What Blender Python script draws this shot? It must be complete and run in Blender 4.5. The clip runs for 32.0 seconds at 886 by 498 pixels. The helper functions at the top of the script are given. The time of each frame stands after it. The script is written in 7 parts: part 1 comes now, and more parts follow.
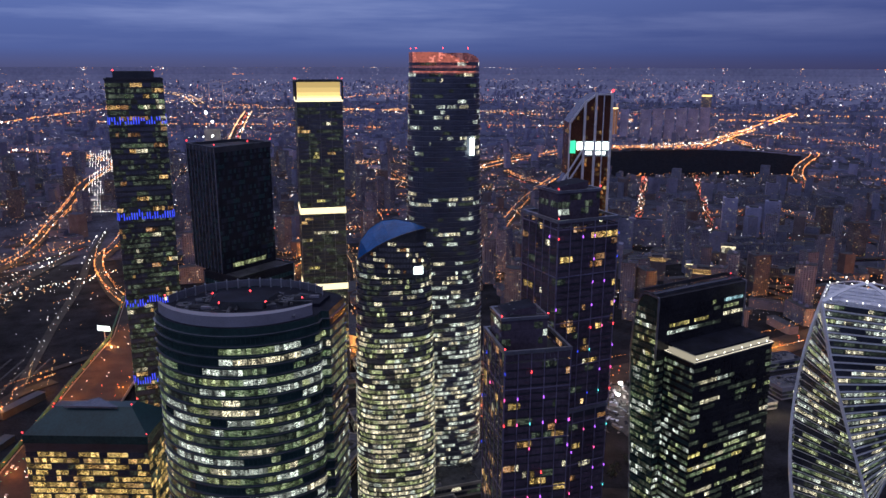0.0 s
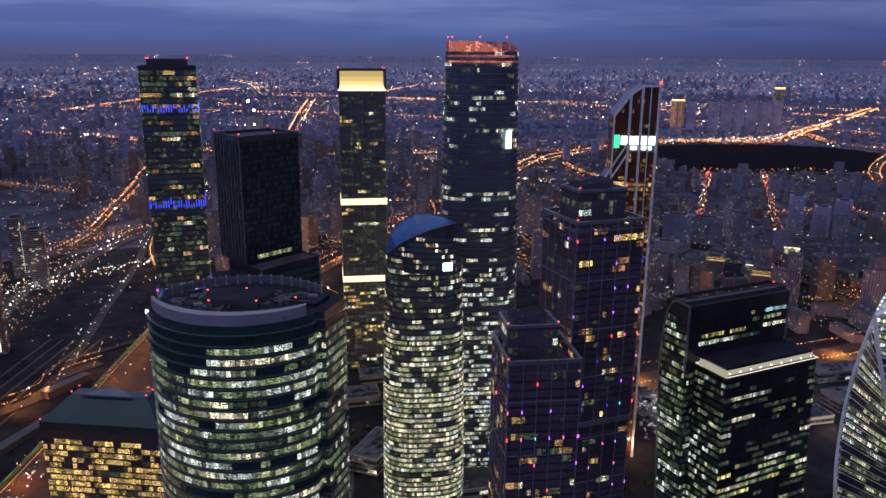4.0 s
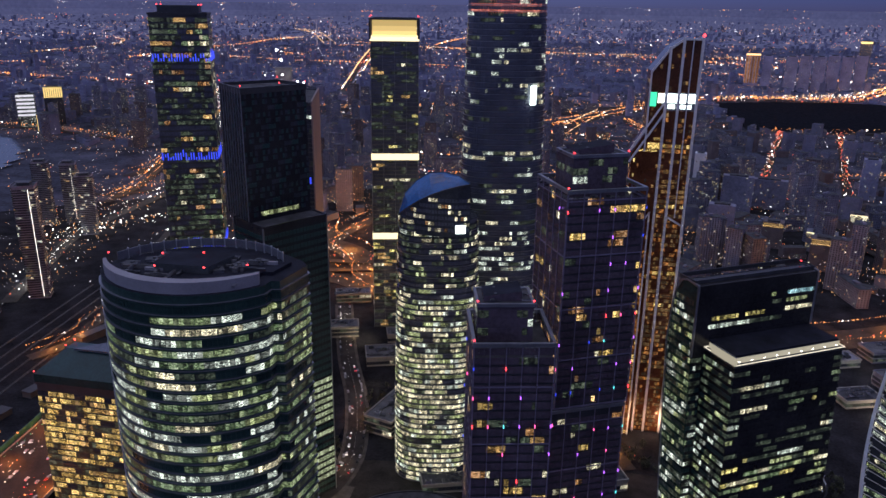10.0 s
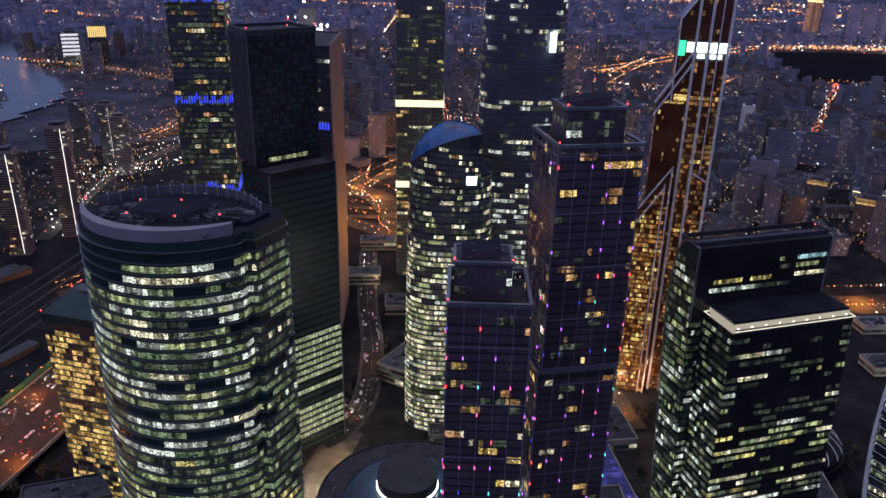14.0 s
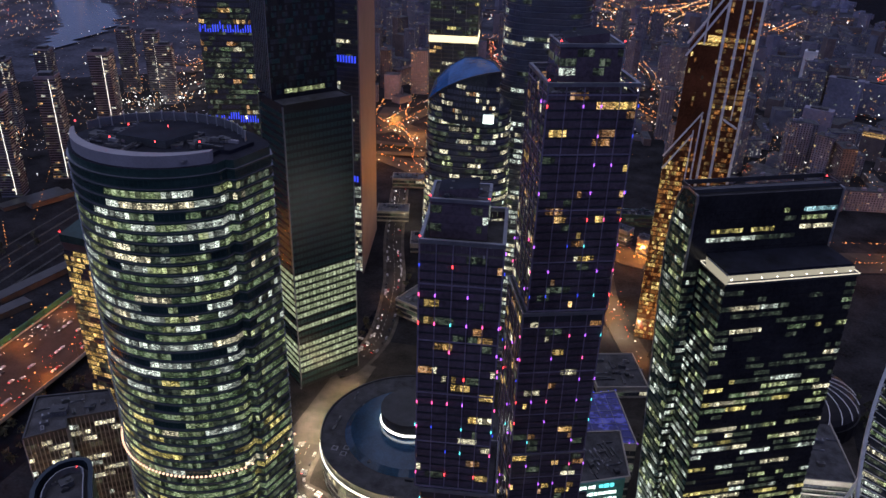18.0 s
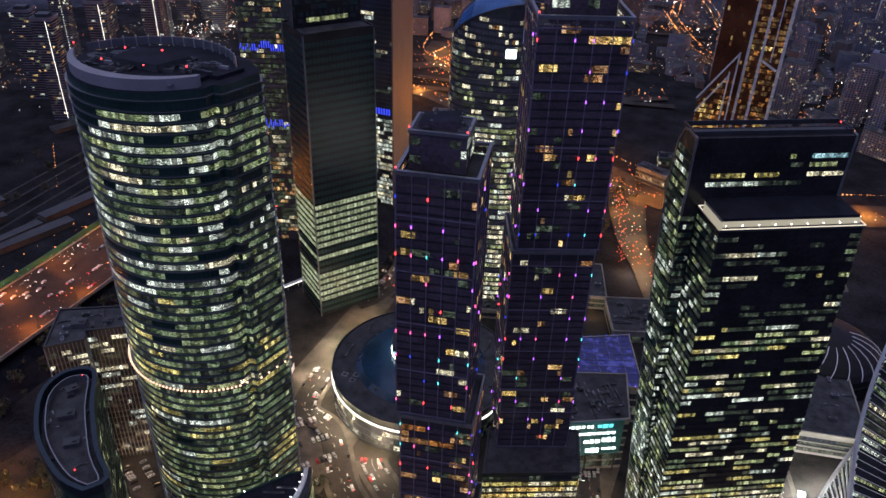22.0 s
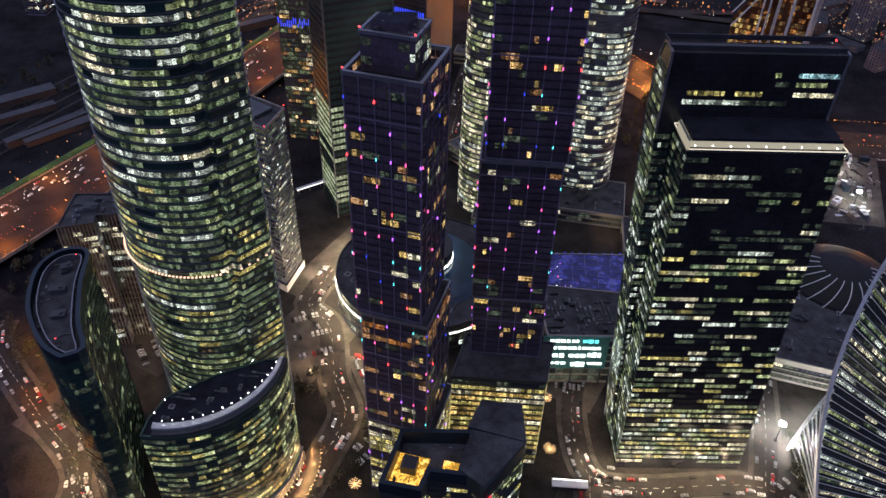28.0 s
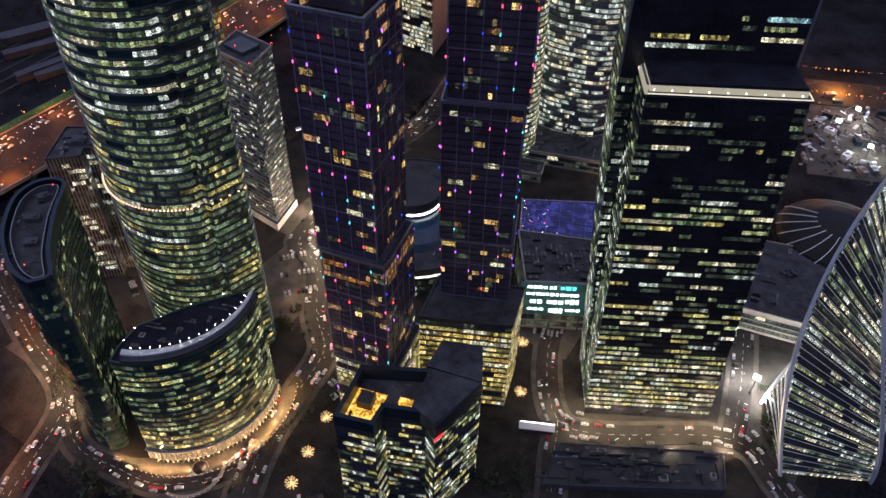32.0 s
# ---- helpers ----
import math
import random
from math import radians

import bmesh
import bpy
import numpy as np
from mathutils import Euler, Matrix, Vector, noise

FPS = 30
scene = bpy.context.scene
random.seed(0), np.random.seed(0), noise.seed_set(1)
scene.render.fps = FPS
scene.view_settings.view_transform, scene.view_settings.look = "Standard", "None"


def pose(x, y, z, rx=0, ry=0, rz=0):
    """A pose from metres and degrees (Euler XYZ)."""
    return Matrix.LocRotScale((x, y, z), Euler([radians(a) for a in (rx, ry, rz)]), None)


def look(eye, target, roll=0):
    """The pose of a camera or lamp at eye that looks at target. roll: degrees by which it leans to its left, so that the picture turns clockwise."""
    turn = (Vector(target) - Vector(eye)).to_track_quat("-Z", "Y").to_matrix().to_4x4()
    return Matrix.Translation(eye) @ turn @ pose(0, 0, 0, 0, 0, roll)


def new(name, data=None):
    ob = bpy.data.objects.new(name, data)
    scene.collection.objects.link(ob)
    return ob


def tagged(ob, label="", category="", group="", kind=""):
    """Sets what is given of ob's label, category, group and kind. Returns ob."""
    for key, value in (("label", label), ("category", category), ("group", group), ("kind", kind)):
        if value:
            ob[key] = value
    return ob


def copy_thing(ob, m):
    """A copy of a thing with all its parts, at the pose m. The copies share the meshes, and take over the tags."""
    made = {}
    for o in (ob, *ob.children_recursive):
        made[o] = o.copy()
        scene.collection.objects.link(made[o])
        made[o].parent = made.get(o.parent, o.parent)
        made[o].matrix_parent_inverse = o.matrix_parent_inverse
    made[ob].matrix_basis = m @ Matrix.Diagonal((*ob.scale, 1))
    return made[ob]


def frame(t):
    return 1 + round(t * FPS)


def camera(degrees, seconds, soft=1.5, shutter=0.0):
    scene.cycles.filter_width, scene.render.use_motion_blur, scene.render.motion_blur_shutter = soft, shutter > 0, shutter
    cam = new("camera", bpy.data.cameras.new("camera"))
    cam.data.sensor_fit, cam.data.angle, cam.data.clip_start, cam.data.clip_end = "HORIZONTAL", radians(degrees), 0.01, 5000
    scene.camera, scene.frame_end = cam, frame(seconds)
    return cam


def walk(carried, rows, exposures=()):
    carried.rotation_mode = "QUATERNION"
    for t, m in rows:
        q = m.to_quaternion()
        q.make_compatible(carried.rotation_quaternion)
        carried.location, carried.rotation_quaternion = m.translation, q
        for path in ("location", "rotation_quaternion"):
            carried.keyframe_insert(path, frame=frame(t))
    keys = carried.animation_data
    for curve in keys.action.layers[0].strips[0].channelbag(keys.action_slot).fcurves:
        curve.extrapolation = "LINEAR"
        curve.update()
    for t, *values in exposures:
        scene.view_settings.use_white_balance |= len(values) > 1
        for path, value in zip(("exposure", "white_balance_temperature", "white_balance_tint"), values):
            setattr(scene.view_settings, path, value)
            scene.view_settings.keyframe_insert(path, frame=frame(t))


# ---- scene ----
# camera: seconds, place, yaw to the left from +y, pitch, roll
PATH = (
    (0, 4.99, -0.96, 364.90, -0.688, -13.820, 0.160),
    (1, 11.17, 4.23, 364.50, 0.730, -13.917, 0.245),
    (2, 17.08, 9.04, 364.71, 1.928, -14.072, 0.323),
    (3, 22.75, 14.17, 364.87, 3.083, -14.318, 0.435),
    (6, 41.42, 29.40, 364.80, 6.137, -15.396, 0.508),
    (7, 47.22, 35.09, 364.92, 6.965, -15.984, 0.638),
    (8, 52.53, 40.64, 364.68, 7.705, -16.632, 0.720),
    (9, 57.69, 45.71, 364.33, 8.460, -17.337, 0.768),
    (10, 63.22, 50.54, 364.24, 9.266, -18.188, 0.819),
    (11, 68.94, 55.03, 364.18, 10.148, -19.112, 0.903),
    (12, 74.17, 59.14, 364.35, 11.014, -20.136, 0.979),
    (13, 79.37, 62.56, 363.98, 11.846, -21.134, 1.195),
    (14, 85.54, 65.40, 364.03, 12.809, -22.219, 1.232),
    (17, 104.84, 72.17, 362.87, 15.848, -25.649, 1.888),
    (18, 111.82, 74.12, 362.53, 17.027, -26.794, 1.905),
    (19, 118.90, 76.03, 362.76, 18.224, -28.022, 1.909),
    (20, 126.00, 78.26, 362.54, 19.486, -29.217, 1.914),
    (21, 133.44, 80.57, 362.18, 20.789, -30.354, 1.952),
    (22, 140.50, 82.46, 362.15, 21.974, -31.557, 1.930),
    (23, 147.47, 84.40, 362.32, 23.092, -32.707, 1.981),
    (24, 154.55, 86.05, 362.09, 24.173, -33.782, 2.061),
    (25, 161.12, 88.21, 361.91, 25.202, -34.856, 2.092),
    (28, 185.31, 98.92, 363.30, 28.572, -38.342, 1.635),
    (29, 193.39, 102.02, 363.30, 29.522, -39.358, 1.590),
    (30, 201.18, 105.40, 362.78, 30.391, -40.293, 1.507),
    (31, 208.83, 109.47, 361.99, 31.234, -41.244, 1.422),
    (32, 216.42, 114.42, 362.32, 32.134, -42.345, 1.138),
)
cam = camera(60.612, 32.0)
rows = []
for t, x, y, z, yaw, pitch, roll in PATH:
    ya, pi = radians(yaw), radians(pitch)
    ahead = Vector((-math.sin(ya) * math.cos(pi), math.cos(ya) * math.cos(pi), math.sin(pi)))
    rows.append((t, look((x, y, z), Vector((x, y, z)) + ahead * 100, roll)))
walk(cam, rows, ((0, 0.08), (32, 0.08)))

# ---- sky and light ----
world = bpy.data.worlds.new("dusk")
scene.world = world
world.use_nodes = True
wt = world.node_tree
wt.nodes.clear()


def node(tree, kind, **values):
    n = tree.nodes.new(kind)
    for key, value in values.items():
        n.inputs[key.replace("_", " ")].default_value = value
    return n


def ramp(tree, stops, fac):
    n = tree.nodes.new("ShaderNodeValToRGB")
    el = n.color_ramp.elements
    while len(el) < len(stops):
        el.new(0.5)
    for e, (at, c) in zip(el, stops):
        e.position, e.color = at, (*c, 1) if len(c) == 3 else c
    tree.links.new(fac, n.inputs[0])
    return n.outputs[0]


def calc(tree, op, a, b=0.0, clamp=False):
    n = tree.nodes.new("ShaderNodeMath")
    n.operation, n.use_clamp = op, clamp
    for i, v in enumerate((a, b)):
        if isinstance(v, (int, float)):
            n.inputs[i].default_value = v
        else:
            tree.links.new(v, n.inputs[i])
    return n.outputs[0]


def blend(tree, fac, a, b, how="MIX"):
    n = tree.nodes.new("ShaderNodeMix")
    n.data_type, n.blend_type = "RGBA", how
    for i, v in ((0, fac), (6, a), (7, b)):
        if isinstance(v, (int, float)):
            n.inputs[i].default_value = v
        elif isinstance(v, tuple):
            n.inputs[i].default_value = (*v, 1)
        else:
            tree.links.new(v, n.inputs[i])
    return n.outputs[2]


def sky():
    co = wt.nodes.new("ShaderNodeTexCoord")
    sep = wt.nodes.new("ShaderNodeSeparateXYZ")
    wt.links.new(co.outputs["Generated"], sep.inputs[0])
    up = calc(wt, "MULTIPLY_ADD", sep.outputs[2], 0.5)
    up.node.inputs[2].default_value = 0.5
    base = ramp(wt, ((0.0, (0.02, 0.02, 0.03)), (0.492, (0.05, 0.05, 0.11)), (0.499, (0.055, 0.062, 0.15)),
                     (0.508, (0.052, 0.076, 0.215)), (0.55, (0.085, 0.127, 0.32)), (0.66, (0.12, 0.15, 0.33)), (1.0, (0.58, 0.56, 0.66))), up)
    # long flat streaks of cloud
    sc = wt.nodes.new("ShaderNodeMapping")
    sc.inputs["Scale"].default_value = (2.2, 2.2, 26.0)
    wt.links.new(co.outputs["Generated"], sc.inputs[0])
    no = node(wt, "ShaderNodeTexNoise", Scale=1.6, Detail=6.0, Roughness=0.55)
    wt.links.new(sc.outputs[0], no.inputs[0])
    cl = ramp(wt, ((0.42, (0, 0, 0)), (0.72, (1, 1, 1))), no.outputs[0])
    fade = ramp(wt, ((0.505, (0, 0, 0)), (0.53, (1, 1, 1))), up)
    both = blend(wt, 1.0, cl, fade, "MULTIPLY")
    out = blend(wt, both, base, (0.15, 0.19, 0.38))
    # the afterglow is on the west side
    side = calc(wt, "MULTIPLY_ADD", sep.outputs[0], 0.5)
    side.node.inputs[2].default_value = 0.5
    west = ramp(wt, ((0.25, (1, 1, 1)), (0.5, (0.95, 0.95, 0.95)), (0.62, (0.78, 0.76, 0.80)), (0.75, (0.6, 0.57, 0.64)), (1.0, (0.5, 0.48, 0.55))), side)
    out = blend(wt, 1.0, out, west, "MULTIPLY")
    bg = wt.nodes.new("ShaderNodeBackground")
    bg.inputs[1].default_value = 1.42
    wt.links.new(out, bg.inputs[0])
    o = wt.nodes.new("ShaderNodeOutputWorld")
    wt.links.new(bg.outputs[0], o.inputs[0])


sky()

# ---- materials ----
MATS = {}


def material(name, color, rough=0.6, metal=0.0, vary=0.25, scale=0.15, bump=0.0, spec=0.5, fine=0.0, emit=None, power=0.0):
    """A surface with broad stains and fine grain, in world scale."""
    m = bpy.data.materials.new(name)
    m.use_nodes = True
    t = m.node_tree
    b = t.nodes["Principled BSDF"]
    b.inputs["Roughness"].default_value = rough
    b.inputs["Metallic"].default_value = metal
    b.inputs["Specular IOR Level"].default_value = spec
    geo = t.nodes.new("ShaderNodeNewGeometry")
    broad = node(t, "ShaderNodeTexNoise", Scale=scale, Detail=5.0, Roughness=0.6)
    t.links.new(geo.outputs["Position"], broad.inputs[0])
    grain = node(t, "ShaderNodeTexNoise", Scale=scale * 14, Detail=3.0)
    t.links.new(geo.outputs["Position"], grain.inputs[0])
    f = calc(t, "ADD", calc(t, "MULTIPLY", broad.outputs[0], 0.65), calc(t, "MULTIPLY", grain.outputs[0], 0.35))
    lo, hi = [tuple(min(1, c * k) for c in color) for k in (1 - vary * 1.6, 1 + vary * 1.6)]
    t.links.new(ramp(t, ((0.3, lo), (0.7, hi)), f), b.inputs["Base Color"])
    r2 = calc(t, "MULTIPLY_ADD", grain.outputs[0], 0.25 * rough)
    r2.node.inputs[2].default_value = rough * 0.87
    t.links.new(r2, b.inputs["Roughness"])
    if bump:
        bp = node(t, "ShaderNodeBump", Strength=bump, Distance=0.05)
        t.links.new(grain.outputs[0], bp.inputs["Height"])
        t.links.new(bp.outputs[0], b.inputs["Normal"])
    if emit:
        b.inputs["Emission Color"].default_value = (*emit, 1)
        b.inputs["Emission Strength"].default_value = power
    MATS[name] = m
    return m


def glass(name, color, rough=0.2, spec=0.5, wave=0.004):
    """Dark coated facade glass, each pane a little uneven and tilted on its own."""
    m = material(name, color, rough, 0.0, 0.35, 0.05, 0.0, spec)
    t = m.node_tree
    b = t.nodes["Principled BSDF"]
    geo = t.nodes.new("ShaderNodeNewGeometry")
    n = node(t, "ShaderNodeTexNoise", Scale=0.12, Detail=1.0)
    t.links.new(geo.outputs["Position"], n.inputs[0])
    sp = calc(t, "ADD", n.outputs[0], calc(t, "MULTIPLY", geo.outputs["Random Per Island"], 0.4))
    bp = node(t, "ShaderNodeBump", Strength=0.25, Distance=wave * 60)
    t.links.new(n.outputs[0], bp.inputs["Height"])
    t.links.new(bp.outputs[0], b.inputs["Normal"])
    return m


def lit(name, color, power, scale=1.15, pale=0.5, spread=1.6, dark=0.02):
    """A window behind which the lamps are on: rows of ceiling lights, partitions, blinds and furniture break the glow up, pane by pane."""
    m = bpy.data.materials.new(name)
    m.use_nodes = True
    t = m.node_tree
    b = t.nodes["Principled BSDF"]
    b.inputs["Base Color"].default_value = (0.03, 0.03, 0.03, 1)
    b.inputs["Roughness"].default_value = 0.4
    b.inputs["Specular IOR Level"].default_value = 0.25
    geo = t.nodes.new("ShaderNodeNewGeometry")
    info = t.nodes.new("ShaderNodeObjectInfo")
    r = calc(t, "FRACT", calc(t, "ADD", geo.outputs["Random Per Island"], info.outputs["Random"]))
    r2 = calc(t, "FRACT", calc(t, "MULTIPLY", r, 17.31))
    mp = t.nodes.new("ShaderNodeMapping")
    mp.inputs["Scale"].default_value = (1, 1, 1.7)
    own = t.nodes.new("ShaderNodeVectorMath")
    own.operation = "ADD"
    t.links.new(geo.outputs["Position"], own.inputs[0])
    t.links.new(calc(t, "MULTIPLY", r, 60.0), own.inputs[1])
    t.links.new(own.outputs[0], mp.inputs[0])
    room = node(t, "ShaderNodeTexNoise", Scale=scale * 0.8, Detail=1.0, Roughness=0.5)
    desk = node(t, "ShaderNodeTexNoise", Scale=scale * 3.0, Detail=2.5, Roughness=0.7)
    for n in (room, desk):
        t.links.new(mp.outputs[0], n.inputs[0])
    v = calc(t, "ADD", calc(t, "MULTIPLY", room.outputs[0], 0.4), calc(t, "MULTIPLY", desk.outputs[0], 0.6))
    v = calc(t, "ADD", v, calc(t, "MULTIPLY", calc(t, "SUBTRACT", r2, 0.5), 0.10))
    mid = tuple(c * 0.22 for c in color)
    high = tuple(c + (k - c) * pale for c, k in zip(color, (1.0, 0.97, 0.85)))
    col = ramp(t, ((0.44, tuple(c * dark for c in color)), (0.50, mid), (0.545, color), (0.60, high)), v)
    t.links.new(col, b.inputs["Emission Color"])
    one = calc(t, "MULTIPLY_ADD", r, spread)
    one.node.inputs[2].default_value = 1 - spread / 2
    t.links.new(calc(t, "MULTIPLY", one, power * 1.19), b.inputs["Emission Strength"])
    m.cycles.emission_sampling = "NONE"
    MATS[name] = m
    return m


def glow(name, color, power, sample=False):
    m = bpy.data.materials.new(name)
    m.use_nodes = True
    b = m.node_tree.nodes["Principled BSDF"]
    b.inputs["Base Color"].default_value = (0.1, 0.1, 0.1, 1)
    b.inputs["Emission Color"].default_value = (*color, 1)
    b.inputs["Emission Strength"].default_value = power
    if not sample:
        m.cycles.emission_sampling = "NONE"
    MATS[name] = m
    return m


GLASS = glass("dark_glass", (0.040, 0.046, 0.062))
GREEN = glass("green_glass", (0.022, 0.048, 0.046))
BLUEG = glass("violet_glass", (0.082, 0.066, 0.088), 0.22, 0.3)
BLACKG = glass("black_glass", (0.022, 0.022, 0.027), 0.25, 0.3)
COPPER = glass("copper_glass", (0.095, 0.034, 0.018), 0.15, 0.45)
SKYG = glass("blue_grey_glass", (0.075, 0.082, 0.115), 0.25, 0.5)
BLUEROOF = glass("blue_roof_glass", (0.010, 0.085, 0.27), 0.25, 0.2)
HALLROOF = glass("hall_roof_glass", (0.015, 0.045, 0.09), 0.15, 0.5)
MATTE = glass("dull_green_glass", (0.012, 0.042, 0.046), 0.3, 0.4)
SPAN = material("spandrel_metal", (0.09, 0.10, 0.11), 0.4, 0.4, 0.3, 0.08)
SPANG = material("green_spandrel", (0.035, 0.075, 0.07), 0.35, 0.3, 0.3, 0.08)
FIN = material("fin_metal", (0.22, 0.23, 0.27), 0.35, 0.6, 0.2, 0.2)
DARK = material("dark_metal", (0.045, 0.048, 0.058), 0.5, 0.3, 0.3, 0.1)
WHITE = material("white_metal", (0.72, 0.74, 0.78), 0.4, 0.2, 0.12, 0.2)
STEEL = material("steel_frame", (0.66, 0.64, 0.68), 0.5, 0.15, 0.15, 0.2)
PARAPET = material("parapet_grey", (0.24, 0.24, 0.28), 0.6, 0.1, 0.15, 0.1)
ROOF = material("roof_bitumen", (0.06, 0.062, 0.072), 0.85, 0.0, 0.5, 0.12, 0.3, 0.2)
DEEPROOF = material("dark_blue_roof", (0.014, 0.016, 0.027), 0.8, 0.0, 0.5, 0.12, 0.3, 0.15)
ROOFL = material("roof_gravel", (0.11, 0.11, 0.12), 0.9, 0.0, 0.35, 0.12, 0.4)
ASPHALT = material("asphalt", (0.050, 0.046, 0.043), 0.85, 0.0, 0.35, 0.05, 0.3, 0.08)
PAVE = material("pavement_stone", (0.095, 0.086, 0.078), 0.85, 0.0, 0.4, 0.1, 0.3, 0.1)
SOIL = material("city_ground", (0.021, 0.021, 0.025), 0.95, 0.0, 0.6, 0.03, 0.3, 0.05)
# far walls and land carry haze in their base colours, paler and bluer
FARWALL = material("far_panel_wall_hazed", (0.165, 0.17, 0.245), 0.9, 0.0, 0.3, 0.02)
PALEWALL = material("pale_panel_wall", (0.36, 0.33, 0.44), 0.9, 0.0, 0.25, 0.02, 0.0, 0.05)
FARLAND = material("far_roofs_and_trees_hazed", (0.056, 0.060, 0.086), 0.95, 0.0, 0.6, 0.012, 0.0, 0.1)
FARSIDE = material("far_wall_painted_haze", (0.24, 0.25, 0.37), 0.9, 0.0, 0.25, 0.02, 0.0, 0.05)
FARTHER = material("farther_roofs_and_trees_hazed", (0.10, 0.11, 0.18), 0.95, 0.0, 0.5, 0.008, 0.0, 0.1)
PLAZA = material("worn_dark_asphalt", (0.030, 0.027, 0.025), 0.85, 0.0, 0.6, 0.06, 0.3, 0.2)
DOME = material("dome_black_panel", (0.012, 0.012, 0.015), 0.45, 0.0, 0.3, 0.1, 0.0, 0.2)
MOTOR = material("motorway_asphalt", (0.040, 0.034, 0.030), 0.8, 0.0, 0.35, 0.05, 0.3, 0.2)
CONC = material("concrete", (0.30, 0.28, 0.26), 0.85, 0.0, 0.25, 0.06, 0.3)
PEACH = material("peach_panel", (0.22, 0.155, 0.145), 0.6, 0.0, 0.15, 0.03)
PLASTER = material("plaster", (0.145, 0.15, 0.205), 0.9, 0.0, 0.25, 0.05)
BRICKY = material("ochre_brick", (0.13, 0.105, 0.11), 0.9, 0.0, 0.3, 0.05)
WATER = material("river_water", (0.055, 0.075, 0.115), 0.25, 0.0, 0.2, 0.01, 0.25, 0.8)
LEAF = material("bare_shrub", (0.045, 0.05, 0.03), 0.9, 0.0, 0.5, 0.3, 0.4)
GRASS = material("grass_turf", (0.010, 0.011, 0.016), 0.95, 0.0, 0.5, 0.1, 0.4, 0.02)
LINE = material("road_paint", (0.7, 0.7, 0.66), 0.7, 0.0, 0.2, 0.5)
CARS = [material("car_paint_" + n, c, 0.3, 0.3, 0.05, 0.5) for n, c in
        (("white", (0.7, 0.7, 0.7)), ("black", (0.02, 0.02, 0.022)), ("silver", (0.4, 0.41, 0.43)), ("red", (0.35, 0.03, 0.03)))]

L_GREEN = lit("office_light_green", (0.55, 0.66, 0.26), 0.66)
L_MOSS = lit("office_light_moss", (0.40, 0.56, 0.24), 0.5)
L_OLIVE = lit("office_light_olive", (0.28, 0.46, 0.20), 0.38)
L_WHITE = lit("office_light_white", (0.72, 0.84, 0.74), 0.85)
L_WARM = lit("window_light_warm", (1.0, 0.58, 0.17), 0.75, 1.15, 0.3)
L_YELL = lit("window_light_yellow", (0.88, 0.74, 0.20), 0.78, 1.15, 0.3)
L_CYAN = lit("window_light_cyan", (0.32, 0.72, 0.85), 0.65)
L_DIM = lit("window_light_dim", (0.26, 0.38, 0.24), 0.14, 0.62, 0.3)
L_AMBER = lit("window_light_amber", (1.0, 0.45, 0.12), 0.42)
L_COPPER = lit("copper_window_light", (0.9, 0.32, 0.05), 0.4, 0.7, 0.1)
# dim gold panes: window light plus gold reflections painted in as glow
L_BRONZE = lit("bronze_light_and_sheen", (0.72, 0.36, 0.08), 0.22, 0.6, 0.2, 1.6, 0.1)
L_CREAM = lit("window_light_cream", (0.92, 0.84, 0.55), 0.95)
G_CREAM = glow("cream_strip", (1.0, 0.85, 0.5), 1.5)
G_GOLDS = [glow("gold_crown_%s" % n, (1.0, 0.70, 0.24), p) for n, p in (("low", 1.9), ("mid", 1.1), ("high", 0.75), ("top", 0.55))]
G_WHITE = glow("white_lamp", (1.0, 0.97, 0.9), 6.0)
G_ORANGE = glow("sodium_lamp", (1.0, 0.34, 0.08), 2.6)
G_RED = glow("red_beacon", (1.0, 0.05, 0.06), 4.0)
G_BLUE = glow("blue_led", (0.035, 0.07, 1.0), 1.1)
G_VIOLET = glow("violet_led", (0.45, 0.12, 1.0), 2.5)
G_PINK = glow("pink_led", (1.0, 0.10, 0.35), 2.5)
G_CYAN = glow("cyan_led", (0.1, 0.75, 0.8), 2.0)
G_TEAL = glow("teal_led", (0.05, 0.9, 0.45), 1.2)
G_REDLED = glow("red_led", (1.0, 0.04, 0.05), 1.1)
G_SIGN = glow("white_sign", (0.85, 1.0, 0.95), 3.2)
G_CROWNS = [lit("coral_crown", (1.0, 0.27, 0.20), 0.75, 0.12, 0.1, 0.3, 0.5), lit("dim_crown", (0.5, 0.16, 0.2), 0.3, 0.12, 0.1, 0.3, 0.5)]
L_OFFICE = lit("even_office_light", (0.66, 0.80, 0.46), 0.6, 0.7, 0.5, 0.5, 0.35)
L_GOLD = lit("golden_window_light", (1.0, 0.66, 0.17), 0.85, 1.15, 0.25)
G_AMB = glow("amber_uplight", (1.0, 0.6, 0.25), 2.5)
STONE = material("brown_stone", (0.10, 0.085, 0.072), 0.8, 0.0, 0.2, 0.1)
BLUERIM = material("blue_rim_metal", (0.020, 0.036, 0.056), 0.4, 0.5, 0.2, 0.1)
ROOFRIM = material("rim_metal", (0.5, 0.52, 0.56), 0.35, 0.6, 0.15, 0.3)
VIOLETROOF = lit("violet_lit_roof_glass", (0.05, 0.06, 0.50), 0.38, 0.10, 0.05, 0.2, 0.35)
G_FLOOD = glow("floodlight_white", (1.0, 1.0, 1.0), 30.0)
BALLAST = material("dark_ballast", (0.03, 0.03, 0.03), 0.95, 0.0, 0.4, 0.3, 0.4)
G_BANDL = glow("band_lamp", (1.0, 0.62, 0.42), 1.7)
G_ROOFL = glow("roof_lamp_white", (1.0, 0.97, 0.92), 22.0, True)
G_FOOT = glow("foot_lamp_warm", (1.0, 0.62, 0.28), 14.0, True)
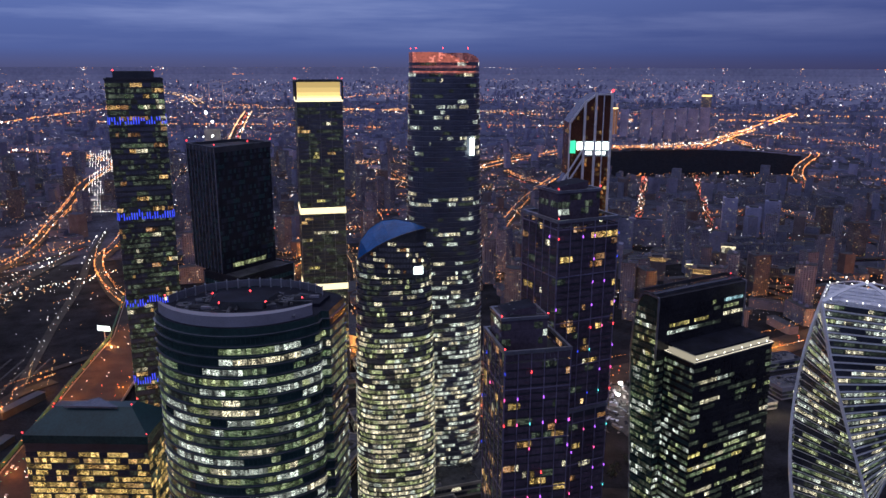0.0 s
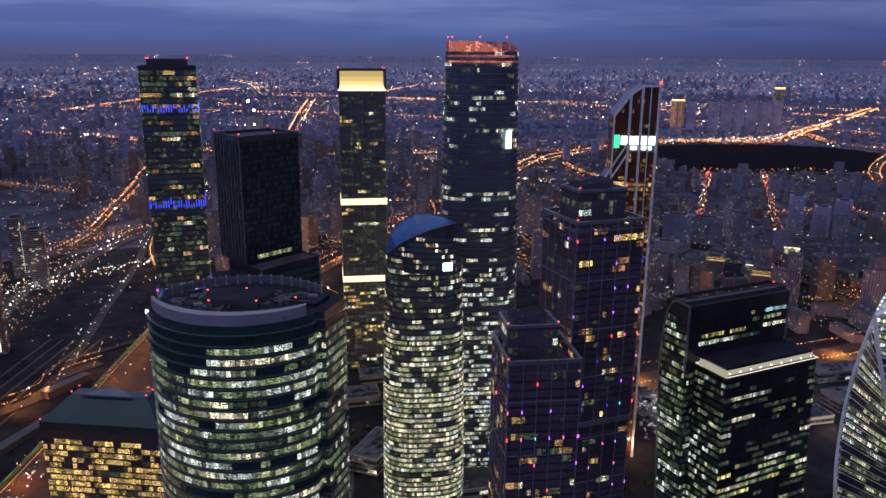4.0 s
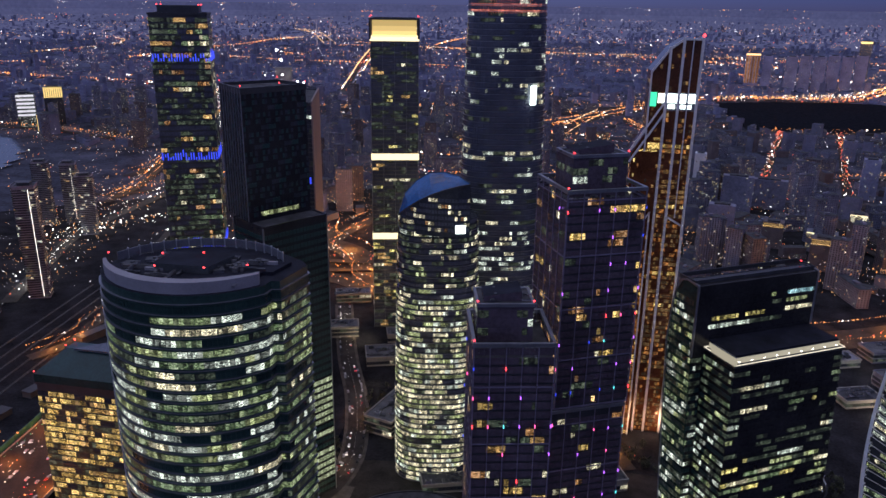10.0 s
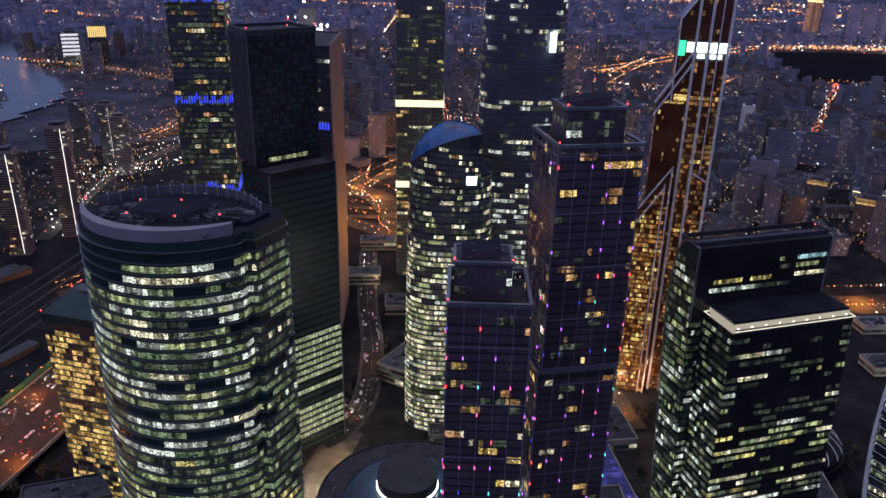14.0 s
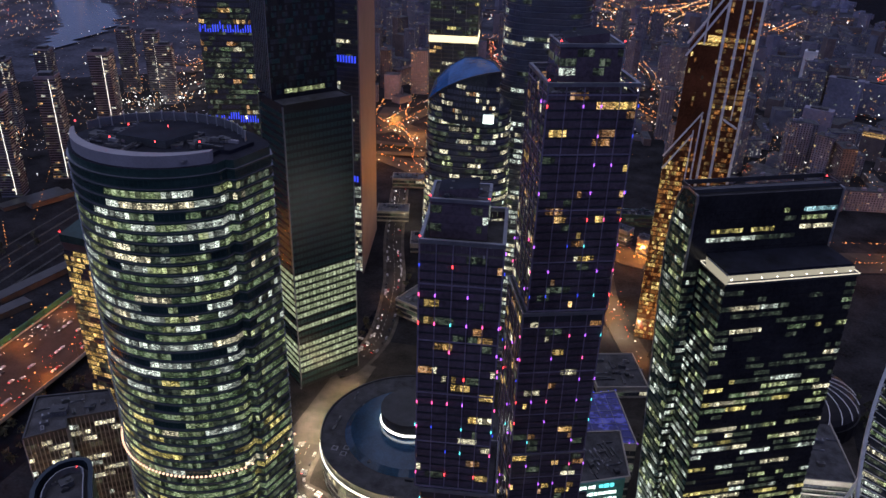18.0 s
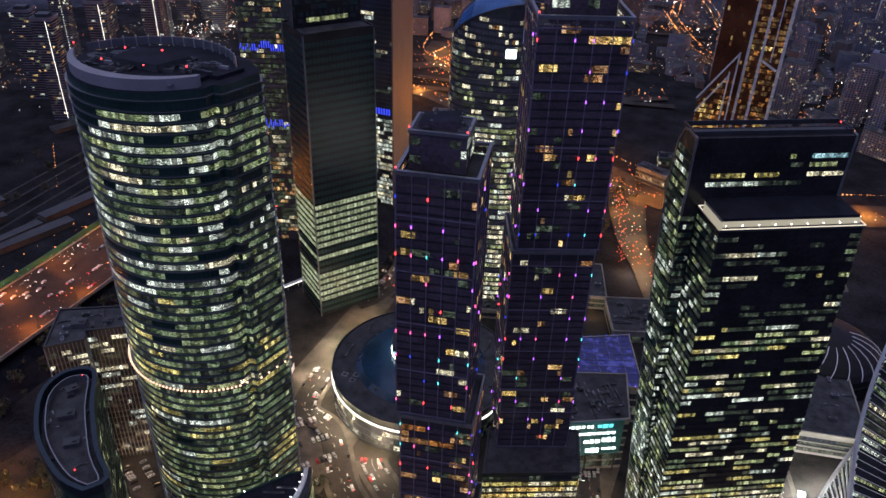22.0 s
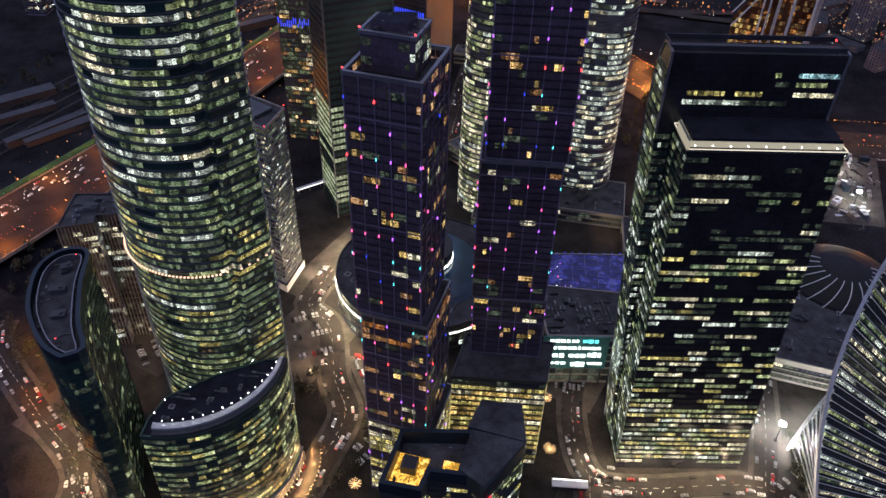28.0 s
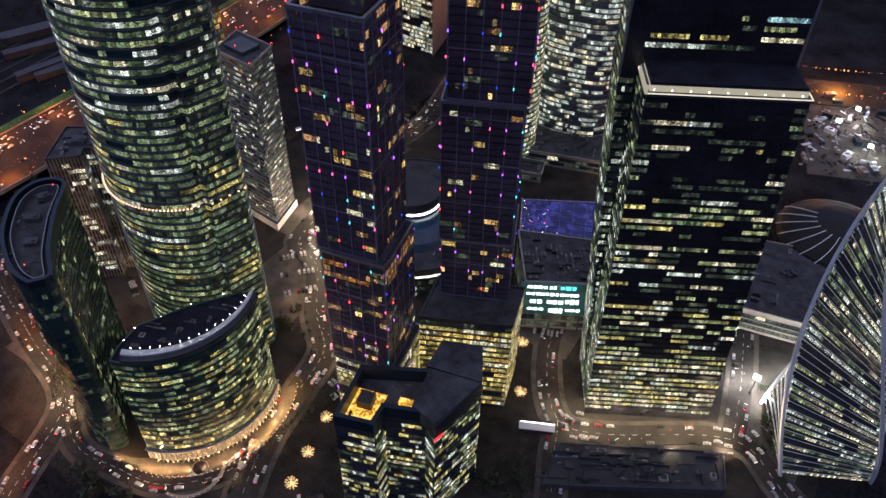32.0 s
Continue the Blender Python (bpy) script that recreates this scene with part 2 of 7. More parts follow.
G_LINE = glow("light_line", (1.0, 0.95, 0.85), 2.2)


# ---- mesh tools ----
class Mesh:
    """Collects faces with a material each, then becomes one mesh."""

    def __init__(self):
        self.v, self.f, self.m, self.mats = [], [], [], []

    def slot(self, mat):
        if mat not in self.mats:
            self.mats.append(mat)
        return self.mats.index(mat)

    def add(self, verts, faces, mat):
        o, k = len(self.v), self.slot(mat)
        self.v.extend(verts)
        self.f.extend([tuple(i + o for i in f) for f in faces])
        self.m.extend([k] * len(faces))
        return self

    def box(self, c, size, mat, turn=0.0):
        """A box by its centre and size, turned about z by an angle in radians."""
        hx, hy, hz = size[0] / 2, size[1] / 2, size[2] / 2
        ca, sa = math.cos(turn), math.sin(turn)
        vs = [(c[0] + x * ca - y * sa, c[1] + x * sa + y * ca, c[2] + z)
              for z in (-hz, hz) for x, y in ((-hx, -hy), (hx, -hy), (hx, hy), (-hx, hy))]
        return self.add(vs, ((3, 2, 1, 0), (4, 5, 6, 7), (0, 1, 5, 4), (1, 2, 6, 5), (2, 3, 7, 6), (3, 0, 4, 7)), mat)

    def bar(self, a, b, w, mat, h=None):
        """A square bar from a to b."""
        a, b = Vector(a), Vector(b)
        d = (b - a).normalized()
        s = d.cross(Vector((0, 0, 1)))
        s = s.normalized() if s.length > 1e-4 else Vector((1, 0, 0))
        u = s.cross(d)
        s, u = s * w / 2, u * (h or w) / 2
        vs = [p + i * s + j * u for p in (a, b) for i, j in ((-1, -1), (1, -1), (1, 1), (-1, 1))]
        return self.add([tuple(v) for v in vs], ((0, 1, 2, 3), (7, 6, 5, 4), (0, 4, 5, 1), (1, 5, 6, 2), (2, 6, 7, 3), (3, 7, 4, 0)), mat)

    def prism(self, poly, z0, z1, mat, top=None):
        """An upright prism over a plan given counter-clockwise; z1 may be a function of the place."""
        n = len(poly)
        hi = [z1(*p) if callable(z1) else z1 for p in poly]
        self.add([(x, y, z0) for x, y in poly] + [(x, y, h) for (x, y), h in zip(poly, hi)],
                 [(i, (i + 1) % n, n + (i + 1) % n, n + i) for i in range(n)], mat)
        self.add([(x, y, h) for (x, y), h in zip(poly, hi)], [tuple(range(n))], top or mat)
        return self

    def ring(self, outer, inner, z0, z1, mat, closed=True):
        """A wall between two plan lines, closed to a ring or left open with end caps."""
        n = len(outer)
        vs = [(x, y, z) for z in (z0, z1) for p in (outer, inner) for x, y in p]
        fs = [] if closed else [(n, 0, 2 * n, 3 * n), (n - 1, 2 * n - 1, 4 * n - 1, 3 * n - 1)]
        for i in range(n if closed else n - 1):
            j = (i + 1) % n
            fs += [(i, j, 2 * n + j, 2 * n + i), (n + j, n + i, 3 * n + i, 3 * n + j),
                   (2 * n + i, 2 * n + j, 3 * n + j, 3 * n + i), (j, i, n + i, n + j)]
        return self.add(vs, fs, mat)

    def cyl(self, c, r, h, mat, n=12, r2=None):
        r2 = r if r2 is None else r2
        vs = [(c[0] + q * math.cos(6.2832 * i / n), c[1] + q * math.sin(6.2832 * i / n), c[2] + z) for q, z in ((r, 0), (r2, h)) for i in range(n)]
        return self.add(vs, [(i, (i + 1) % n, n + (i + 1) % n, n + i) for i in range(n)] + [tuple(range(n, 2 * n)), tuple(range(n - 1, -1, -1))], mat)

    def blob(self, c, r, mat):
        """A small lamp: an octahedron."""
        x, y, z = c
        return self.add([(x + r, y, z), (x, y + r, z), (x - r, y, z), (x, y - r, z), (x, y, z + r), (x, y, z - r)],
                        ((0, 1, 4), (1, 2, 4), (2, 3, 4), (3, 0, 4), (1, 0, 5), (2, 1, 5), (3, 2, 5), (0, 3, 5)), mat)

    def data(self, name):
        me = bpy.data.meshes.new(name)
        me.from_pydata(self.v, [], self.f)
        for m in self.mats:
            me.materials.append(m)
        me.polygons.foreach_set("material_index", self.m)
        me.update()
        return me


def thing(name, label, category, group="", kind="", at=(0, 0, 0)):
    ob = new(name)
    ob.location = at
    return tagged(ob, label, category, group, kind)


def part(name, mesh, parent, label="", kind="", place=None):
    """One mesh object under a thing or a part."""
    ob = new(name, mesh if isinstance(mesh, bpy.types.Mesh) else mesh.data(name))
    ob.parent = parent
    if parent:
        ob.matrix_parent_inverse = parent.matrix_basis.inverted()
    if place is not None:
        ob.matrix_basis = place
    return tagged(ob, label, "", "", kind)


def solo(name, mesh, label, category, group="", kind=""):
    return tagged(new(name, mesh.data(name)), label, category, group, kind)


def arc(cx, cy, r, a0, a1, n):
    return [(cx + r * math.cos(radians(a0 + (a1 - a0) * i / n)), cy + r * math.sin(radians(a0 + (a1 - a0) * i / n))) for i in range(n + 1)]


def through_three(a, b, c, n):
    """Points of the circle through three plan points, from a to c."""
    ax, ay, bx, by, cx, cy = *a, *b, *c
    d = 2 * (ax * (by - cy) + bx * (cy - ay) + cx * (ay - by))
    ux = ((ax * ax + ay * ay) * (by - cy) + (bx * bx + by * by) * (cy - ay) + (cx * cx + cy * cy) * (ay - by)) / d
    uy = ((ax * ax + ay * ay) * (cx - bx) + (bx * bx + by * by) * (ax - cx) + (cx * cx + cy * cy) * (bx - ax)) / d
    r = math.hypot(ax - ux, ay - uy)
    t0, tm, t1 = [math.atan2(p[1] - uy, p[0] - ux) for p in (a, b, c)]
    while tm < t0:
        tm += 2 * math.pi
    while t1 < t0:
        t1 += 2 * math.pi
    if tm > t1:
        t1 -= 2 * math.pi
    return [(ux + r * math.cos(t0 + (t1 - t0) * i / n), uy + r * math.sin(t0 + (t1 - t0) * i / n)) for i in range(n + 1)]


def grow(poly, d):
    """The plan pushed outwards by d."""
    out, n = [], len(poly)
    for i in range(n):
        p, q, r = Vector(poly[i - 1]), Vector(poly[i]), Vector(poly[(i + 1) % n])
        e, f = (q - p).normalized(), (r - q).normalized()
        a, b = Vector((e.y, -e.x)), Vector((f.y, -f.x))
        k = (a + b) / max(0.3, 1 + a.dot(b))
        out.append(tuple(q + k * d))
    return out


def states(rng, n, p, lo, hi):
    """n bays in runs: True where the lamps are on."""
    out = []
    while len(out) < n:
        out += [rng.random() < p] * rng.randint(lo, hi)
    return out[:n]


PANES = {}


def pane_mesh(w, h, mat):
    key = (round(w, 2), round(h, 2), mat.name)
    if key not in PANES:
        PANES[key] = Mesh().box((0, 0, 0), (w, 0.12, h), mat).data("pane")
    return PANES[key]


def facade(owner, edges, z0, z1, fh, bw, pick, sill=0.28, gap=0.12, out=0.08, near=0, far_name="panes"):
    """Glazing on the plan edges, storey by storey, in bays. pick(edge, storey, bay, bays) names the material of a pane or None.
    The first `near` panes from the top are objects of their own, the rest one joined part."""
    floors = int((z1 - z0) / fh)
    rest, count = Mesh(), 0
    for s in range(floors - 1, -1, -1):
        zc, h = z0 + s * fh + fh * (1 + sill) / 2, fh * (1 - sill)
        for e, (p, q) in enumerate(edges):
            dx, dy = q[0] - p[0], q[1] - p[1]
            ln = math.hypot(dx, dy)
            n = max(1, round(ln / bw))
            ang, w = math.atan2(dy, dx), ln / n - gap
            nx, ny = dy / ln, -dx / ln
            for b in range(n):
                mat = pick(e, s, b, n)
                if mat is None:
                    continue
                f = (b + 0.5) / n
                c = (p[0] + dx * f + nx * out, p[1] + dy * f + ny * out, zc)
                if count < near:
                    count += 1
                    part("pane", pane_mesh(w, h, mat), owner, place=Matrix.LocRotScale(c, Euler((0, 0, ang)), None))
                else:
                    rest.box(c, (w, 0.12, h), mat, ang)
    if rest.f:
        part(far_name, rest, owner, "", "stuff")


def loop(poly):
    return [(poly[i], poly[(i + 1) % len(poly)]) for i in range(len(poly))]


def office(seed, mix, p, lo=2, hi=8, dark=GLASS, by_floor=0.35, dim=0.3):
    """Which panes are lit: runs along each storey, some storeys fuller than others."""
    rng, memo = random.Random(seed), {}

    def pick(e, s, b, n):
        if (e, s) not in memo:
            pf = max(0.0, min(1.0, (p(s) if callable(p) else p) + rng.uniform(-by_floor, by_floor)))
            row, i = [], 0
            while i < n:
                k = rng.randint(lo, hi)
                m = rng.choice(mix) if rng.random() < pf else (L_DIM if rng.random() < dim else dark)
                row += [m] * k
                i += k
            memo[e, s] = row
        return memo[e, s][b]
    return pick


def bands(owner, poly, zs, h, mat, out=0.25, name="floor_band"):
    """One ledge a storey round the plan."""
    o, i = grow(poly, out), grow(poly, -0.3)
    for z in zs:
        part(name, Mesh().ring(o, i, z, z + h, mat), owner)


def fins(owner, edges, z0, z1, step, w, d, mat, name="fin"):
    """Upright fins along the plan edges, a part each."""
    for p, q in edges:
        dx, dy = q[0] - p[0], q[1] - p[1]
        ln = math.hypot(dx, dy)
        n, ang = max(1, round(ln / step)), math.atan2(dy, dx)
        me = None
        for i in range(n + 1):
            f = i / n
            c = (p[0] + dx * f + dy / ln * d / 2, p[1] + dy * f - dx / ln * d / 2, (z0 + z1) / 2)
            me = me or Mesh().box((0, 0, 0), (w, d, z1 - z0), mat).data(name)
            part(name, me, owner, place=Matrix.LocRotScale(c, Euler((0, 0, ang)), None))


def beacons(owner, places, r=0.5, mat=None):
    for x, y, z in places:
        ob = part("beacon", Mesh().blob((0, 0, 0.5), r, mat or G_RED).cyl((0, 0, -0.6), 0.12, 0.8, DARK, 6), owner, "red warning light", place=Matrix.Translation((x, y, z)))


def plant(owner, rng, spots, z, mat=FIN):
    """Roof machines: boxes with a lid and a louvred side, and fans."""
    for x, y, w, d, h, a in spots:
        m = Mesh().box((0, 0, h / 2), (w, d, h), mat).box((0, 0, h + 0.1), (w + 0.3, d + 0.3, 0.2), DARK)
        for k in range(3):
            m.box((0, -d / 2 - 0.05, h * (0.25 + 0.22 * k)), (w * 0.8, 0.1, 0.15), DARK)
        m.cyl((w * 0.2, 0, h + 0.2), min(w, d) * 0.25, 0.5, DARK, 10)
        part("roof_machine", m, owner, place=pose(x, y, z, 0, 0, a))

# ---- ground and far city ----
OX, OY, EYE_Z, NEAR_R = 60.0, 50.0, 364.0, 1500.0


def far(x, y, h=0.0):
    """The far land rises gently towards the horizon: plan place and height of a point of the ground, and the scale there."""
    dx, dy = x - OX, y - OY
    d = math.hypot(dx, dy)
    if d <= NEAR_R:
        return x, y, h, 1.0
    r = NEAR_R + 3200 * (1 - math.exp(-(d - NEAR_R) / 3200))
    k = r / d
    return OX + dx * k, OY + dy * k, EYE_Z * (1 - k) + h * k, k


def make_ground():
    ds = [0, 120, 260, 420, 600, 800, 1000, 1250, 1500, 1650, 1800, 2000, 2200, 2450, 2700, 3000, 3400, 3800, 4300, 5000, 6000, 7500, 9500, 12500, 17000, 25000, 60000]
    n, vs, fs = 72, [(OX, OY, 0)], []
    for d in ds[1:]:
        for i in range(n):
            a = 2 * math.pi * i / n
            vs.append(far(OX + d * math.cos(a), OY + d * math.sin(a))[:3])
    fs += [(0, 1 + i, 1 + (i + 1) % n) for i in range(n)]
    for k in range(len(ds) - 2):
        o = 1 + k * n
        fs += [(o + i, o + n + i, o + n + (i + 1) % n, o + (i + 1) % n) for i in range(n)]
    def upto(d):
        return n + n * (ds.index(d) - 1)
    solo("ground", Mesh().add(vs, fs[:upto(1500)], SOIL), "dark city ground reaching to the horizon", "ground", "", "structure")
    solo("land", Mesh().add(vs, fs[upto(1500):upto(3400)], FARLAND), "city land of yards and trees, haze painted into its colour", "ground", "", "structure")
    solo("far_land", Mesh().add(vs, fs[upto(3400):upto(7500)], FARTHER), "far land of roofs and trees, painted hazy blue", "ground", "", "structure")
    # horizon haze is painted in as a blue emission of the land itself
    haze = material("far_haze_glow", (0.10, 0.10, 0.12), 1.0, 0.0, 0.4, 0.004, 0.0, 0.0, 0.0, (0.047, 0.052, 0.125), 1.0)
    solo("backdrop", Mesh().add(vs, fs[upto(7500):], haze), "land at the horizon with a painted blue haze", "horizon", "", "structure")


make_ground()


def smooth(pts, k=5):
    """The same line without corners."""
    out = []
    for i in range(len(pts) - 1):
        p0, p1, p2, p3 = [Vector(pts[max(0, min(len(pts) - 1, i + j))][:2]) for j in (-1, 0, 1, 2)]
        for j in range(k):
            t = j / k
            q = 0.5 * (2 * p1 + (p2 - p0) * t + (2 * p0 - 5 * p1 + 4 * p2 - p3) * t * t + (3 * p1 - p0 - 3 * p2 + p3) * t ** 3)
            out.append((q.x, q.y))
    return out + [tuple(pts[-1][:2])]


def sheet(poly, h, mat, cell):
    """A flat area laid on the far land in cells."""
    m = Mesh()
    xs, ys = [p[0] for p in poly], [p[1] for p in poly]
    x = min(xs)
    while x < max(xs):
        y = min(ys)
        while y < max(ys):
            if inside(x + cell / 2, y + cell / 2, poly):
                m.add([far(x + i * cell, y + j * cell, h)[:3] for i, j in ((0, 0), (1, 0), (1, 1), (0, 1))], [(0, 1, 2, 3)], mat)
            y += cell
        x += cell
    return m


def inside(x, y, poly):
    c = False
    for i in range(len(poly)):
        (ax, ay), (bx, by) = poly[i - 1], poly[i]
        if (ay > y) != (by > y) and x < (bx - ax) * (y - ay) / (by - ay) + ax:
            c = not c
    return c


def ribbon(mesh, pts, w, mat, lift=0.12, h=0.0):
    """A road strip along plan points."""
    ps = []
    for i in range(len(pts) - 1):
        a, b = Vector(pts[i][:2]), Vector(pts[i + 1][:2])
        za, zb = [p[2] if len(p) > 2 else h for p in (pts[i], pts[i + 1])]
        k = max(1, int((b - a).length / 60))
        ps += [(*(a + (b - a) * j / k), za + (zb - za) * j / k) for j in range(k)]
    ps.append((*pts[-1][:2], pts[-1][2] if len(pts[-1]) > 2 else h))
    vs, fs = [], []
    for i, p in enumerate(ps):
        a, b = Vector(ps[max(0, i - 1)][:2]), Vector(ps[min(len(ps) - 1, i + 1)][:2])
        d = (b - a).normalized()
        s = Vector((d.y, -d.x)) * w / 2
        for q in (-1, 1):
            x, y, z, k = far(p[0] + s.x * q, p[1] + s.y * q, p[2] + lift + (1.5 if math.hypot(p[0] - OX, p[1] - OY) > 1450 else 0))
            vs += [(x, y, z), (x, y, z - 0.5)]
    for i in range(len(ps) - 1):
        o = 4 * i
        fs += [(o, o + 4, o + 6, o + 2), (o + 1, o + 5, o + 4, o), (o + 2, o + 6, o + 7, o + 3)]
    mesh.add(vs, [f[::-1] for f in fs], mat)
    return ps


ROADS = {}  # name: width, lamp colour, lamp spacing, plan points
ROADS["ring"] = (46, "o", 16, ((-60, 2330), (162, 2628), (282, 2812), (432, 2986), (578, 3181), (814, 3269), (1010, 3271), (1214, 3364), (1484, 3808), (1772, 4235), (2578, 5506)))
ROADS["park_east"] = (30, "o", 30, ((1430, 3666), (1405, 3276), (1496, 3151), (1533, 3035), (1303, 2667), (1169, 2400), (1090, 2150)))
ROADS["park_south"] = (20, "o", 45, ((594, 2471), (801, 2447), (1006, 2499), (1180, 2425), (1500, 2300)))
ROADS["avenue"] = (18, "r", 26, ((676, 2397), (584, 2084), (485, 1738), (420, 1500)))
ROADS["avenue_two"] = (18, "r", 30, ((845, 2423), (751, 2084), (669, 1805), (600, 1560)))
ROADS["diagonal"] = (20, "o", 30, ((400, 2420), (327, 2228), (249, 1995), (179, 1737), (120, 1500)))
ROADS["west"] = (34, "o", 30, ((-2600, 3300), (-1787, 3152), (-1618, 3095), (-1400, 2966), (-1144, 2767), (-700, 2600), (-297, 2728), (-60, 2330)))
ROADS["radial"] = (50, "y", 22, ((-840, 3100), (-987, 3767), (-1164, 4560), (-1400, 5698)))
ROADS["radial_far"] = (90, "y", 40, ((-3300, 9300), (-2713, 8281), (-2250, 7126), (-1908, 6250)))
ROADS["embankment"] = (26, "o", 26, ((-850, 1487), (-839, 1589), (-892, 1802), (-952, 1991), (-1048, 2274), (-1144, 2767)))
ROADS["ramp"] = (14, "o", 18, ((-440, 1130), (-467, 1150), (-504, 1165), (-576, 1280), (-617, 1376), (-644, 1537), (-760, 1900)))
ROADS["middle"] = (60, "y", 24, ((-297, 2728), (-199, 2776), (-91, 2655), (100, 2700)))
ROADS["middle_two"] = (40, "y", 28, ((-340, 2250), (-240, 2278), (-150, 2334), (-76, 2226)))
ROADS["interchange"] = (46, "o", 10, ((-330, 1230), (-309, 1150), (-253, 1108), (-207, 1042), (-177, 969), (-60, 900), (60, 830), (140, 815), (300, 880), (480, 950), (900, 1200)))
ROADS["interchange_two"] = (26, "o", 16, ((-420, 1060), (-307, 1106), (-288, 1188), (-268, 1262), (-200, 1500)))
ROADS["interchange_three"] = (30, "o", 16, ((-330, 1010), (-253, 992), (-209, 971), (-172, 950), (0, 900)))
ROADS["quay"] = (20, "w", 30, ((-608, 821), (-648, 938), (-698, 1089), (-702, 1224), (-690, 1420)))
ROADS["east_street"] = (22, "r", 20, ((50, 860), (78, 721), (98, 666), (112, 634), (126, 600)))
ROADS["north_east"] = (16, "o", 16, ((-26, 1580), (46, 1379), (112, 1286), (190, 1250)))
ROADS["north_east_cross"] = (18, "r", 9, ((34, 826), (53, 766), (72, 714), (100, 660)))
ROADS["north_cross"] = (40, "o", 36, ((337, 3014), (203, 2851), (123, 2878), (13, 2950), (-297, 2728)))
ROADS["white_diag"] = (40, "y", 20, ((-60, 2000), (13, 2115), (82, 2401), (179, 2741)))
ROADS["rail_lane"] = (12, "w", 60, ((-718, 1637), (-644, 1388), (-583, 1203), (-537, 1033), (-504, 922), (-477, 831), (-458, 762)))
ROADS["hill_street"] = (16, "o", 22, ((-995, 2111), (-926, 1913), (-851, 1659), (-779, 1425), (-768, 1281)))
ROADS["hill_bend"] = (14, "o", 20, ((-700, 1500), (-734, 1383), (-790, 1340), (-860, 1330)))
ROADS["rail_ramp"] = (14, "o", 14, ((-641, 1433), (-592, 1309), (-534, 1205), (-484, 1130), (-420, 1060)))
ROADS["rail_bridge"] = (10, "o", 40, ((-390, 985), (-434, 902), (-470, 850)))
ROADS["yard_gate"] = (16, "o", 7, ((-480, 690), (-455, 742), (-467, 784), (-440, 830)))
wander = random.Random(44)
for i in range(15):
    a, d = wander.uniform(-40, 52), wander.uniform(1900, 6500)
    x, y, h = OX - d * math.sin(radians(a)), OY + d * math.cos(radians(a)), wander.choice((0.1, 0.4, 1.5, 2.6, 3.0))
    pts = [(x, y)]
    for k in range(5):
        h += wander.uniform(-0.35, 0.35)
        x, y = x + 0.11 * d * math.cos(h), y + 0.11 * d * math.sin(h)
        pts.append((x, y))
    if all(math.hypot(px - OX, py - OY) > 1500 and not (500 < px < 1600 and 2300 < py < 3400) for px, py in pts):
        ROADS["far_street_%s" % "abcdefghijklmno"[i]] = (18, wander.choice("oooya"), 30, tuple(pts))
for i in range(76):
    a, d, h = radians(wander.uniform(-40, 46)), wander.uniform(1000, 2300), wander.choice((0.2, 0.2, 1.75, 1.75, 1.0))
    x, y = OX - d * math.sin(a), OY + d * math.cos(a)
    pts = [(x, y)]
    for k in range(4):
        h += wander.uniform(-0.15, 0.15)
        x, y = x + 90 * math.cos(h), y + 90 * math.sin(h)
        pts.append((x, y))
    if all(math.hypot(px - OX, py - OY) > 880 and not (-1500 < px < -380 and py < 2300) and not (560 < px < 1600 and 2400 < py < 3400) and not (300 < px < 1500 and 1250 < py < 2450 and i % 3) for px, py in pts):
        ROADS["local_street_%d" % i] = (13, wander.choice("ooooyr"), 24, tuple(pts))
LAMP = {"o": G_ORANGE, "y": glow("amber_lamp", (1.0, 0.58, 0.26), 1.9), "w": G_WHITE, "r": glow("tail_light", (1.0, 0.14, 0.06), 2.2)}
rng = random.Random(5)
LAMP["a"], LAMP["b"] = glow("dim_amber_lamp", (1.0, 0.52, 0.22), 1.3), glow("dim_white_lamp", (0.9, 0.85, 0.95), 1.3)
LAMPS = {k: Mesh() for k in "oywrab"}


def dot(kind, x, y, h, r=None):
    px, py, pz, k = far(x, y, h)
    d = math.hypot(px - OX, py - OY)
    tr = math.hypot(x - OX, y - OY)
    LAMPS[kind].blob((px, py, pz), r or max(0.28, d * (0.00056 if tr < 6000 else 0.00042)) * rng.choice((0.5, 0.6, 0.7, 0.8, 1.0, 1.8)), LAMP[kind])


